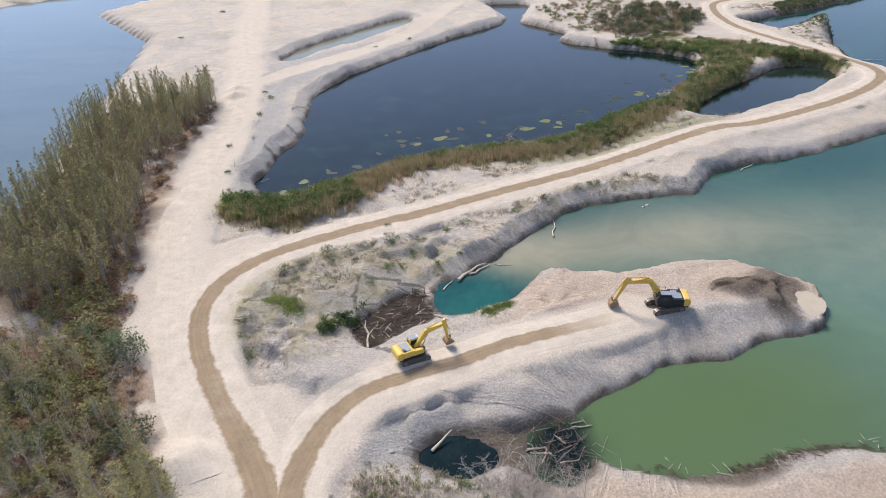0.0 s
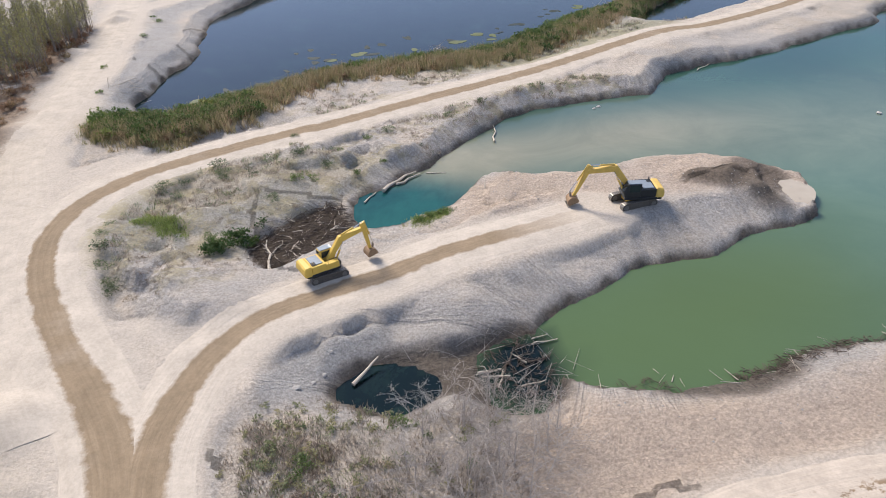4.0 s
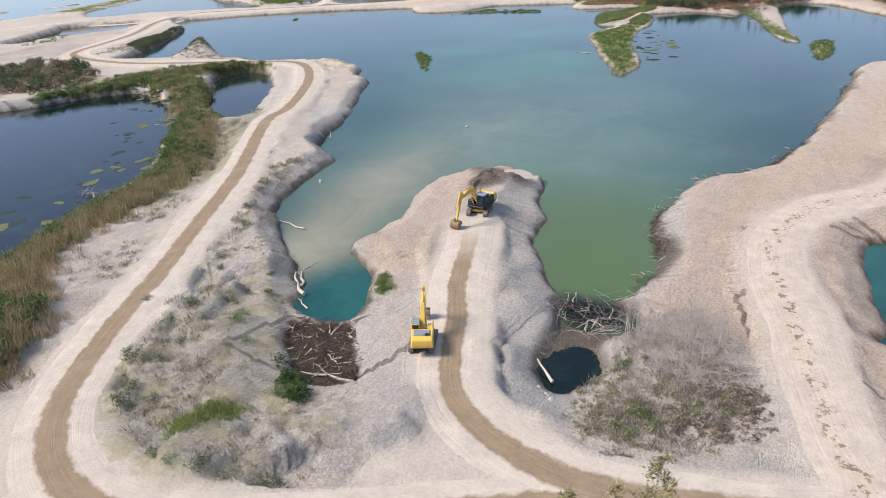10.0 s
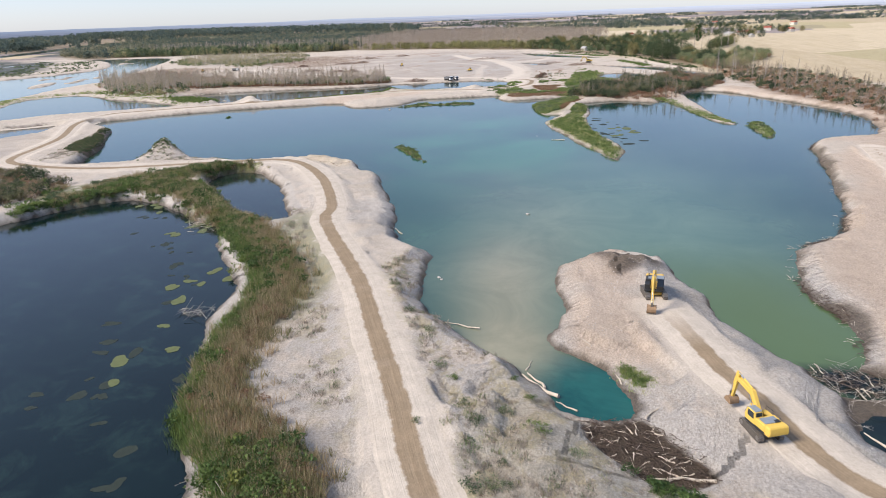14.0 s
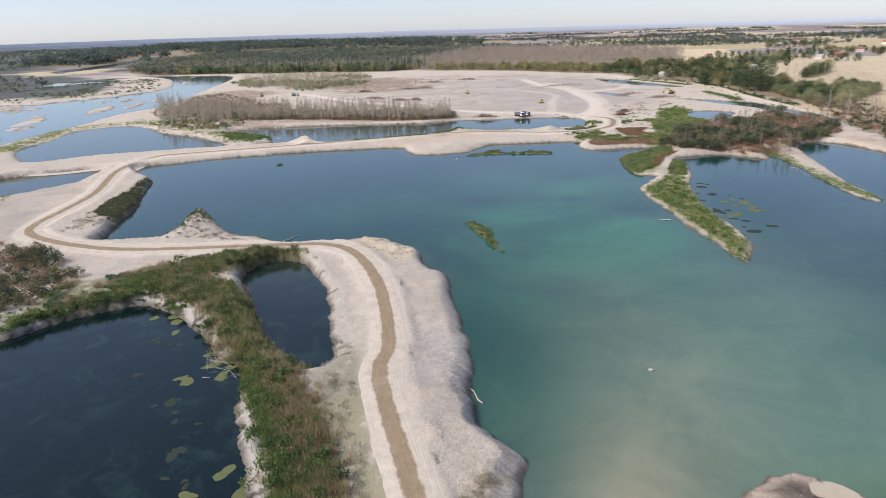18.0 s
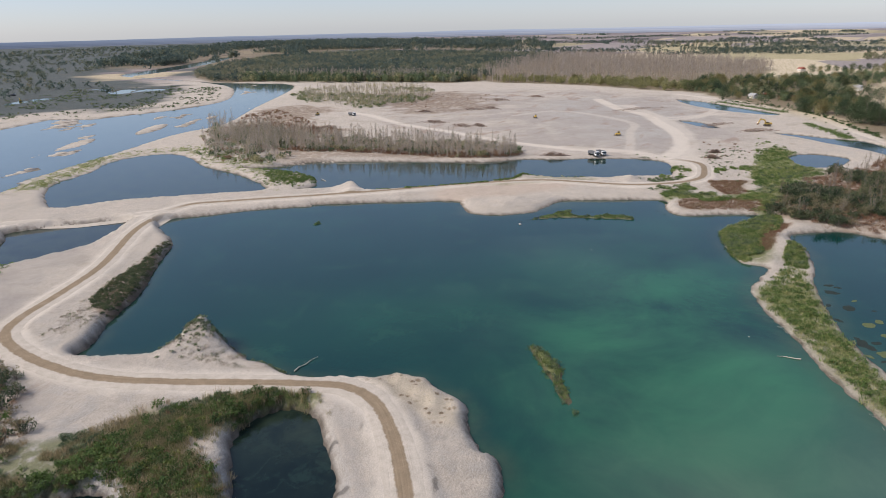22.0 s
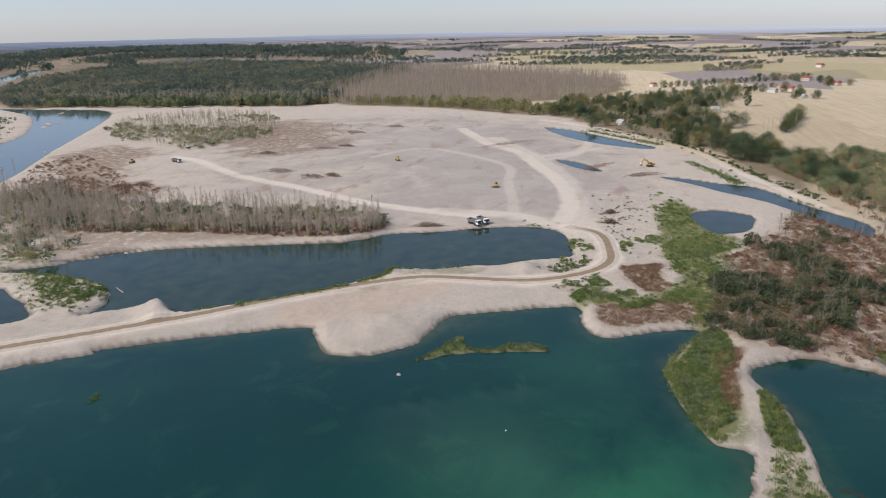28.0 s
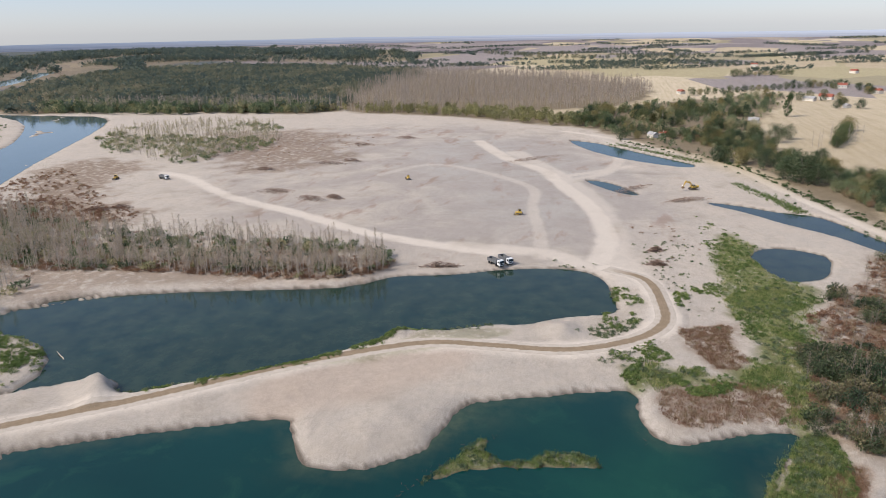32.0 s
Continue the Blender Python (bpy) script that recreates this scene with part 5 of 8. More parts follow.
scrub_p = scrub_p[(scrub_p[:, 1] - 0.62 * scrub_p[:, 0] > 520) & (near(scrub_p[:, 0], scrub_p[:, 1], spline(RIVER_N + RIVER_F[::-1]), True, 240.0) > 130) & (vnoise(scrub_p[:, 0] / 120, scrub_p[:, 1] / 60, 9) > 0.45)]
strew("river_scrub", CLUMPS, scrub_p, (0.3, 0.9), MAT_FARLEAF, "dark scrub on the flats across the river", "scrub", 20, 0.35)

# the belts of bare trees round the pit
BELT_REAL = [(380, 440), (381, 405), (390, 364), (394, 310), (400, 276), (416, 262), (434, 268), (442, 300), (440, 386), (446, 450), (470, 510), (420, 500)]
strew_trees("tree_belt", BELT_TREES, np.vstack([sample(BELT_REAL, 900, 21, 1.5, 5), sample(BELT_W, 340, 22, 2, 8)]), (0.45, 1.35), MAT_GREYBARK, MAT_BELTTWIG, "bare grey-brown young poplars on the bank of the long pond", "trees", 23)
strew("belt_bushes", [t[1] for t in BUSHES], np.vstack([sample(BELT_REAL, 330, 1024, 1.5, 4), sample(BELT_W, 110, 1025, 2, 4)]), (1.2, 3.4), MAT_SAGE, "dull green bushes among the bare trees", "bushes", 1026)
BELT_FRONT = [(381, 408), (388, 364), (392, 310), (398, 276), (414, 262), (428, 270), (412, 310), (404, 364), (398, 408)]
strew_trees("belt_front", BELT_TREES, sample(BELT_FRONT, 330, 2021, 1.5, 3), (0.5, 1.05), MAT_GREYBARK, MAT_BELTTWIG, "dense front row of bare brown poplars above the long pond", "trees", 2023, 0.3)
strew("belt_front_floor", [t[1] for t in BUSHES], sample(BELT_FRONT, 420, 2024, 1.0, 3), (0.7, 1.5), MAT_RUST, "red-brown undergrowth along the bank of the long pond", "undergrowth", 2025, 0.45)
GROVE_REAL = [(700, 640), (760, 680), (830, 597), (820, 529), (710, 471), (674, 490), (610, 500), (630, 549), (650, 610)]
strew("grove_bushes", [t[1] for t in BUSHES], np.vstack([sample(GROVE_REAL, 260, 1027, 2, 20, True, 40), sample([(667, 558), (712, 568), (732, 488), (688, 465), (624, 503)], 130, 1127, 2, 8)]), (1.4, 3.2), MAT_SAGE, "olive bushes of the young grove", "bushes", 1028, 0.7)
strew("belt_undergrowth", [t[1] for t in BUSHES], np.vstack([sample(BELT_REAL, 520, 24, 1, 6), sample(BELT_W, 200, 1124, 1, 6), sample([(450, 460), (480, 545), (560, 585), (570, 560), (520, 500), (470, 440)], 240, 1125, 1, 8)]), (0.8, 1.6), MAT_RUST, "rust-brown undergrowth beneath the bare trees", "undergrowth", 25, 0.5)
GROVE_TREES = [bare_tree(R, 9, 14, 2, 7, 0.34) for _ in range(4)]
strew_trees("tree_grove", GROVE_TREES, sample(GROVE_REAL, 1100, 26, 2, 20), (0.6, 1.15), MAT_GREYBARK, MAT_WILLOW, "thin olive grove of young trees on the gravel", "trees", 27, 0.6)
strew("rust_scrub", [t[1] for t in BUSHES], np.vstack([sample(RUST_W, 330, 28, 1, 6), sample(THICKET_BIG, 950, 30, 1, 8)]), (0.45, 1.5), MAT_RUST, "rust-brown weeds and low scrub", "scrub", 31, 0.4)
strew("rust_weeds", GRASSES, np.vstack([sample(RUST_P1, 900, 29, 0.8, 8), sample(RUST_P2, 1000, 1129, 0.8, 6), sample(RUST_P3, 700, 1133, 0.6, 3), sample(THICKET_BIG, 2500, 1130, 1, 6)]), (0.7, 1.5), MAT_RUST, "fine rust-brown dry weeds", "weeds", 1131)
strew_trees("east_thicket", [brush(R, 3.6, 4.4, 12, 380, 0.28) for _ in range(4)], np.vstack([sample(DARK_TREES, 260, 32, 1.0, 6, True, 18), sample(THICKET_BIG, 300, 1132, 1.0, 6, True, 24)]), (0.6, 1.7), MAT_BARK, MAT_THICKET, "grey-green willow thicket beside the marsh", "thicket", 34)
strew_trees("thicket_trees", BELT_TREES, sample(THICKET_BIG, 170, 1032, 1.5, 5), (0.4, 0.95), MAT_MIDBARK, MAT_BRUSH, "thin half-bare trees in the willow thicket", "trees", 1033, 0.6)
strew("marsh_grass", GRASSES, np.vstack([sample(GREEN, 1500, 35, 0.2, 6), sample(GREEN_LANE, 2200, 1035, 0.2, 4, True, 14), sample(PENINSULA, 900, 37, 0.0, 1.5)]), (0.8, 2.0), MAT_GRASS, "fresh green marsh grass and reeds", "grass", 38)
strew("point_reeds", REEDS, np.vstack([sample(POINT, 1500, 36, -0.3, 1.0), along([(317, 124.5), (297, 132.8), (288.4, 133.6), (281, 132.5), (265.1, 128.6), (258, 124.5)], 500, 1.0, 1038, -1.2), sample(STRIP_POND, 500, 1036, -0.3, 0.6)]), (0.4, 0.8), MAT_GRASS, "tall dull green reeds on the point", "reeds", 1037)
strew("point_bushes", [t[1] for t in BUSHES], np.vstack([sample(POINT, 260, 1042, 0.0, 1, True, 6), sample(GREEN_LANE, 160, 1045, 0.3, 3, True, 10), sample(STRIP_POND, 40, 1043, 0, 1)]), (0.45, 1.0), MAT_SAGE, "grey-green willow bushes among the reeds", "bushes", 1044, 0.5)
strew("marsh_bushes", [t[1] for t in SMALL_BUSHES], np.vstack([sample(GREEN_LANE, 420, 39, 0.4, 4, True, 9), sample(POINT, 420, 40, 0.0, 1, True, 5), sample(STRIP_POND, 120, 1040, 0, 1), sample(PENINSULA, 230, 41, 0.2, 1), sample(GREEN, 160, 1041, 0.4, 4)]), (0.9, 1.9), MAT_GRASS, "low green bushes on the marshy banks", "bushes", 42, 0.15)
strew("isle_grass", GRASSES, np.vstack([sample(p, 170, 43 + k, -0.2, 0.5) for k, p in enumerate(ISLES[:4])]), (0.8, 1.6), MAT_GRASS, "green grass on the small islands", "grass", 48, 0.35)
strew("isle_bushes", [t[1] for t in SMALL_BUSHES], np.vstack([sample(p, 26, 53 + k, -0.2, 0.5) for k, p in enumerate(ISLES[:4])]), (0.8, 1.8), MAT_SAGE, "low bushes on the small islands", "bushes", 58, 0.2)

# the reed bank of the dark pond
reed_p = np.vstack([along(REED_A, 4200, 2.3, 61) + (0.7, -1.0), along(REED_B, 2400, 3.8, 62)])
strew("reed_bank", REEDS, reed_p, (0.6, 1.15), MAT_REED, "brown and green reeds along the dark pond", "reeds", 63)
strew("brown_weeds", [t[1] for t in BUSHES], np.vstack([along(REED_A, 620, 1.6, 161) + (0.9, -1.3), along(REED_B, 200, 3, 162)]), (0.4, 0.9), MAT_RUST, "mauve-brown dry weeds on the pond bank", "weeds", 163, 0.6)
strew("water_reeds", REEDS, np.vstack([along(REED_A, 1500, 1.0, 164, -1.5) + (-1.4, 2.2), along(REED_B, 700, 2.4, 165, -1.0)]), (0.6, 1.0), MAT_GRASS, "green reeds at the edge of the dark pond", "reeds", 166, 0.25)
strew("reed_bushes", [t[1] for t in BUSHES], np.vstack([along(REED_A, 90, 1.4, 64, -0.8) + (-1.0, 1.5), along(REED_A[:4], 260, 2.0, 1064), along(REED_B, 420, 3.4, 65), along(REED_A[6:], 120, 2.2, 1065)]), (0.7, 1.45), MAT_LEAF, "dense green bushes among the reeds", "bushes", 66, 0.45)
strew("north_weeds", [t[1] for t in BUSHES], sample(WEEDS_N, 420, 1066, 0.5, 3, True, 7), (0.35, 0.9), MAT_SAGE, "grey-green weeds between the road and the dark pond", "weeds", 1067, 0.35)
strew("north_reeds", REEDS, sample(WEEDS_N, 900, 1068, 0.2, 3, True, 9), (0.4, 0.9), MAT_REED, "brown reeds between the road and the dark pond", "reeds", 1069, 0.55)

# the willow thickets by the river and under the first stretch of the way
strew_trees("willow_thicket", WILLOWS, sample(WILLOW_W, 820, 67, 1.0, 3), (0.6, 1.3), MAT_MIDBARK, MAT_WILLOW, "thin olive-yellow willows beside the river", "trees", 68, 0.35)
strew("thicket_floor", [t[1] for t in BUSHES], np.vstack([sample(WILLOW_W, 320, 69, 0.6, 2), sample(THICKET_S, 90, 70, 0.6, 2)]), (0.6, 1.3), MAT_RUST, "red-brown undergrowth below the willows", "undergrowth", 71, 0.45)
strew_trees("south_thicket", WILLOWS, sample(THICKET_S, 190, 72, 1.0, 2), (0.4, 0.95), MAT_GREYBARK, MAT_WILLOW, "olive-yellow willow scrub beside the haul road", "trees", 73, 0.3)
strew_trees("near_willows", [bare_tree(R, 8.5, 34, 4, 46, 0.26, 0.009) for _ in range(3)], np.array([(-28.0, 45.0), (-30.5, 47.0), (-26.5, 43.0), (-29.5, 42.0), (-33.0, 44.0)]), (1.45, 1.8), MAT_GREYBARK, MAT_WILLOW, "tall thin yellow-green willows beside the road junction", "trees", 1073, 0.55)
strew("south_brush", [t[1] for t in BUSHES], np.vstack([sample(THICKET_S, 190, 74, 0.8, 2), along([(-32, 47), (-31, 52), (-33, 58)], 90, 1.6, 1074, 0.3)]), (0.6, 1.3), MAT_WILLOW, "dull olive scrub beside the haul road", "scrub", 75, 0.2)
strew("verge_willows", [t[1] for t in BUSHES], along([(-62, 94), (-55, 84), (-49, 72), (-43, 62)], 170, 3.0, 1078, 0.3), (0.6, 1.4), MAT_WILLOW, "olive bushes on the verge of the track", "bushes", 1079, 0.4)
strew("verge_scrub", [t[1] for t in BUSHES], np.vstack([sample(WEST_VERGE, 420, 1075, 0.8, 3, True, 9), along([(-60, 96), (-53, 84), (-47, 72), (-41, 62)], 420, 3.2, 1077, 0.3)]), (0.4, 1.1), MAT_RUST, "brown weeds on the verge between willows and track", "scrub", 1076, 0.6)

# sparse tufts over the rough ground
BANK_N = [(-33, 96), (-27, 76), (-17, 84), (-5, 92), (10, 104), (24, 118), (52, 125), (40, 131), (5, 114), (-15, 104)]
tufts_p = np.vstack([sample(BANK_N, 800, 76, 0.8, 3, True, 6), sample(STRIP_N, 600, 77, 0.8, 2, True, 6), sample([(-10, 52), (-14, 46), (-5, 38), (4, 40), (0, 50)], 260, 78, 0.5, 1), sample([(140, 225), (130, 215), (128, 255), (150, 250)], 220, 79, 0.3, 1), sample([(120, 290), (165, 312), (205, 330), (185, 312), (140, 285)], 380, 80, 0.2, 1)])
strew("dry_tufts", GRASSES, tufts_p, (0.5, 1.1), MAT_DRY, "dry straw-coloured tufts on the gravel banks", "grass", 81, 0.6)
strew("green_tufts", GRASSES, tufts_p[::3] + 0.4, (0.5, 1.1), MAT_SAGE, "dull green tufts on the gravel banks", "grass", 82, 0.6)
rg_c = np.random.default_rng(2083)
cause = spline([(305, 293), (315, 277), (331, 256), (344, 243), (354, 236), (364, 226)], False, 40)
cause = cause[rg_c.integers(0, len(cause), 700)] + rg_c.normal(size=(700, 2)) * 1.3
cause = cause[vnoise(cause[:, 0] / 9, cause[:, 1] / 9, 7) > 0.42]
strew("causeway_herbs", [t[1] for t in SMALL_BUSHES], cause, (0.7, 1.5), MAT_GRASS, "green herbs on the sand heaps beside the causeway", "herbs", 2084, 0.3)
GREEN_A = [(342, 165), (350, 150), (342, 133), (333, 140), (333, 158)]
GREEN_B = [(361, 170), (367, 154), (354, 151), (349, 166)]
GREEN_C = [(414, 149), (424, 131), (406, 130), (397, 147)]
GREEN_D = [(414, 170), (407, 160), (378, 159), (373, 168), (392, 171)]
GREEN_E = [(525, 128), (490, 112), (448, 111), (431, 125), (478, 131)]
strew("causeway_bushes", [t[1] for t in SMALL_BUSHES], np.vstack([sample(GREEN_A, 260, 2131, 0.3, 3, True, 6), sample(GREEN_B, 130, 2132, 0.3, 3, True, 6), sample(GREEN_C, 150, 2133, 0.3, 3, True, 6), sample(GREEN_D, 150, 2134, 0.1, 3, True, 6), sample(GREEN_E, 220, 2135, 0.3, 4, True, 8)]), (0.8, 1.9), MAT_GRASS, "patches of fresh green herbs on the sand by the causeway", "herbs", 2136, 0.3)
edge_p = np.vstack([along([(302, 302), (317, 280), (334, 259), (352, 243), (362, 232), (371, 206)], 420, 2.2, 83), along([(430, 160), (440, 178), (434, 190)], 160, 3, 84), along([(375, 160), (368, 170), (352, 162)], 240, 4, 85), along([(480, 140), (440, 150), (395, 142)], 110, 7, 86)])
strew("bank_herbs", [t[1] for t in SMALL_BUSHES], edge_p, (0.8, 1.6), MAT_SAGE, "grey-green weeds along the causeway", "weeds", 87, 0.45)
canal_p = along([(770, 165), (717, 121), (660, 87), (573, 62), (508, 40)], 500, 3.5, 88, 0.0)
strew("canal_reeds", REEDS, np.vstack([along([(610, 98), (565, 80), (538, 72), (508, 56), (482, 42)], 900, 2.2, 2105, 0.0), along([(760, 180), (715, 140), (680, 112)], 400, 2.5, 2106, 0.0)]), (0.5, 1.0), MAT_GRASS, "green reeds on the bank between canal and road", "reeds", 2107, 0.15)
strew("canal_weeds", [t[1] for t in BUSHES], canal_p, (0.6, 1.3), MAT_LEAF, "dark green weeds on the canal banks", "weeds", 89, 0.2)

# ---- building blocks for things ----
def part(name, bm, mat, parent, label="", m=None):
    me = bpy.data.meshes.new(name)
    bm.to_mesh(me)
    bm.free()
    me.materials.append(mat)
    ob = new(name, me)
    ob.parent = parent
    if m is not None:
        ob.matrix_basis = m
    return tagged(ob, label) if label else ob


def root(name, label, category, m, group=""):
    ob = new(name)
    ob.empty_display_size = 0.5
    ob.matrix_basis = m
    return tagged(ob, label, category, group)


def box(sx, sy, sz, at=(0, 0, 0), turn=(0, 0, 0), bevel=0.03):
    bm = bmesh.new()
    bmesh.ops.create_cube(bm, size=1.0)
    bmesh.ops.scale(bm, vec=(sx, sy, sz), verts=bm.verts)
    if bevel:
        bmesh.ops.bevel(bm, geom=list(bm.edges), offset=bevel, segments=1, affect="EDGES")
    bmesh.ops.transform(bm, matrix=pose(*at, *turn), verts=bm.verts)
    return bm


def prism(profile, width, at=(0, 0, 0), bevel=0.03, taper=1.0):
    """A side outline in x and z, given a width across y; taper narrows the upper half."""
    bm = bmesh.new()
    top = max(p[1] for p in profile)
    low = min(p[1] for p in profile)
    rings = []
    for side in (-1, 1):
        rings.append([bm.verts.new((x, side * width / 2 * (1 + (taper - 1) * (z - low) / (top - low + 1e-6)), z)) for x, z in profile])
    bm.faces.new(rings[0])
    bm.faces.new(list(reversed(rings[1])))
    n = len(profile)
    for k in range(n):
        bm.faces.new((rings[0][(k + 1) % n], rings[0][k], rings[1][k], rings[1][(k + 1) % n]))
    bmesh.ops.recalc_face_normals(bm, faces=bm.faces)
    if bevel:
        bmesh.ops.bevel(bm, geom=list(bm.edges), offset=bevel, segments=1, affect="EDGES")
    bmesh.ops.translate(bm, vec=at, verts=bm.verts)
    return bm


def rod(p, q, r0, sides=10, r1=None):
    bm = bmesh.new()
    p, q = Vector(p), Vector(q)
    bmesh.ops.create_cone(bm, cap_ends=True, segments=sides, radius1=r0, radius2=r0 if r1 is None else r1, depth=(q - p).length)
    turn = (q - p).to_track_quat("Z", "Y").to_matrix().to_4x4()
    bmesh.ops.transform(bm, matrix=Matrix.Translation((p + q) / 2) @ turn, verts=bm.verts)
    return bm


def also(bm, other):
    me = bpy.data.meshes.new("joint")
    other.to_mesh(me)
    other.free()
    bm.from_mesh(me)
    bpy.data.meshes.remove(me)
    return bm


def turned(bm, m):
    bmesh.ops.transform(bm, matrix=m, verts=bm.verts)
    return bm


MAT_YELLOW = plain("machine_yellow", (0.66, 0.44, 0.09), 0.45, 0, 0.12, 1.5)
MAT_OCHRE = plain("worn_yellow", (0.60, 0.40, 0.10), 0.55, 0, 0.25, 1.5)
MAT_BLACK = plain("black_paint", (0.025, 0.026, 0.028), 0.45, 0, 0.3, 2.0)
MAT_STEEL = plain("worn_steel", (0.22, 0.20, 0.18), 0.5, 0.6, 0.3, 3.0)
MAT_TRACK = plain("muddy_track", (0.11, 0.095, 0.08), 0.8, 0.2, 0.4, 4.0)
MAT_BUCKET = plain("muddy_bucket", (0.26, 0.17, 0.10), 0.75, 0.1, 0.35, 3.0)
MAT_CHROME = plain("piston_rod", (0.7, 0.7, 0.7), 0.2, 1.0, 0.05)
MAT_WHITE = plain("white_paint", (0.76, 0.76, 0.74), 0.45, 0, 0.08)
MAT_RUBBER = plain("rubber", (0.03, 0.03, 0.03), 0.85, 0, 0.3)
MAT_TIPPER = plain("grey_tipper", (0.17, 0.175, 0.18), 0.6, 0.2, 0.3, 2.0)
MAT_ROOFTOP = plain("grey_machine_top", (0.22, 0.25, 0.28), 0.5, 0.1, 0.25, 3.0)
gl = Nodes("cab_glass")
MAT_GLASS = gl.set(rgb(0.02, 0.028, 0.035), 0.06, 0.0, 0.6)


def crawler(parent, length, gauge, shoe, high, mat_frame):
    """Two tracks with shoes, rollers and frames, and the car body between them."""
    r0 = high / 2
    for side in (-1, 1):
        y = side * gauge / 2
        prof = []
        for k in range(9):
            a = math.pi / 2 + math.pi * k / 8
            prof.append((-length / 2 + r0 + r0 * math.cos(a) * 0.98, r0 + r0 * math.sin(a)))
        for k in range(9):
            a = -math.pi / 2 + math.pi * k / 8
            prof.append((length / 2 - r0 + r0 * math.cos(a) * 0.98, r0 + r0 * math.sin(a)))
        belt = part("track", prism(prof, shoe * 0.9, (0, y, 0), 0.02), MAT_TRACK, parent, "mud-grey crawler track")
        line = np.array(prof + [prof[0]])
        seg = np.r_[0, np.cumsum(np.hypot(*np.diff(line, axis=0).T))]
        plate = None
        for s in np.arange(0, seg[-1], 0.24 * length / 4.3):
            x, z = np.interp(s, seg, line[:, 0]), np.interp(s, seg, line[:, 1])
            nx, nz = np.interp(s + 0.05, seg, line[:, 0]) - x, np.interp(s + 0.05, seg, line[:, 1]) - z
            at = pose(x, y, z, 0, -math.degrees(math.atan2(nz, nx)), 0)
            if plate is None:
                plate = part("shoe", box(0.17, shoe, 0.06, (0, 0, 0), (0, 0, 0), 0), MAT_STEEL, belt, "", at)
            else:
                twin = new("shoe", plate.data)
                twin.parent, twin.matrix_basis = belt, at
        for x in (-length / 2 + r0, length / 2 - r0):
            part("idler_wheel", rod((x, y - shoe * 0.5, r0), (x, y + shoe * 0.5, r0), r0 * 0.62, 14), MAT_STEEL, belt)
        part("track_frame", box(length * 0.72, shoe * 0.98, high * 0.34, (0, y, r0), (0, 0, 0), 0.04), MAT_TRACK, belt)
    part("car_body", box(length * 0.42, gauge - shoe * 0.6, high * 0.42, (0, 0, high * 0.62), (0, 0, 0), 0.06), mat_frame, parent)
    part("turntable", rod((0, 0, high * 0.8), (0, 0, high * 1.22), gauge * 0.27, 18), MAT_BLACK, parent)


def link_bar(p, q, wide, deep0, deep1, knee=None):
    """A welded arm in the x-z plane, from p to q over an optional knee."""
    pts = [Vector((p[0], p[1])), Vector((q[0], q[1]))] if knee is None else [Vector((p[0], p[1])), Vector((knee[0], knee[1])), Vector((q[0], q[1]))]
    upper, lower = [], []
    for k, c in enumerate(pts):
        d = (pts[min(k + 1, len(pts) - 1)] - pts[max(k - 1, 0)]).normalized()
        n = Vector((-d.y, d.x))
        deep = deep0 if k == 0 else deep1 if k == len(pts) - 1 else max(deep0, deep1) * 1.45
        upper.append(c + n * deep / 2)
        lower.append(c - n * deep / 2)
    return prism([(v.x, v.y) for v in lower + upper[::-1]], wide, (0, 0, 0), 0.03)


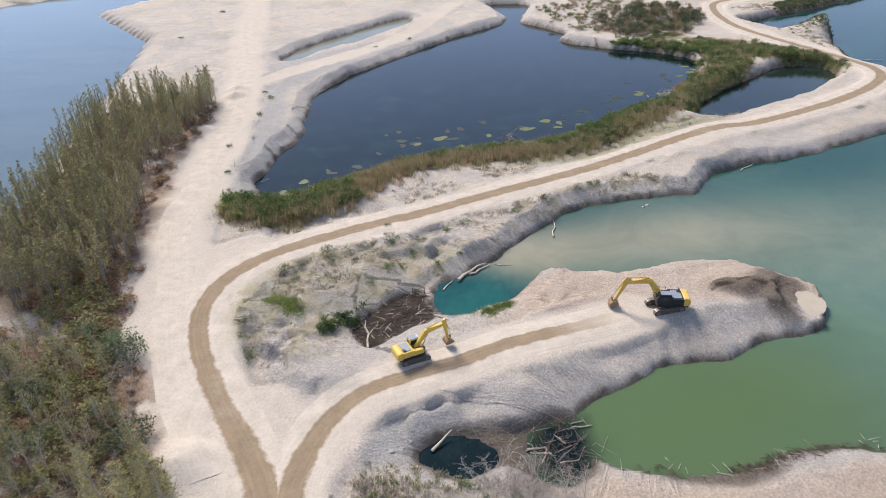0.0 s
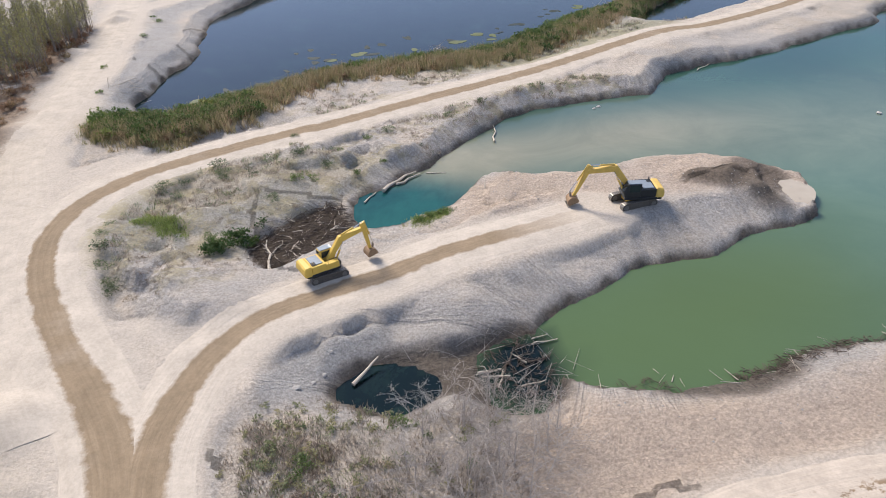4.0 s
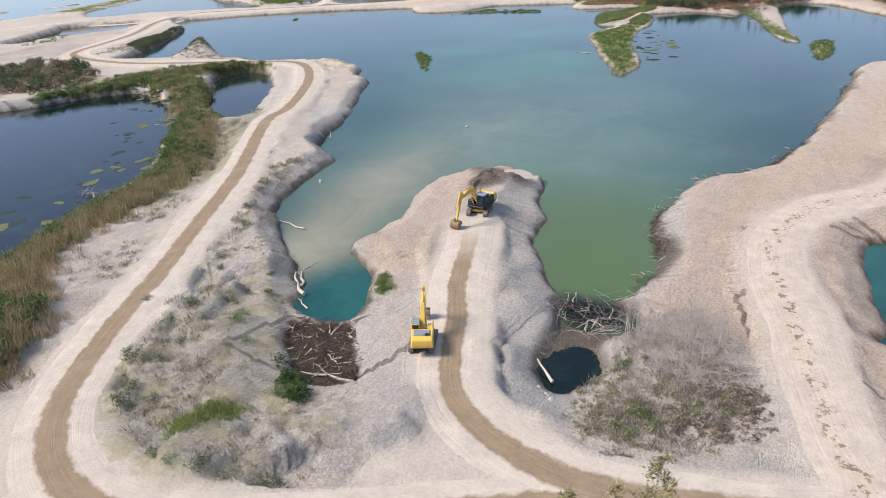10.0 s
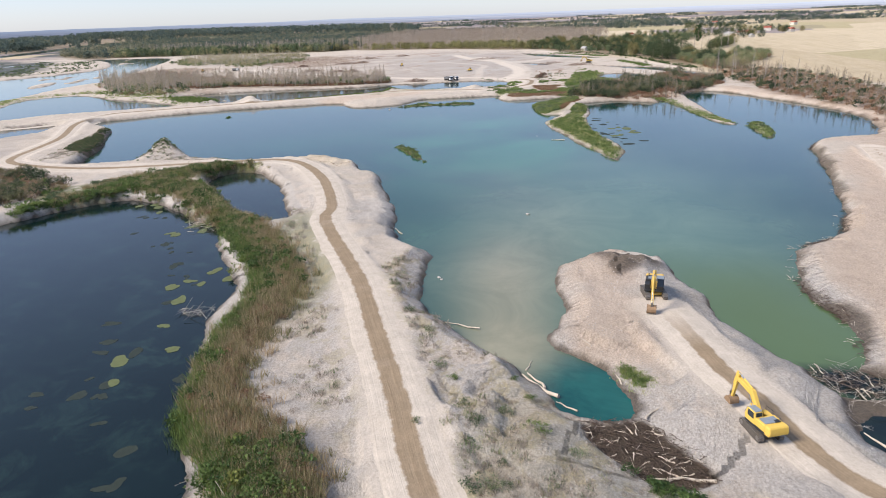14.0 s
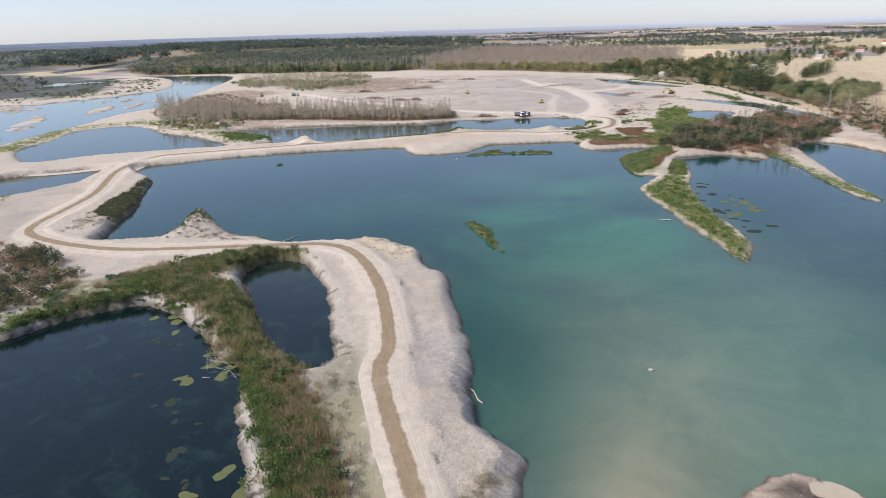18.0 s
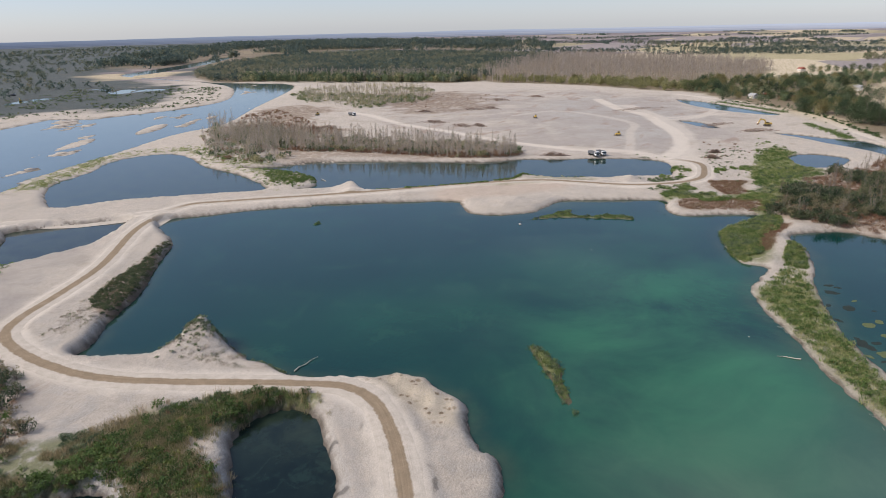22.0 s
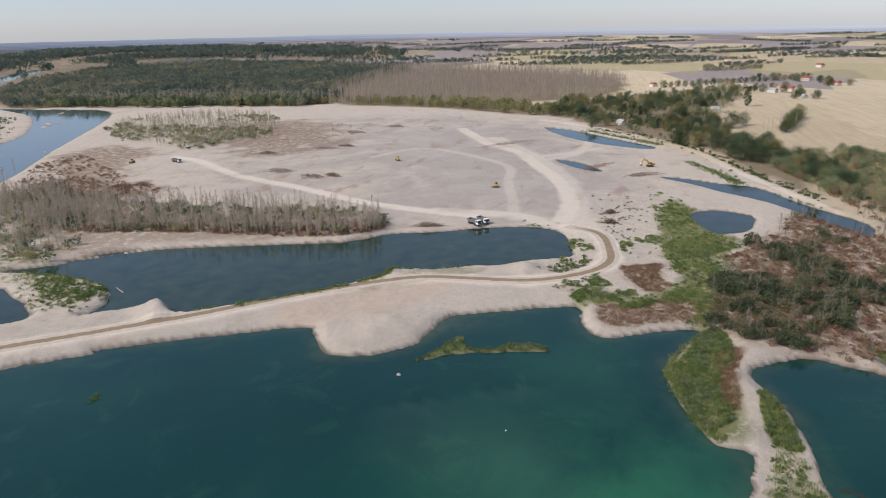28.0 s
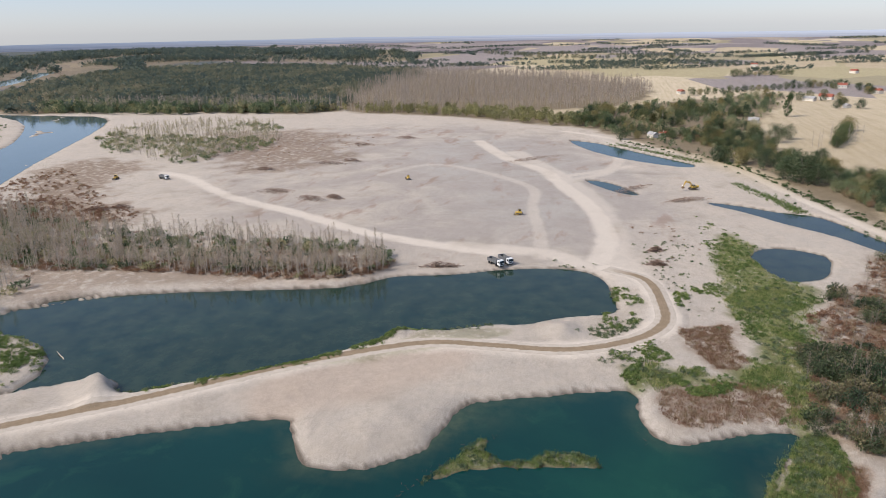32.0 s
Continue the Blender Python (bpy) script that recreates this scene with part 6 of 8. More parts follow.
def excavator(name, label, m, swing, k, paint, house_paint, arm, bucket_turn):
    """k: size against a 22 t machine. arm: foot, knee, elbow, wrist in metres ahead and up. The upper half is swung on its tracks."""
    ob = root(name, label, "excavator", m)
    crawler(ob, 4.3 * k, 2.4 * k, 0.6 * k, 0.95 * k, paint)
    up = pose(0, 0, 0, 0, 0, swing)
    base = 1.12 * k

    def put(n, bm, mat, parent=ob, lab=""):
        return part(n, turned(bm, up), mat, parent, lab)

    put("platform", box(4.0 * k, 2.6 * k, 0.26 * k, (-0.65 * k, 0, base + 0.13 * k), (0, 0, 0), 0.05), MAT_BLACK)
    put("counterweight", prism([(-2.85 * k, base + 0.12 * k), (-2.95 * k, base + 0.5 * k), (-2.8 * k, base + 1.25 * k), (-2.0 * k, base + 1.3 * k), (-2.0 * k, base + 0.1 * k)], 2.66 * k, (0, 0, 0), 0.14 * k, 0.94), paint, ob, "rounded yellow counterweight")
    hood = put("engine_hood", box(1.75 * k, 2.5 * k, 0.92 * k, (-1.15 * k, 0, base + 0.72 * k), (0, 0, 0), 0.08), house_paint)
    put("hood_cover", box(1.2 * k, 1.9 * k, 0.1 * k, (-1.2 * k, 0.05, base + 1.22 * k), (0, 0, 0), 0.03), MAT_ROOFTOP, hood, "grey non-slip engine cover")
    put("hood_vent", box(0.5 * k, 0.6 * k, 0.06 * k, (-1.6 * k, -0.6 * k, base + 1.27 * k), (0, 0, 0), 0.01), MAT_BLACK, hood)
    put("exhaust_pipe", rod((-1.7 * k, -0.85 * k, base + 1.2 * k), (-1.7 * k, -0.85 * k, base + 1.65 * k), 0.07 * k, 10), MAT_STEEL, hood)
    put("side_box", box(1.6 * k, 0.75 * k, 0.75 * k, (0.4 * k, -0.9 * k, base + 0.62 * k), (0, 0, 0), 0.06), house_paint)
    rail = rod((-0.1 * k, -1.2 * k, base + 1.0 * k), (-0.1 * k, -1.2 * k, base + 1.5 * k), 0.025, 6)
    also(rail, rod((1.1 * k, -1.2 * k, base + 1.0 * k), (1.1 * k, -1.2 * k, base + 1.5 * k), 0.025, 6))
    also(rail, rod((-0.1 * k, -1.2 * k, base + 1.5 * k), (1.1 * k, -1.2 * k, base + 1.5 * k), 0.025, 6))
    put("handrail", rail, MAT_BLACK)
    cab = put("cab", prism([(-0.35 * k, base + 0.26 * k), (1.35 * k, base + 0.26 * k), (1.5 * k, base + 0.9 * k), (1.1 * k, base + 1.85 * k), (-0.35 * k, base + 1.85 * k)], 1.0 * k, (0, 0.82 * k, 0), 0.07 * k), house_paint if paint is not house_paint else paint)
    put("cab_roof", box(1.35 * k, 0.9 * k, 0.08 * k, (0.38 * k, 0.82 * k, base + 1.89 * k), (0, 0, 0), 0.03), MAT_ROOFTOP, cab)
    put("side_window", box(1.05 * k, 0.04, 0.75 * k, (0.38 * k, 1.325 * k, base + 1.33 * k), (0, 0, 0), 0), MAT_GLASS, cab)
    put("side_window", box(1.05 * k, 0.04, 0.75 * k, (0.38 * k, 0.315 * k, base + 1.33 * k), (0, 0, 0), 0), MAT_GLASS, cab)
    put("windscreen", box(0.04, 0.85 * k, 0.95 * k, (1.32 * k, 0.82 * k, base + 1.38 * k), (0, -22.5, 0), 0), MAT_GLASS, cab)
    put("rear_window", box(0.04, 0.75 * k, 0.5 * k, (-0.36 * k, 0.82 * k, base + 1.5 * k), (0, 0, 0), 0), MAT_GLASS, cab)
    foot, knee, elbow, wrist = arm
    put("boom", link_bar(foot, elbow, 0.48 * k, 0.55 * k, 0.42 * k, knee), paint)
    d = (Vector(elbow) - Vector(wrist)).normalized()
    heel = Vector(elbow) + d * 0.75 * k
    put("stick", link_bar((heel.x, heel.y), wrist, 0.36 * k, 0.6 * k, 0.3 * k), paint)
    for y in (-0.33 * k, 0.33 * k):
        p, q = Vector((foot[0] + 0.75 * k, y, foot[1] - 0.25 * k)), Vector((knee[0] + 0.15 * k, y, knee[1] - 0.25 * k))
        cyl = put("boom_cylinder", rod(p, p.lerp(q, 0.6), 0.1 * k, 10), paint)
        put("piston_rod", rod(p.lerp(q, 0.55), q, 0.055 * k, 8), MAT_CHROME, cyl)
    p, q = Vector((knee[0] + 0.1 * k, 0, knee[1] + 0.42 * k)), Vector((heel.x, 0, heel.y))
    cyl = put("stick_cylinder", rod(p, p.lerp(q, 0.6), 0.1 * k, 10), paint)
    put("piston_rod", rod(p.lerp(q, 0.55), q, 0.055 * k, 8), MAT_CHROME, cyl)
    p, q = Vector((heel.x + 0.25 * k, 0, heel.y + 0.1 * k)), Vector((wrist[0] + 0.42 * k, 0, wrist[1] + 0.55 * k))
    cyl = put("bucket_cylinder", rod(p, p.lerp(q, 0.6), 0.09 * k, 10), paint)
    put("piston_rod", rod(p.lerp(q, 0.55), q, 0.05 * k, 8), MAT_CHROME, cyl)
    put("bucket_link", link_bar((q.x, q.z), (wrist[0] + 0.3 * k, wrist[1] - 0.25 * k), 0.3 * k, 0.16 * k, 0.16 * k), MAT_STEEL)
    shell = []
    for j in range(9):
        a = radians(-60 + 27 * j)
        shell.append((0.62 * k * math.cos(a), 0.62 * k * math.sin(a)))
    outer = [(x * 1.0, z * 1.0) for x, z in shell]
    inner = [(x * 0.9, z * 0.9) for x, z in reversed(shell)]
    bm = prism(outer + inner, 1.25 * k, (0, 0, 0), 0)
    for y in (-0.6 * k, 0.6 * k):
        also(bm, prism([(x, z) for x, z in shell], 0.06 * k, (0, y, 0), 0))
    at = Matrix.Translation((wrist[0] + 0.05 * k, 0, wrist[1] - 0.55 * k)) @ pose(0, 0, 0, 0, bucket_turn, 0)
    bucket = put("bucket", turned(bm, at), MAT_BUCKET, ob, "mud-stained digging bucket")
    a = radians(-60)
    for y in np.linspace(-0.54, 0.54, 5):
        tooth = (box(0.26 * k, 0.1 * k, 0.08 * k, (0.66 * k * math.cos(a) + 0.04, y * k, 0.66 * k * math.sin(a)), (0, 20, 0), 0.01))
        put("tooth", turned(tooth, at), MAT_STEEL, bucket)
    return ob


def stand(x, y, turn=0.0, dz=0.0):
    return pose(x, y, float(ground(np.array(x), np.array(y))) + dz, 0, 0, turn)


excavator("excavator", "yellow crawler excavator resting on the spit road", stand(-4.3, 71.3, 21, -0.02), 6, 0.94, MAT_YELLOW, MAT_YELLOW,
          ((0.35, 1.65), (2.0, 3.75), (4.75, 4.1), (5.3, 1.4)), -50)
excavator("excavator", "large ochre and black crawler excavator at the tip of the spit", stand(32.6, 81.5, 192, -0.02), -16, 1.12, MAT_OCHRE, MAT_BLACK,
          ((0.4, 2.0), (2.7, 4.9), (6.0, 4.6), (7.4, 1.4)), -20)
excavator("excavator", "yellow crawler excavator on the far gravel flat", stand(589.5, 124.5, 100, -0.02), 25, 1.15, MAT_YELLOW, MAT_YELLOW,
          ((0.4, 1.9), (2.6, 4.8), (5.9, 5.4), (7.4, 2.6)), -30)
excavator("excavator", "yellow excavator loading at the far river bank", stand(577, 980, 200, -0.02), 30, 1.15, MAT_YELLOW, MAT_YELLOW,
          ((0.4, 1.9), (2.6, 4.8), (5.9, 5.4), (7.4, 2.6)), -30)


def wheel(parent, x, y, r0, wide):
    tyre = part("wheel", rod((x, y - wide / 2, r0), (x, y + wide / 2, r0), r0, 18), MAT_RUBBER, parent)
    side = wide / 2 + 0.02
    part("rim", rod((x, y - side, r0), (x, y + side, r0), r0 * 0.5, 12), MAT_STEEL, tyre)


def tipper(m, label):
    ob = root("tipper_truck", label, "truck", m, "tipper trucks")
    part("chassis", box(8.4, 0.95, 0.3, (-0.3, 0, 0.95), (0, 0, 0), 0.03), MAT_BLACK, ob)
    for x in (3.0, 1.4, -2.0, -3.4):
        for y in (-1.02, 1.02):
            wheel(ob, x, y, 0.53, 0.42)
    cab = part("cab", prism([(2.35, 0.75), (4.15, 0.75), (4.2, 1.6), (4.0, 3.05), (2.35, 3.1)], 2.45, (0, 0, 0), 0.09), MAT_WHITE, ob, "white flat-fronted cab")
    part("windscreen", box(0.05, 2.15, 0.95, (4.12, 0, 2.3), (0, -8, 0), 0), MAT_GLASS, cab)
    for y in (-1.235, 1.235):
        part("side_window", box(1.0, 0.04, 0.75, (3.35, y, 2.35), (0, 0, 0), 0), MAT_GLASS, cab)
        part("mirror", box(0.12, 0.25, 0.5, (4.05, y * 1.13, 2.2), (0, 0, 0), 0.02), MAT_BLACK, cab)
        part("headlight", box(0.06, 0.3, 0.2, (4.2, y * 0.75, 1.05), (0, 0, 0), 0.01), MAT_GLASS, cab)
    part("bumper", box(0.25, 2.4, 0.45, (4.15, 0, 0.62), (0, 0, 0), 0.05), MAT_BLACK, cab)
    part("grille", box(0.05, 1.5, 0.5, (4.2, 0, 1.45), (0, 0, 0), 0.01), MAT_BLACK, cab)
    bm = box(6.1, 2.5, 0.14, (-1.25, 0, 1.35), (0, 0, 0), 0.02)
    for y in (-1.22, 1.22):
        also(bm, box(6.1, 0.09, 1.45, (-1.25, y, 2.05), (0, 0, 0), 0.02))
    also(bm, box(0.09, 2.5, 1.9, (1.78, 0, 2.25), (0, 0, 0), 0.02))
    body = part("tipper_body", bm, MAT_TIPPER, ob, "dark grey steel tipper body")
    part("tailgate", box(0.08, 2.42, 1.35, (-4.3, 0, 2.05), (0, 6, 0), 0.02), MAT_TIPPER, body)
    for x in (-3.6, -2.4, -1.2, 0.0, 1.2):
        for y in (-1.3, 1.3):
            part("rib", box(0.12, 0.1, 1.4, (x, y, 2.05), (0, 0, 0), 0.02), MAT_TIPPER, body)
    part("canopy", box(0.9, 2.4, 0.08, (2.15, 0, 3.22), (0, -4, 0), 0.02), MAT_TIPPER, body)
    return ob


first_truck = tipper(stand(429.5, 217.6, 229, 0.0), "white-cabbed grey tipper truck parked by the long pond")
copy_thing(first_truck, stand(433.2, 213.9, 221, 0.0))
tagged(copy_thing(first_truck, stand(560, 475, 250, 0.0)), "white-cabbed grey tipper truck crossing the gravel floor")
tagged(copy_thing(first_truck, stand(622, 1062, 20, 0.0)), "tipper truck waiting beside the far river bank")


def bulldozer(m, label):
    ob = root("bulldozer", label, "bulldozer", m, "bulldozers")
    crawler(ob, 3.4, 2.0, 0.55, 1.0, MAT_YELLOW)
    part("hull", prism([(-1.6, 0.8), (1.9, 0.8), (1.95, 1.7), (0.4, 1.95), (-1.6, 1.8)], 1.35, (0, 0, 0), 0.06), MAT_YELLOW, ob)
    cab = part("cab", prism([(-1.1, 1.8), (0.45, 1.85), (0.3, 3.05), (-1.0, 3.05)], 1.35, (0, 0, 0), 0.05), MAT_YELLOW, ob)
    for y in (-0.69, 0.69):
        part("side_window", box(1.05, 0.04, 0.75, (-0.33, y, 2.5), (0, 0, 0), 0), MAT_GLASS, cab)
    part("windscreen", box(0.04, 1.1, 0.8, (0.4, 0, 2.5), (0, -7, 0), 0), MAT_GLASS, cab)
    part("cab_roof", box(1.6, 1.5, 0.1, (-0.35, 0, 3.1), (0, 0, 0), 0.04), MAT_BLACK, cab)
    part("exhaust_pipe", rod((1.2, 0.3, 1.8), (1.2, 0.3, 2.7), 0.06, 8), MAT_STEEL, ob)
    part("blade", prism([(2.65, 0.05), (2.8, 0.15), (2.62, 0.65), (2.8, 1.25), (2.7, 1.28), (2.5, 0.65)], 3.2, (0, 0, 0), 0.01), MAT_STEEL, ob, "curved steel dozer blade")
    for y in (-1.2, 1.2):
        part("push_arm", rod((0.2, y, 0.5), (2.6, y, 0.45), 0.1, 8), MAT_YELLOW, ob)
    part("ripper", prism([(-2.4, 0.15), (-2.25, 0.15), (-2.1, 1.2), (-1.5, 1.3), (-1.5, 1.0), (-2.2, 1.0)], 0.9, (0, 0, 0), 0.02), MAT_STEEL, ob)
    return ob


dozer = bulldozer(stand(512, 219.8, 100, 0.0), "yellow bulldozer levelling the gravel flat")
tagged(copy_thing(dozer, stand(588, 306, 30, 0.0)), "yellow bulldozer beside a low spoil heap")


def loader(m, label):
    ob = root("wheel_loader", label, "loader", m)
    part("rear_body", prism([(-3.2, 0.8), (-0.3, 0.7), (-0.3, 1.9), (-2.9, 2.0)], 1.7, (0, 0, 0), 0.08), MAT_YELLOW, ob)
    cab = part("cab", prism([(-1.2, 1.9), (0.1, 1.5), (0.25, 2.2), (0.0, 3.3), (-1.1, 3.3)], 1.5, (0, 0, 0), 0.06), MAT_YELLOW, ob)
    part("windscreen", box(0.04, 1.3, 1.0, (0.16, 0, 2.65), (0, -12, 0), 0), MAT_GLASS, cab)
    for y in (-0.76, 0.76):
        part("side_window", box(1.0, 0.04, 0.9, (-0.5, y, 2.65), (0, 0, 0), 0), MAT_GLASS, cab)
    part("front_frame", box(1.8, 1.1, 0.8, (1.0, 0, 1.1), (0, 0, 0), 0.06), MAT_YELLOW, ob)
    for x in (-1.8, 1.4):
        for y in (-1.05, 1.05):
            wheel(ob, x, y, 0.75, 0.6)
    for y in (-0.5, 0.5):
        part("lift_arm", link_bar((0.9, 1.6), (3.2, 0.8), 0.16, 0.3, 0.25, (2.2, 1.75)), MAT_YELLOW, ob, "", Matrix.Translation((0, y, 0)))
    part("bucket", prism([(2.9, 0.1), (4.1, 0.08), (3.2, 0.2), (3.05, 0.7), (3.3, 1.3), (2.9, 1.0)], 2.7, (0, 0, 0), 0.02), MAT_STEEL, ob)
    return ob


loader(stand(553, 509, 200, 0.0), "yellow wheel loader at the edge of the scrub")

# ---- trees and bushes that stand alone ----
def plant_meshes(tree, bark, mat, tint):
    out = []
    for (v, f), m in zip(tree, (bark, mat)):
        me = bpy.data.meshes.new("plant")
        me.from_pydata(v.tolist(), [], f.tolist())
        me.attributes.new("tint", "FLOAT", "POINT").data.foreach_set("value", np.full(len(v), tint, np.float32))
        me.materials.append(m)
        out.append(me)
    return out


def plant(name, tree, bark, mat, tint, m, label, category, group, names=("trunk", "crown")):
    wood, crown = plant_meshes(tree, bark, mat, tint)
    ob = root(name, label, category, m, group)
    for n, me in zip(names, (wood, crown)):
        c = new(n, me)
        c.parent = ob
    return ob


def planted(x, y, k, turn, sink=0.05):
    return stand(x, y, turn, -sink) @ Matrix.Diagonal((k, k, k, 1))


def spread_plants(firsts, places, low, high, seed):
    rng = random.Random(seed)
    for x, y in places:
        ob = copy_thing(firsts[rng.randrange(len(firsts))], pose(0, 0, 0))
        ob.matrix_basis = planted(float(x), float(y), rng.uniform(low, high), rng.uniform(0, 360))


def kinds(name, trees, bark, mat, tints, label, category, group, names=("trunk", "crown")):
    """One plant of each kind, off in the woods, to copy from."""
    out = []
    for k, (tree, tint) in enumerate(zip(trees, tints)):
        out.append(plant(name, tree, bark, mat, tint, planted(870 + 14 * k, 120 + 9 * k, 1.0, 40 * k), label, category, group, names))
    return out


TREES = [leafy_tree(R, 9.5, 7.0, 15, 135, 0.36, 0.12) for _ in range(5)]
green_trees = kinds("tree", TREES, MAT_BARK, MAT_TREELEAF, (0.05, 0.3, 0.5, 0.65, 0.9), "broadleaved tree in dark and yellowing green beside the canal road", "tree", "trees along the canal")
olive_trees = kinds("tree", TREES[:3], MAT_BARK, MAT_SAGE, (0.4, 0.7, 0.95), "olive-brown autumn tree beside the canal road", "tree", "trees along the canal")
village = sample(WOOD_VILLAGE, 190, 101, 3, 10, True, 46)
spread_plants(green_trees, village[:115], 0.6, 1.45, 1)
spread_plants(olive_trees, village[115:], 0.5, 1.25, 2)
spread_plants(green_trees, [(1150 + 24 * math.cos(k * 2.4), -72 + 30 * math.sin(k * 2.4)) for k in range(7)] + [(1052 + 16 * math.cos(k * 2.1), -84 + 14 * math.sin(k * 2.1)) for k in range(4)] + [(1310 + 30 * math.cos(k * 1.9), -160 + 26 * math.sin(k * 1.9)) for k in range(7)] + [(1240 + 20 * math.cos(k * 2.2), -172 + 18 * math.sin(k * 2.2)) for k in range(5)], 0.7, 1.2, 9)
strew("village_scrub", [t[1] for t in FAR_TREES], sample(WOOD_VILLAGE, 520, 1101, 3, 10), (0.2, 0.55), MAT_SAGE, "yellowing and olive scrub under the village trees", "scrub", 1102)
ROADSIDE = [(530, 30), (560, 36), (657, 50), (717, 78), (777, 116), (835, 174), (905, 236), (920, 215), (850, 150), (790, 90), (730, 50), (660, 20), (560, 5)]
HEDGE_TREES = [leafy_tree(R, 8.0, 6.4, 12, 72, 0.42, 0.06) for _ in range(5)]
strew_trees("roadside_wood", HEDGE_TREES, sample(ROADSIDE, 230, 2101, 3, 4), (0.45, 1.15), MAT_BARK, MAT_TREELEAF, "dense dark and yellowing trees behind the canal road", "woods", 2102)
strew("roadside_scrub", [t[1] for t in HEDGE_TREES], sample(ROADSIDE, 150, 2103, 3, 4), (0.25, 0.55), MAT_RUST, "brown scrub beneath the roadside trees", "scrub", 2104, 0.6)
WOOD_R2 = [(675, 68), (698, 48), (640, 32), (651, -7), (643, -40), (519, 0), (500, 22), (543, 34), (613, 49)]
spread_plants(olive_trees, sample(WOOD_R2, 70, 102, 3, 3), 0.5, 1.0, 3)
strew("canal_wood", [t[1] for t in MID_TREES], sample(WOOD_R2, 170, 1103, 3, 4), (0.3, 0.7), MAT_SAGE, "olive and brown scrub wood behind the canal road", "woods", 1104, 0.6)
strew("canal_brown", [t[1] for t in MID_TREES], sample(WOOD_R2, 110, 1105, 3, 4), (0.25, 0.55), MAT_RUST, "red-brown scrub behind the canal road", "scrub", 1106, 0.6)
for x, y, k in ((622, 57.9, 2.0), (614, 50, 1.7), (630, 66, 1.5), (782, 43, 1.6), (770, 60, 1.5), (800, 30, 1.3), (690, 30, 1.1), (780, 168, 1.2)):
    ob = copy_thing(green_trees[1], pose(0, 0, 0))
    ob.matrix_basis = planted(x, y, k, x * 7)
tall = plant("poplar_tree", leafy_tree(R, 24, 6, 16, 60, 0.9, 0.05), MAT_BARK, MAT_LEAF, 0.1, planted(961, -2, 1.0, 0), "tall slim dark green poplar standing alone in the fields", "tree", "")
row = [(760 + 9 * k, 2 - 3.2 * k) for k in range(12)] + [(1190 + 8 * k, 75 - 11 * k) for k in range(22)] + [(1560 + 5 * k, -30 - 10 * k) for k in range(12)]
spread_plants(green_trees, row, 0.8, 1.5, 4)
white_trees = kinds("tree", POPLARS[:3], MAT_GREYBARK, MAT_POPLAR, (0.2, 0.4, 0.6), "bare pale-barked poplar at the edge of the fields", "tree", "bare poplars")
spread_plants(white_trees, [(770, 10), (778, 2), (765, 18), (790, -20), (800, -28), (782, -12), (740, 20), (430, 20), (415, 10), (400, 5), (445, 28), (380, 0), (365, -6), (455, 15)], 0.9, 1.3, 5)

# woods behind the east shore, seen over the lake
strew_trees("east_wood", BELT_TREES, sample(EAST_WOOD, 520, 103, 2, 8), (0.4, 0.85), MAT_MIDBARK, MAT_BRUSH, "bare grey-brown young wood on the east shore", "woods", 104, 0.45)
strew("east_wood_floor", [t[1] for t in BUSHES], sample(EAST_WOOD, 650, 105, 1, 6), (0.8, 1.8), MAT_RUST, "brown undergrowth of the east wood", "undergrowth", 106, 0.6)
strew("east_bushes", [t[1] for t in BUSHES], sample(EAST_WOOD, 240, 107, 1, 6), (1.0, 2.6), MAT_THICKET, "green bushes in the east wood", "bushes", 108, 0.3)
NORTH_SCRUB = [(50, 310), (40, 285), (56, 256), (68, 246), (80, 240), (100, 270), (108, 292), (96, 305), (70, 318)]
strew("north_scrub", [t[1] for t in BUSHES], sample(NORTH_SCRUB, 260, 109, 0.5, 5), (0.6, 1.4), MAT_BRUSH, "brown scrub between the ponds", "scrub", 110, 0.45)
strew("north_green", [t[1] for t in BUSHES], np.vstack([sample(NORTH_SCRUB, 90, 111, 0.3, 5), along([(62, 240), (80, 230), (97, 229)], 150, 2.0, 112, -0.2)]), (0.6, 1.4), MAT_GRASS, "green bushes at the head of the dark pond", "bushes", 113, 0.15)
BEND_THICKET = [(106, 300), (103, 272), (93, 257), (84, 248), (72, 246), (58, 262), (80, 300)]
strew_trees("north_brush", [brush(R, 4.0, 4.6, 10, 220, 0.3) for _ in range(4)], sample(BEND_THICKET, 95, 114, 1, 3), (0.6, 1.25), MAT_BARK, MAT_THICKET, "dark green willow thicket beside the road bend", "thicket", 115)
strew("north_brush_floor", [t[1] for t in BUSHES], sample(BEND_THICKET, 150, 116, 0.5, 3), (0.6, 1.3), MAT_RUST, "rust-brown weeds among the willows beside the road bend", "weeds", 117, 0.5)
ROAD_VERGE = [(-42, 72), (-39.2, 65), (-37, 58), (-34, 50), (-40, 48), (-47, 60), (-47, 71)]
strew("verge_brush", [t[1] for t in BUSHES], sample(ROAD_VERGE, 110, 122, 0.3, 1, False), (0.35, 0.8), MAT_DRY, "grey-brown dry brush beside the haul road", "brush", 123, 0.5)
strew("verge_weeds", GRASSES, sample(ROAD_VERGE, 420, 124, 0.3, 1, False), (0.6, 1.2), MAT_RUST, "rust-brown dry weeds beside the haul road", "weeds", 125, 0.5)
strew("bank_greens", [t[1] for t in SMALL_BUSHES], along(BEND_BANK, 260, 2.0, 118, -0.4), (0.7, 1.6), MAT_LEAF, "low green weeds along the edge of the dark pond", "weeds", 119, 0.4)
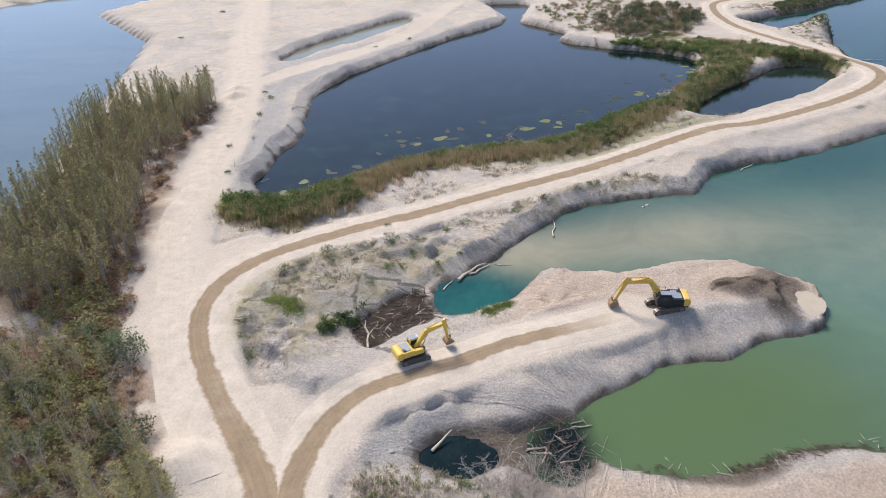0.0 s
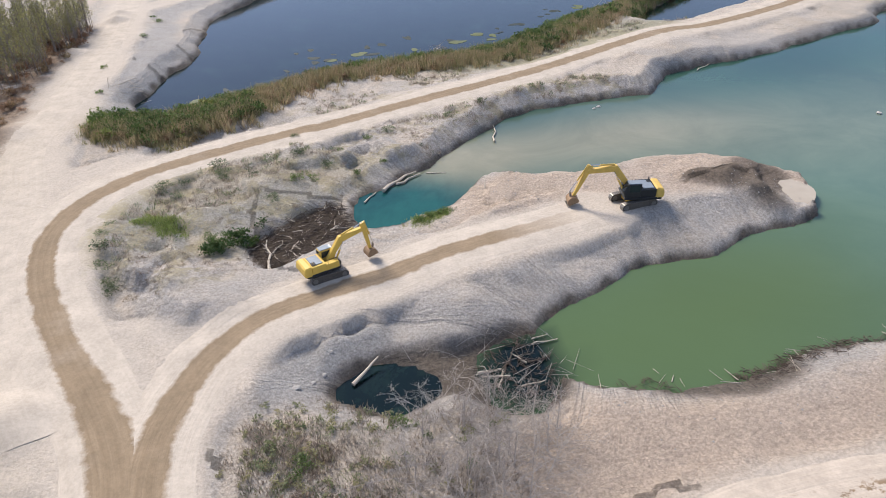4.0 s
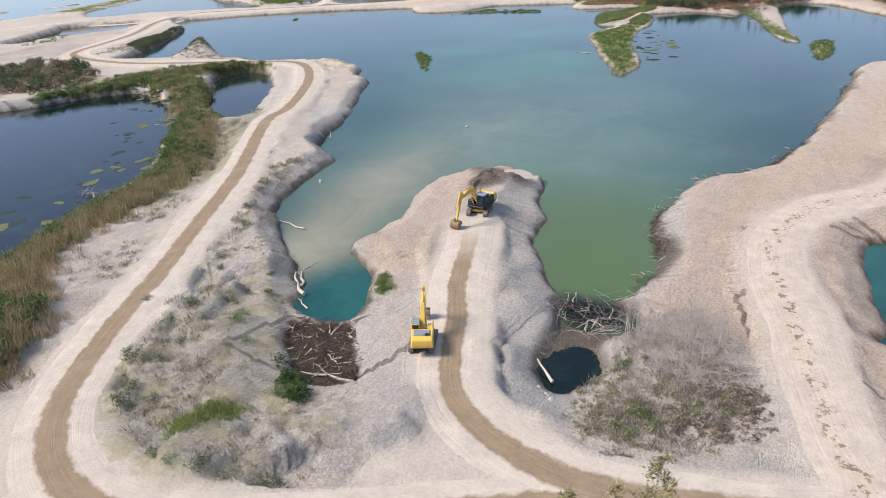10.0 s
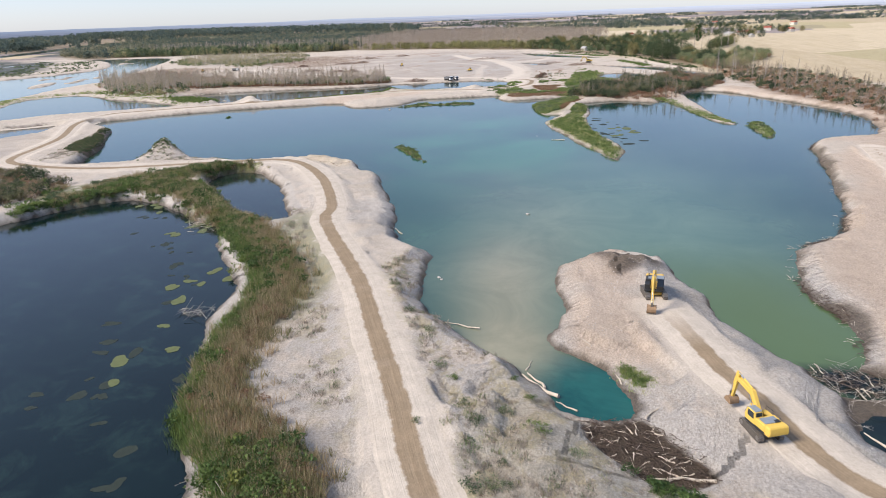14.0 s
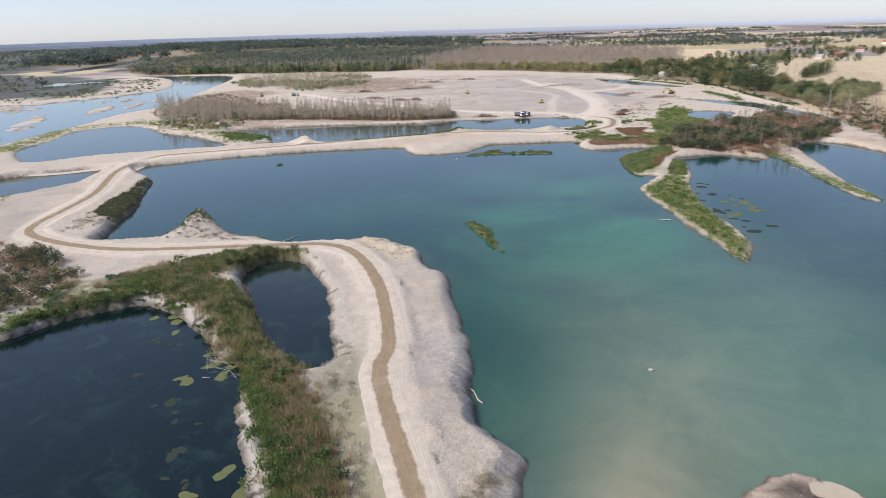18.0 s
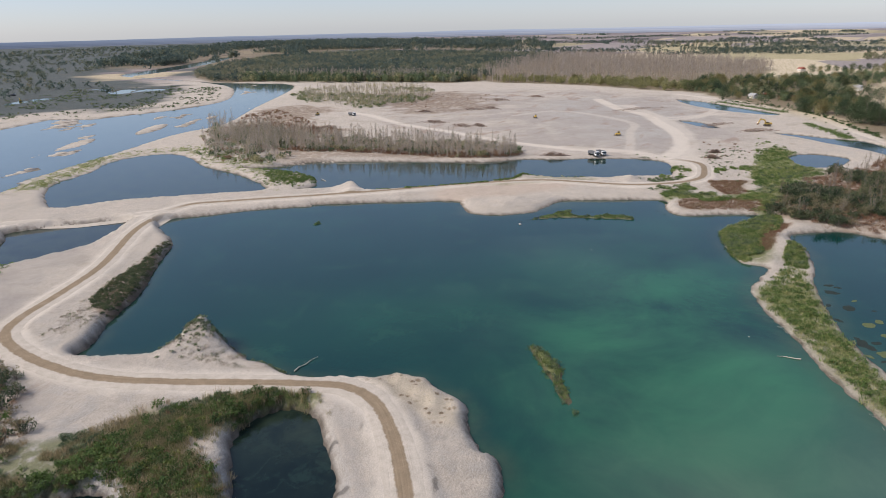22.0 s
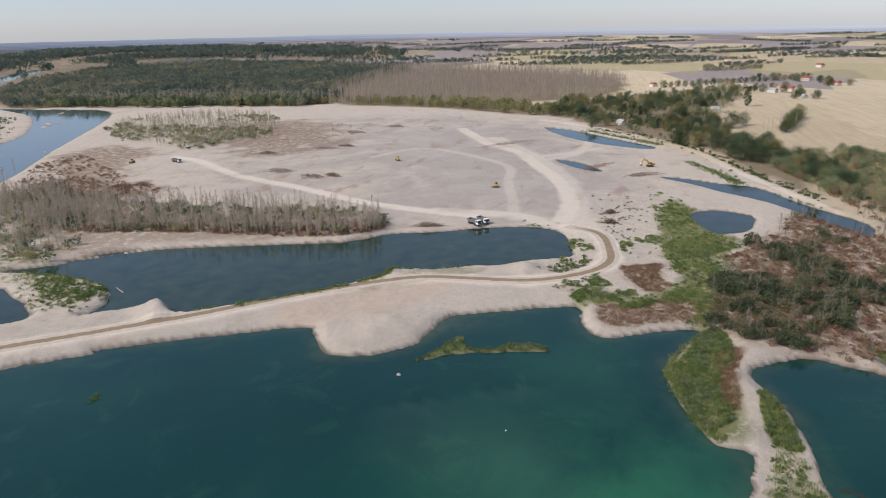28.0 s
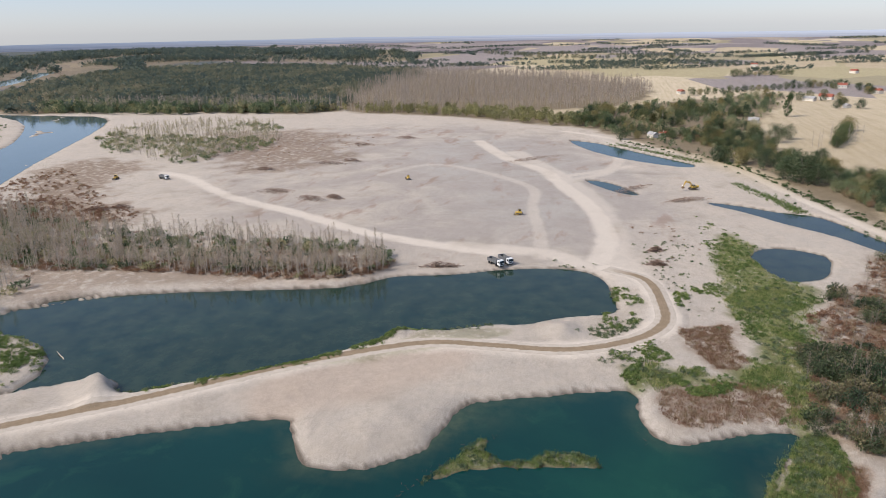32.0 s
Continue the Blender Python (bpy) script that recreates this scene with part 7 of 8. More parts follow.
strew("bend_greens", [t[1] for t in SMALL_BUSHES], sample([(128, 348), (140, 344), (158, 358), (150, 366)], 45, 120, 0.3, 2), (0.8, 1.5), MAT_GRASS, "bright green weeds at the end of the far pond", "weeds", 121, 0.3)
strew("bank_scrub", [t[1] for t in SMALL_BUSHES], sample(BANK_DARK, 1000, 116, 0.1, 1.5), (0.5, 1.4), MAT_THICKET, "dark dull scrub on the steep bank below the road", "scrub", 117, 0.55)
strew("levee_grass", GRASSES, np.vstack([along([(240, 478), (262, 482), (300, 505), (330, 520)], 500, 6, 118, 0.2), along([(340, 515), (370, 480), (350, 440), (330, 400), (322, 375), (305, 350)], 800, 8, 119, 0.2)]), (1.0, 2.2), MAT_GRASS, "green and ochre grass on the river levee", "grass", 120, 0.6)
strew("levee_bushes", [t[1] for t in BUSHES], np.vstack([along([(325, 375), (312, 360), (304, 348), (320, 345)], 420, 5, 121, 0.2), along([(360, 470), (350, 430), (340, 410)], 120, 8, 122, 0.4)]), (0.5, 1.0), MAT_GRASS, "low green bushes at the corner of the long pond", "bushes", 123, 0.2)

strew("tail_spit_grass", GRASSES, along([(316, 72), (300, 66), (262, 56), (232, 45)], 500, 1.6, 128, 0.0), (0.8, 1.8), MAT_GRASS, "green grass on the narrow spit of driftwood", "grass", 129, 0.4)
strew("cone_weeds", [t[1] for t in SMALL_BUSHES], np.vstack([along([(133, 256), (138, 250), (143, 246), (141, 238)], 330, 3.4, 130, 0.1), along([(136, 232), (134, 224), (132, 214)], 90, 1.2, 180, 0.1)]), (0.6, 1.4), MAT_SAGE, "dull weeds on the sand heap", "weeds", 181, 0.4)
strew("floor_tufts", [t[1] for t in SMALL_BUSHES], np.vstack([sample([(440, 150), (480, 130), (520, 150), (470, 175)], 16, 182, 1, 4), sample([(640, 420), (760, 380), (780, 470), (660, 520)], 130, 183, 1, 15)]), (0.8, 1.8), MAT_RUST, "brown weeds scattered over the gravel floor", "weeds", 184, 0.5)

# shrubs on the rough bank
low_shrubs = kinds("shrub", [brush(R, 1.0, 1.8, 10, 330, 0.10) for _ in range(4)], MAT_BARK, MAT_GRASS, (0.1, 0.2, 0.05, 0.3), "small dense green shrub on pale gravel", "shrub", "shrubs on the gravel", ("stem", "foliage"))
grey_shrubs = kinds("shrub", [brush(R, 0.9, 1.9, 10, 300, 0.10) for _ in range(4)], MAT_BARK, MAT_SAGE, (0.25, 0.4, 0.6, 0.5), "small grey-green shrub on pale gravel", "shrub", "shrubs on the gravel", ("stem", "foliage"))
spread_plants(low_shrubs, [(0.7, 107), (2.9, 99.4), (-0.8, 96.7), (-7, 95.9), (-8.7, 94.5), (-15.5, 82.5), (-16.5, 81.8), (-18, 81), (6.6, 83.4), (8, 84.4), (9.5, 85.3), (2.1, 50.4), (-5.7, 46.7), (-47.8, 185.9), (-47.1, 169.7), (-49.3, 148.7), (-45.7, 133.6), (-22, 238.5), (-10.5, 249.5), (-50.2, 191)], 0.7, 1.2, 6)
spread_plants(grey_shrubs, [(-12.7, 102), (-14.9, 97.8), (-19.2, 98.2), (-18.8, 96.7), (-23.5, 95.5), (-26.1, 93.9), (-5.2, 99.2), (-9, 101.9), (-10, 108.7), (-11.6, 90.4), (-28.9, 77), (-27.2, 73.2), (-30.2, 82.5), (-29.5, 79.5), (-27.8, 75), (-29.8, 85), (-4, 105), (4, 110), (14, 114), (20, 119), (30, 125), (-20, 100), (-24, 92), (-96.4, 258.4), (-92.5, 302.9)], 0.7, 1.4, 7)
strew("pit_bushes", [t[1] for t in BUSHES], along([(-13.6, 83.6), (-14.6, 81.6), (-16.2, 79.8), (-18, 78.9)], 22, 0.5, 2124, 0.2), (0.6, 0.95), MAT_LEAF, "dense dark green bushes beside the debris pit", "bushes", 2125, 0.2)
strew("bank_herb_mats", GRASSES, sample(BANK_ROUGH, 1500, 2126, 0.8, 3, True, 4), (0.25, 0.6), MAT_DRY, "thin straw and olive herbs over the rough bank", "grass", 2127, 0.75)
strew("bank_grass", GRASSES, np.vstack([along([(-27, 85.4), (-25.4, 85), (-23.2, 84), (-22.2, 81.9)], 260, 0.8, 124, 0.2), along([(6, 82.6), (10, 86)], 120, 0.7, 125, 0.2), along([(2.5, 86.5), (8, 88), (12, 90.5)], 90, 0.4, 126, 0.0)]), (0.5, 1.0), MAT_GRASS, "patches of green grass on the gravel", "grass", 127, 0.5)

# sage willows and dark bushes close under the first views
big_shrubs = kinds("willow_bush", [brush(R, 4.2, 5.5, 14, 520, 0.26) for _ in range(3)], MAT_GREYBARK, MAT_SAGE, (0.5, 0.15, 0.75), "tall grey-green willow bush beside the haul road", "bush", "willow bushes", ("stem", "foliage"))
spread_plants(big_shrubs, [(-51.1, 77.7), (-47.5, 75.2), (-44.6, 73.7), (-43, 72), (-52.2, 64), (-42.3, 60.8), (-48.4, 56.5), (-37.3, 57), (-56.2, 66.2), (-60, 72)], 0.7, 1.0, 8)

# ---- driftwood ----
def log_bm(length, r0, seed, stubs=2, bend=0.05):
    rng = random.Random(seed)
    bm = bmesh.new()
    pts = [Vector((length * (k / 4 - 0.5), rng.uniform(-bend, bend) * length, r0 * 0.75 + rng.uniform(0, 0.02) * length)) for k in range(5)]
    for k in range(4):
        also(bm, rod(pts[k], pts[k + 1] + (pts[k + 1] - pts[k]) * 0.02, r0 * (1 - 0.16 * k), 7, r0 * (1 - 0.16 * (k + 1))))
    for _ in range(stubs):
        p = pts[rng.randrange(1, 4)]
        also(bm, rod(p, p + Vector((rng.uniform(-0.4, 0.8), rng.uniform(-0.6, 0.6), rng.uniform(0.1, 0.6))) * length * 0.16, r0 * 0.35, 5, r0 * 0.12))
    return bm


def log(x, y, length, r0, turn, mat, label, seed, tilt=0.0, z=None, bend=0.05):
    me = bpy.data.meshes.new("log")
    bm = log_bm(length, r0, seed, 2 if bend > 0.03 else 0, bend)
    bm.to_mesh(me)
    bm.free()
    me.materials.append(mat)
    ob = new("driftwood_log", me)
    ob.matrix_basis = pose(x, y, max(float(ground(np.array(x), np.array(y))), -0.05) if z is None else z, 0, -tilt, turn)
    return tagged(ob, label, "log", "driftwood logs")


log(4.7, 96.6, 7.2, 0.28, 48, MAT_DRIFT, "bleached tree trunk lying in the teal inlet", 1, 0, 0.0)
log(6.2, 97.0, 4.5, 0.2, 40, MAT_DRIFT, "bleached branch beside a trunk in the inlet", 2, 0, 0.0)
log(0.6, 92.6, 3.2, 0.12, 60, MAT_DRIFT, "thin bleached branch at the waterline", 3, 0, 0.0)
log(-11.5, 79.6, 6.5, 0.2, 95, MAT_DRIFT, "bleached log at the edge of the debris pit", 4)
log(-10.5, 81.0, 3.4, 0.13, 70, MAT_DRIFT, "grey log on wet debris", 5)
log(8.0, 86.4, 2.6, 0.12, 20, MAT_DRIFT, "short weathered log on the gravel spit", 6)
log(0.0, 82.4, 3.4, 0.14, -30, MAT_DRIFT, "pale log on the bank of the debris pit", 7)
log(-0.6, 58.4, 3.6, 0.2, 47, MAT_DRIFT, "pale straight trunk leaning into the dark pool", 8, 12, 0.35, 0.01)
log(10.2, 98.6, 2.8, 0.1, -10, MAT_DRIFT, "driftwood stick on the shore", 9)
log(15.9, 90.8, 2.2, 0.14, 80, MAT_DRIFT, "weathered stump standing on the spit", 10, 30)
log(67.5, 137.0, 5.5, 0.11, 40, MAT_DRIFT, "white branch in the shallows below the road", 11, 0, 0.0)
log(20.8, 111.5, 7.5, 0.14, 82, MAT_DRIFT, "driftwood branch along the shoreline", 12, 0, 0.05)
log(188.0, 112.4, 5.0, 0.16, 90, MAT_DRIFT, "bleached trunk floating off the green point", 13, 0, 0.0)
log(139.5, 218.8, 8.5, 0.15, -7, MAT_DRIFT, "curved pale sandbar branch in the lake", 14, 0, 0.0)
log(318, 338, 6.5, 0.2, 60, MAT_DRIFT, "grey trunk reaching into the long pond", 15, 4, 0.1)
rng = random.Random(9)
pit = sample(DEBRIS_PIT, 200, 131, -9, 0, False)
for k, (x, y) in enumerate(pit[:46]):
    log(float(x), float(y), rng.uniform(0.8, 2.6), rng.uniform(0.05, 0.11), rng.uniform(0, 180), MAT_DRIFT if k % 3 else MAT_DARKWOOD, "driftwood stick on dark wet debris", 20 + k % 9, rng.uniform(-4, 6))


def clumped(p, size, least, seed):
    return p[vnoise(p[:, 0] / size, p[:, 1] / size, seed) > least]


for k, (x, y) in enumerate(sample(WOOD_CHANNEL, 16, 2137, -9, 0, False)):
    log(float(x), float(y), rng.uniform(1.4, 3.4), rng.uniform(0.06, 0.11), rng.uniform(0, 180), MAT_DRIFT if k % 2 else MAT_DARKWOOD, "weathered log in the wood-choked channel", 60 + k % 7, rng.uniform(-3, 8), 0.08)


def sticks(name, places, lengths, thick, mat, label, seed, rise=0.15):
    """A litter of thin sticks as one object."""
    rg = np.random.default_rng(seed)
    bits = []
    for x, y in places:
        n, a, e = rg.uniform(*lengths), rg.uniform(0, 6.28), rg.normal() * rise
        z = max(float(ground(np.array(x), np.array(y))), 0.0) + 0.06 + rg.uniform(0, 0.25)
        d = np.array([math.cos(a) * math.cos(e), math.sin(a) * math.cos(e), abs(math.sin(e))]) * n / 2
        c = np.array([x, y, z + abs(d[2])])
        r1 = thick * rg.uniform(0.5, 1.3)
        bits.append(limb(c - d, c + d, r1, r1 * 0.5, 4))
    v, f = joined(bits)
    return tagged(mesh_object(name, v, f, mat, None, False), label, "driftwood", kind="stuff")


sticks("pit_litter", sample(DEBRIS_PIT, 700, 132, -9, 0, False), (0.3, 1.5), 0.04, MAT_DARKWOOD, "dark wet wood litter floating in the pit", 133, 0.1)
sticks("pit_sticks", sample(DEBRIS_PIT, 45, 134, -9, 0, False), (0.4, 1.6), 0.035, MAT_DRIFT, "pale broken sticks on dark litter", 135, 0.1)
POOL_EDGE = [(7, 60), (12, 62.5), (18, 61), (19, 54), (13, 50.5), (8, 52), (8.5, 56)]
sticks("pool_litter", sample(WOOD_CHANNEL, 260, 136, -9, 0, False), (0.3, 1.6), 0.035, MAT_DARKWOOD, "dark rotten wood choking the pool", 137, 0.2)
sticks("pool_branches", sample(POOL_EDGE, 55, 138, -9, 0, False), (1.0, 3.4), 0.022, MAT_GREYBARK, "tangle of grey branches over the pool", 139, 0.35)
sticks("shore_wrack", np.vstack([clumped(along(EAST_SHORE, 4200, 0.9, 140, -0.4), 6.0, 0.50, 3), along([(278, 212), (300, 199), (318, 176), (310, 157)], 120, 1.0, 141, -5), along([(230, 44), (262, 56), (300, 66), (318, 74)], 420, 2.0, 142, -5)]), (0.3, 1.3), 0.035, MAT_DARKWOOD, "dark driftwood wrack along the brown shore", 143, 0.12)
sticks("shore_wrack_pale", np.vstack([along(EAST_SHORE, 110, 1.2, 144, -2), along([(262, 56), (300, 66), (318, 74)], 200, 2.5, 145, -5), along([(230, 121), (206, 113), (166, 96), (153, 90)], 160, 0.8, 146, -5)]), (0.5, 2.0), 0.04, MAT_DRIFT, "bleached driftwood along the shore", 147, 0.12)
sticks("pond_snags", np.vstack([along([(17, 159), (18, 155)], 26, 1.0, 148, -9), along([(-24, 128.5), (-27, 124.5)], 30, 1.2, 149, -9), along([(61, 186), (66, 190), (60, 180)], 40, 1.2, 150, -9), along([(-42, 142), (-44, 128)], 40, 1.5, 151, -9)]), (1.0, 3.6), 0.045, MAT_DRIFT, "pale dead branches hanging into the dark pond", 152, 0.3)

# grey dead brush above the pool
DEAD_CORE = [(12, 52.5), (15.5, 48.5), (12.0, 42.5), (6, 40), (1.5, 41.8), (1.8, 45.5), (5, 49.5), (8, 52)]
MAT_DEAD = leafy("dead_twigs", [(0.36, 0.315, 0.28), (0.42, 0.37, 0.33), (0.29, 0.245, 0.205)])
MAT_DEADWOOD = plain("dead_grey_wood", (0.42, 0.375, 0.335), 0.9, 0, 0.3, 2.0)


def fallen(rng, n):
    """A long arching dead branch with forked side twigs, growing from the origin along x."""
    wood, fine_ = [], []
    rise, bend = rng.uniform(0.15, 1.1), rng.uniform(-0.25, 0.25)
    pts = [np.array([n * u, bend * n * u * u, n * rise * u * (1 - 0.62 * u)]) for u in (0, 0.3, 0.6, 0.85, 1.0)]
    for k in range(4):
        wood.append(limb(pts[k], pts[k + 1], 0.030 - 0.006 * k, 0.024 - 0.006 * k, 4))
    for _ in range(14):
        k = rng.integers(1, 4)
        p = pts[k] + (pts[k + 1] - pts[k]) * rng.random()
        q = p + np.array([rng.uniform(0.1, 0.7), rng.normal() * 0.4, rng.uniform(-0.15, 0.45)]) * n * 0.36
        wood.append(limb(p, q, 0.010, 0.004, 3))
        for _ in range(3):
            a = p + (q - p) * rng.uniform(0.3, 0.95)
            e = a + np.array([rng.uniform(0, 0.5), rng.normal() * 0.3, rng.normal() * 0.25]) * n * 0.2
            w_ = np.cross(e - a, rng.normal(size=3))
            w_ *= 0.011 / (np.linalg.norm(w_) + 1e-9)
            fine_.append((np.array([a - w_, a + w_, e]), np.array([[0, 1, 2]])))
    return joined(wood), joined(fine_)


dead_p = np.vstack([sample(DEAD_CORE, 210, 153, -2, 0.5, False), sample([(2, 60), (9, 60.5), (13, 57), (7, 53), (4, 50), (6, 57)], 16, 2153, -2, 0.3, False)])
strew_trees("dead_brush", [fallen(R, n) for n in (3.2, 3.8, 4.4, 5.0, 5.6, 3.0)], dead_p, (0.6, 1.15), MAT_DEADWOOD, MAT_DEAD, "tangled grey dead willow brush above the pool", "brush", 155, 0.3)
strew_trees("dead_saplings", [bare_tree(R, 4.6, 12, 5, 0, 0.5) for _ in range(4)], sample(DEAD_CORE, 30, 2154, -2, 0.5, False), (0.6, 1.1), MAT_DEADWOOD, MAT_DEAD, "leafless grey saplings standing in the dead brush", "brush", 2155, 0.3)
strew("dead_brush_floor", [t[1] for t in SMALL_BUSHES], np.vstack([sample(DEADWOOD, 60, 156, 0, 0.5), along([(-8, 52), (-8, 47), (-3, 42), (2, 39)], 70, 1.6, 157, 0)]), (0.5, 1.0), MAT_SAGE, "green and straw weeds around the dead brush", "weeds", 158, 0.8)
strew("dead_brush_straw", GRASSES, np.vstack([sample(DEADWOOD, 200, 2156, 0, 0.5, True, 3), along([(-8, 52), (-7, 46), (-3, 42), (4, 40), (10, 45)], 160, 1.6, 2157, 0)]), (0.6, 1.3), MAT_DRY, "dry olive and straw grass under the dead brush", "grass", 2158, 0.7)

strew("ochre_weeds", [t[1] for t in SMALL_BUSHES], along([(-6, 44), (-4, 40), (0, 37), (3, 38)], 130, 1.2, 1158, 0), (0.5, 1.1), MAT_DRY, "ochre dry weeds below the dead brush", "weeds", 1159, 0.9)
strew("bar_scrub", [t[1] for t in BUSHES], sample([(440, 810), (490, 720), (570, 705), (640, 720), (720, 780), (800, 880), (780, 1000), (700, 1060), (560, 1010), (470, 920)], 900, 1160, 4, 20, True, 26), (0.6, 1.8), MAT_SAGE, "low grey-green scrub on the gravel bars of the river", "scrub", 1161, 0.4)

# brush heaps left on the gravel floor
def heap(x, y, rx, ry, turn, label, seed):
    rg = np.random.default_rng(seed)
    bits = []
    for _ in range(260):
        p = rg.normal(size=2) * 0.42
        z = max(0.1, 2.2 * (1 - p @ p)) * rg.random()
        a, n = rg.uniform(0, 6.28), rg.uniform(1.0, 3.0)
        d = np.array([math.cos(a), math.sin(a), rg.normal() * 0.3]) * n / 2
        c = np.array([p[0] * rx, p[1] * ry, z + 0.1])
        bits.append(limb(c - d, c + d, 0.09, 0.04, 3))
    v, f = joined(bits)
    ob = mesh_object("brush_heap", v, f, MAT_HEAP, None, False)
    ob.matrix_basis = stand(x, y, turn)
    return tagged(ob, label, "brush heap", "brush heaps", "stuff")


MAT_HEAP = plain("brown_brushwood", (0.24, 0.165, 0.125), 0.9, 0, 0.4, 1.0)
for k, (x, y, rx, ry, a) in enumerate(((538, 379, 12, 7, 100), (524, 347, 12, 6, 70), (530, 335, 8, 4, 60), (717, 389, 14, 6, 90), (631, 383, 16, 5, 100), (645, 370, 10, 5, 80), (760, 361, 12, 5, 90), (602, 420, 9, 5, 90), (462, 151, 4, 1.5, 120), (443, 151, 4, 1.2, 90), (422, 240, 9, 1.6, 105), (476, 459, 8, 4, 90), (484, 449, 8, 4, 100), (670, 235, 30, 4, -45), (585, 160, 22, 4, -40), (560, 130, 16, 3, -60))):
    heap(x, y, rx, ry, a, "heap of brown uprooted brushwood on the gravel floor", 200 + k)

# floating mats of pond weed
MAT_WEED = plain("pond_weed", (0.10, 0.115, 0.045), 0.7, 0, 0.35, 1.2)
MAT_WEED_DARK = plain("sunken_weed", (0.020, 0.028, 0.020), 0.7, 0, 0.4, 1.0)


def weed_mat(x, y, size, mat, label, seed):
    rg = np.random.default_rng(seed)
    n = 26
    a = np.arange(n) * 2 * np.pi / n
    r1 = size * (0.55 + 0.7 * np.interp(a, np.linspace(0, 2 * np.pi, 9), np.r_[(q := rg.random(8)), q[0]]) - 0.1 * rg.random(n))
    bm = bmesh.new()
    ring_ = [bm.verts.new((r1[k] * math.cos(a[k]), 0.62 * r1[k] * math.sin(a[k]), 0.0)) for k in range(n)]
    face = bm.faces.new(ring_)
    out = bmesh.ops.extrude_face_region(bm, geom=[face])
    bmesh.ops.translate(bm, vec=(0, 0, 0.03), verts=[v for v in out["geom"] if isinstance(v, bmesh.types.BMVert)])
    me = bpy.data.meshes.new("weed_mat")
    bm.to_mesh(me)
    bm.free()
    me.materials.append(mat)
    ob = new("weed_mat", me)
    ob.matrix_basis = pose(x, y, (-0.004 if mat is MAT_WEED else -0.022) + 0.0004 * (seed % 40), 0, 0, float(rg.uniform(0, 180)))
    return tagged(ob, label, "pond weed", "floating weed mats")


for k, (x, y) in enumerate(((67.4, 192.2), (63.2, 189), (65.8, 188), (64.1, 184.6), (60.6, 183.9), (56.8, 188.9), (79.3, 216.2), (81.5, 211.9), (78.3, 209.4), (4.9, 152.6), (-5.7, 154.2), (27.2, 168.7), (30.8, 167), (29.8, 163.9), (33.2, 159.9), (36.6, 165.4), (57.9, 190.6), (22, 163), (-33, 128), (-30, 134), (12, 159), (0, 158), (74, 206))):
    weed_mat(x, y, 1.3 + 1.1 * ((k * 37) % 10) / 10, MAT_WEED, "pale green floating weed mat on dark water", 300 + k)
rg9 = np.random.default_rng(77)
for k, (x, y) in enumerate(sample([(236, 104), (205, 98), (175, 86), (190, 78), (225, 88), (250, 96)], 30, 160, -99, 0, False)):
    weed_mat(float(x), float(y), float(rg9.uniform(0.8, 3.0)), MAT_WEED if k % 3 == 0 else MAT_WEED_DARK, "olive weed mat drifting behind the green point", 400 + k)
for k, (x, y) in enumerate(sample([(-36, 135), (-20, 138), (20, 156), (50, 178), (74, 205), (70, 212), (30, 180), (-20, 160)], 34, 161, -99, 0, False)):
    weed_mat(float(x), float(y), float(rg9.uniform(0.7, 1.8)), MAT_WEED_DARK, "dark half-sunken weed mat in the pond", 500 + k)

# stones, snags and tufts in the lake
MAT_ROCK = plain("grey_stone", (0.40, 0.37, 0.335), 0.9, 0, 0.3, 3.0)


def rock_mesh(seed):
    bm = bmesh.new()
    bmesh.ops.create_icosphere(bm, subdivisions=2, radius=0.5)
    rg = random.Random(seed)
    off = Vector((rg.random() * 9, rg.random() * 9, 3))
    for v in bm.verts:
        v.co *= 0.75 + 0.6 * noise.noise(v.co * 1.7 + off)
        v.co.z *= 0.65
    me = bpy.data.meshes.new("rock")
    bm.to_mesh(me)
    bm.free()
    me.materials.append(MAT_ROCK)
    return me


ROCKS = [rock_mesh(k) for k in range(5)]


def rock(x, y, k, label, z=None):
    ob = new("rock", ROCKS[int(abs(x * 7 + y)) % 5])
    ob.matrix_basis = pose(x, y, (float(ground(np.array(x), np.array(y))) if z is None else z) + 0.1 * k, 0, 0, x * 31 % 360) @ Matrix.Diagonal((k, k, k, 1))
    return tagged(ob, label, "rock", "rocks")


for x, y, k in ((40.8, 119.9, 0.9), (39.8, 119.2, 0.7), (85.3, 109.4, 1.0), (197, 121.6, 0.6), (274.5, 210.7, 1.6), (252.4, 175.9, 0.7)):
    rock(x, y, k, "stone standing clear of the lake water", -0.05)
for x, y, k in ((-6.5, 55.6, 0.8), (-5.2, 56.6, 0.5), (-4.3, 57.7, 0.55), (-3.6, 60.1, 0.4), (41, 70, 0.5)):
    rock(x, y, k, "pale boulder on the gravel bank")
rg10 = np.random.default_rng(88)
tetra = [(np.array([[0.5, 0, 0], [-0.25, 0.45, 0], [-0.3, -0.4, 0.05], [0.02, 0.05, 0.42]]) * rg10.uniform(0.7, 1.2, (4, 3)), np.array([[0, 1, 3], [1, 2, 3], [2, 0, 3]])) for _ in range(5)]
NEAR_BANKS = [(-12, 60), (-4, 66), (10, 71), (24, 76), (40, 74), (56, 82), (50, 94), (30, 94), (16, 93), (4, 84), (-8, 75)]
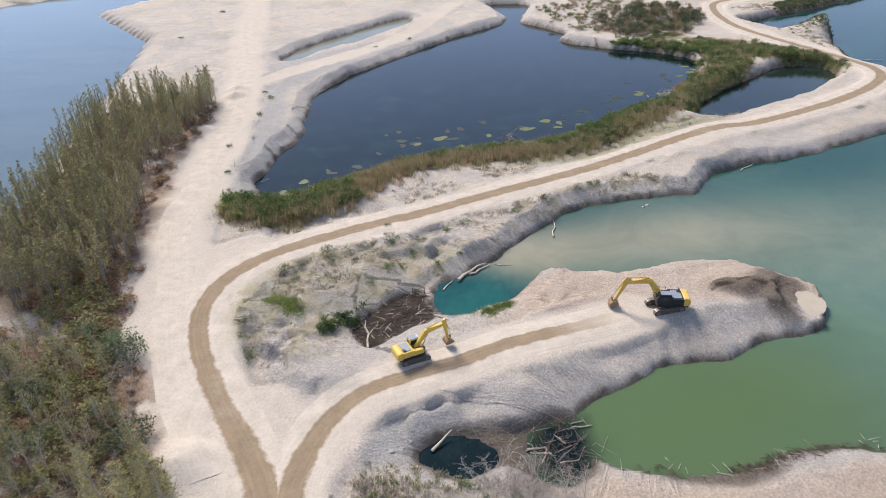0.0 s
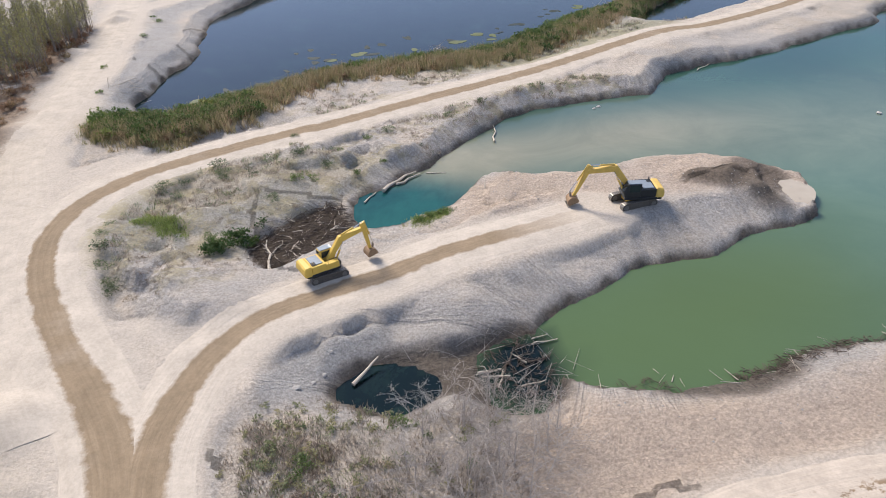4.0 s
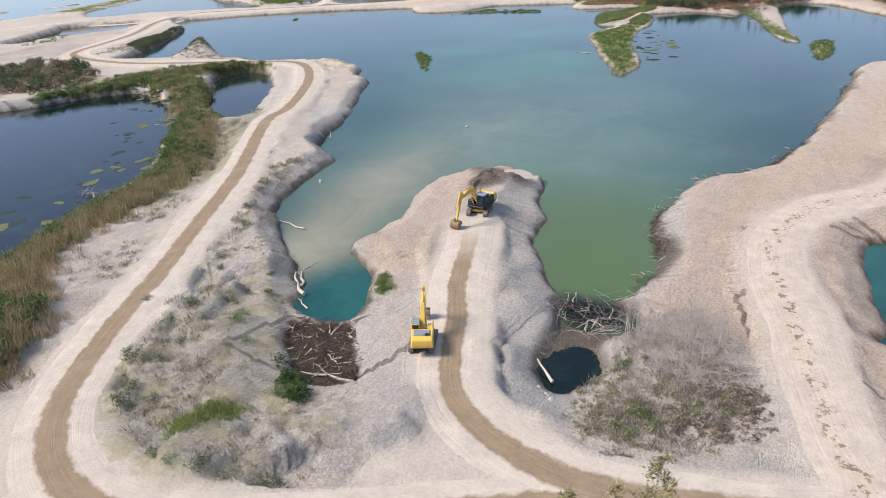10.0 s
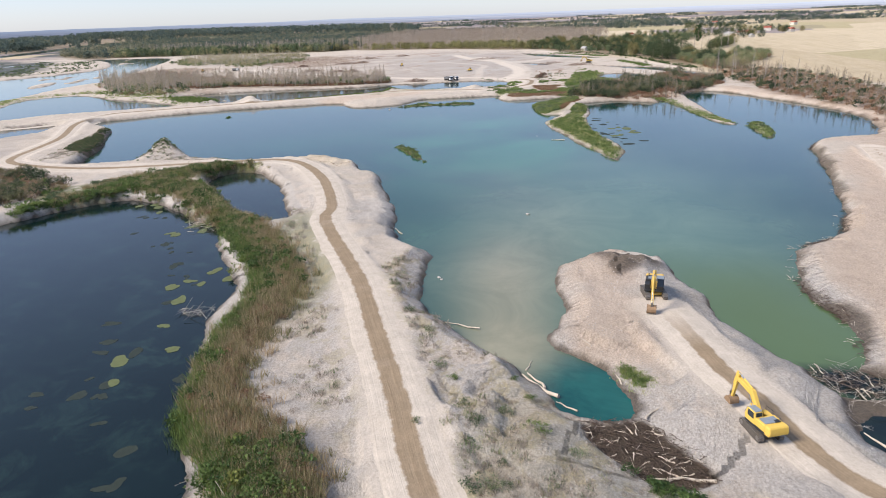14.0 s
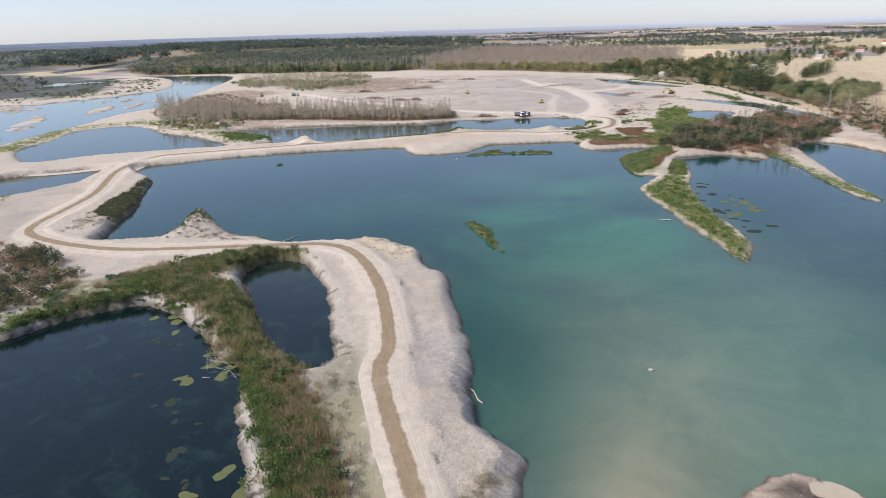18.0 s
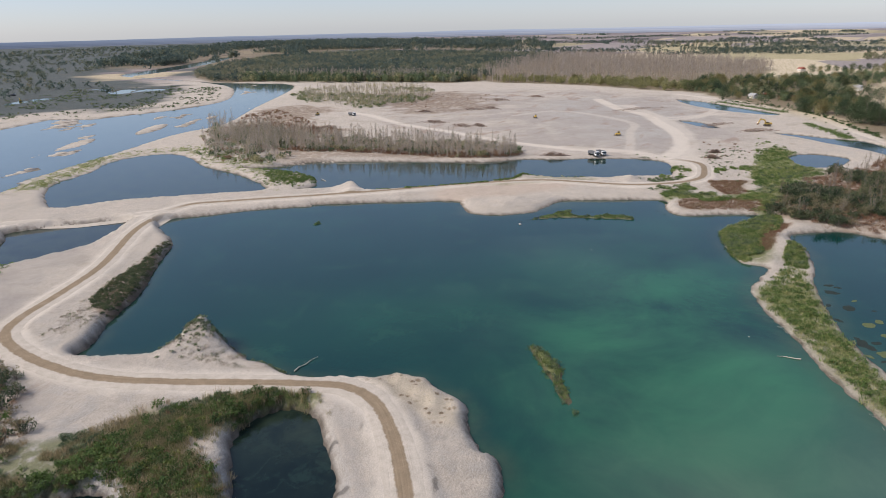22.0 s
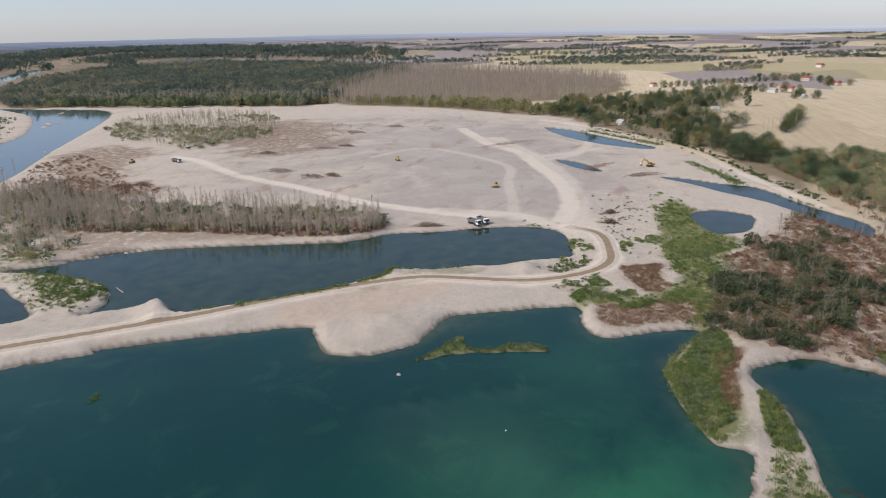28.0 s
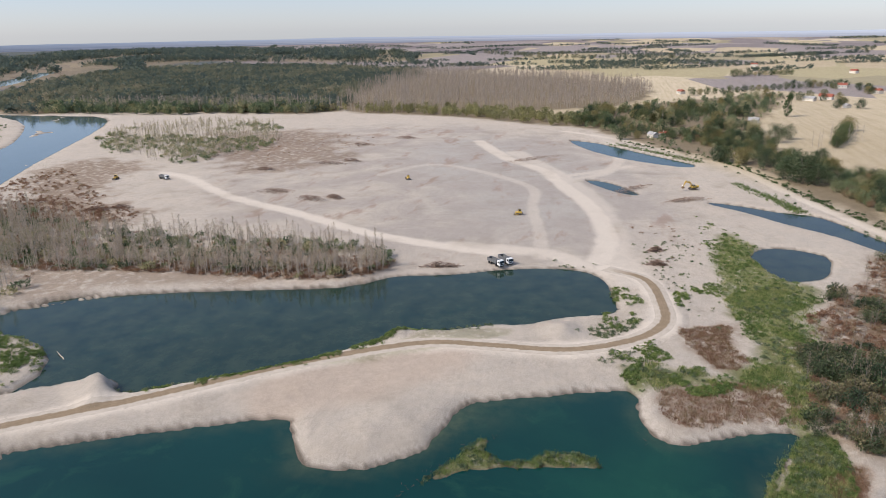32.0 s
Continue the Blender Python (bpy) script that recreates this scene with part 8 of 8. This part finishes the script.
strew("gravel_stones", tetra, np.vstack([sample(NEAR_BANKS, 500, 162, 0.3, 2), sample(BANK_N, 700, 163, 0.3, 2), along(EAST_SHORE, 900, 5, 164, 0.3), along([(60, 134), (90, 147), (122, 163), (140, 185)], 900, 3, 165, 0.2), along([(500, 62), (570, 84), (640, 105), (700, 140), (760, 190)], 900, 3.0, 166, 0.2)]), (0.1, 0.34), MAT_ROCK, "loose grey stones on the gravel banks", "stones", 167)
for k, (x, y) in enumerate(((245, 290.5), (244, 289.5), (246.5, 291))):
    ob = copy_thing(low_shrubs[k], pose(0, 0, 0))
    ob.matrix_basis = pose(x, y, -0.2, 0, 0, 50 * k) @ Matrix.Diagonal((1.5, 1.5, 1.0, 1))
    tagged(ob, "low green tuft standing in the open lake")

# ---- houses beyond the trees ----
MAT_WALL = plain("rendered_wall", (0.66, 0.62, 0.55), 0.9, 0, 0.1)
MAT_TILE = plain("red_roof_tiles", (0.30, 0.10, 0.065), 0.85, 0, 0.25, 2.0)
MAT_SHEET = plain("grey_roof_sheet", (0.36, 0.35, 0.34), 0.7, 0.1, 0.2, 2.0)


def house(x, y, turn, sx, sy, high, roof_mat, label):
    ob = root("house", label, "house", stand(x, y, turn, -0.1), "houses by the fields")
    part("wall", box(sx, sy, high, (0, 0, high / 2), (0, 0, 0), 0.02), MAT_WALL, ob)
    eave = 0.5
    roof = part("roof", prism([(-sy / 2 - eave, high), (sy / 2 + eave, high), (0, high + sy * 0.36)], sx + 2 * eave, (0, 0, 0), 0.04), roof_mat, ob, "", pose(0, 0, 0.01, 0, 0, 90))
    part("chimney", box(0.6, 0.6, 1.6, (sx * 0.2, 0.8, high + sy * 0.36), (0, 0, 0), 0.02), MAT_WALL, roof)
    for side in (-1, 1):
        for k in range(3):
            win = part("window", box(1.1, 0.08, 1.2, ((k - 1) * sx * 0.3, side * (sy / 2 + 0.03), high * 0.55), (0, 0, 0), 0.01), MAT_WHITE, ob)
            part("pane", box(0.9, 0.03, 1.0, ((k - 1) * sx * 0.3, side * (sy / 2 + 0.08), high * 0.55), (0, 0, 0), 0), MAT_GLASS, win)
    part("door", box(0.08, 1.0, 2.0, (sx / 2 + 0.03, 0, 1.1), (0, 0, 0), 0.01), MAT_BARK, ob)
    return ob


house(797, 141, 40, 8, 6, 3.0, MAT_SHEET, "small white weekend house with a grey roof beside the canal")
house(805, 131, 30, 7, 6, 2.8, MAT_TILE, "low house with a red roof under the trees")
house(880, 75, 20, 9, 7, 3.2, MAT_TILE, "red-roofed house half hidden among trees")
house(905, 40, 70, 9, 7, 3.5, MAT_SHEET, "pale house with a grey roof among trees")
house(1150, -86, 60, 16, 10, 4.0, MAT_TILE, "long farmhouse with a red tiled roof")
house(1130, -62, 50, 14, 8, 3.4, MAT_SHEET, "white farm shed with a grey roof")
house(1052, -84, 20, 7, 6, 3.0, MAT_SHEET, "small white hut on a green strip between fields")
house(1322, -150, 80, 12, 9, 5.0, MAT_TILE, "white farmhouse with a red roof")
house(1236, -172, 30, 11, 8, 4.5, MAT_TILE, "white house at the edge of the fields")
house(1215, 88, 30, 10, 8, 4.0, MAT_TILE, "house behind the poplar plantation")
house(1660, -260, 30, 14, 9, 5.0, MAT_TILE, "distant farmhouse among fields")
house(1900, -120, 70, 14, 9, 5.0, MAT_TILE, "distant farmhouse among fields")
hut = house(953, 555, 0, 5, 4, 3.0, MAT_WHITE, "small white cabin at the edge of the woods")
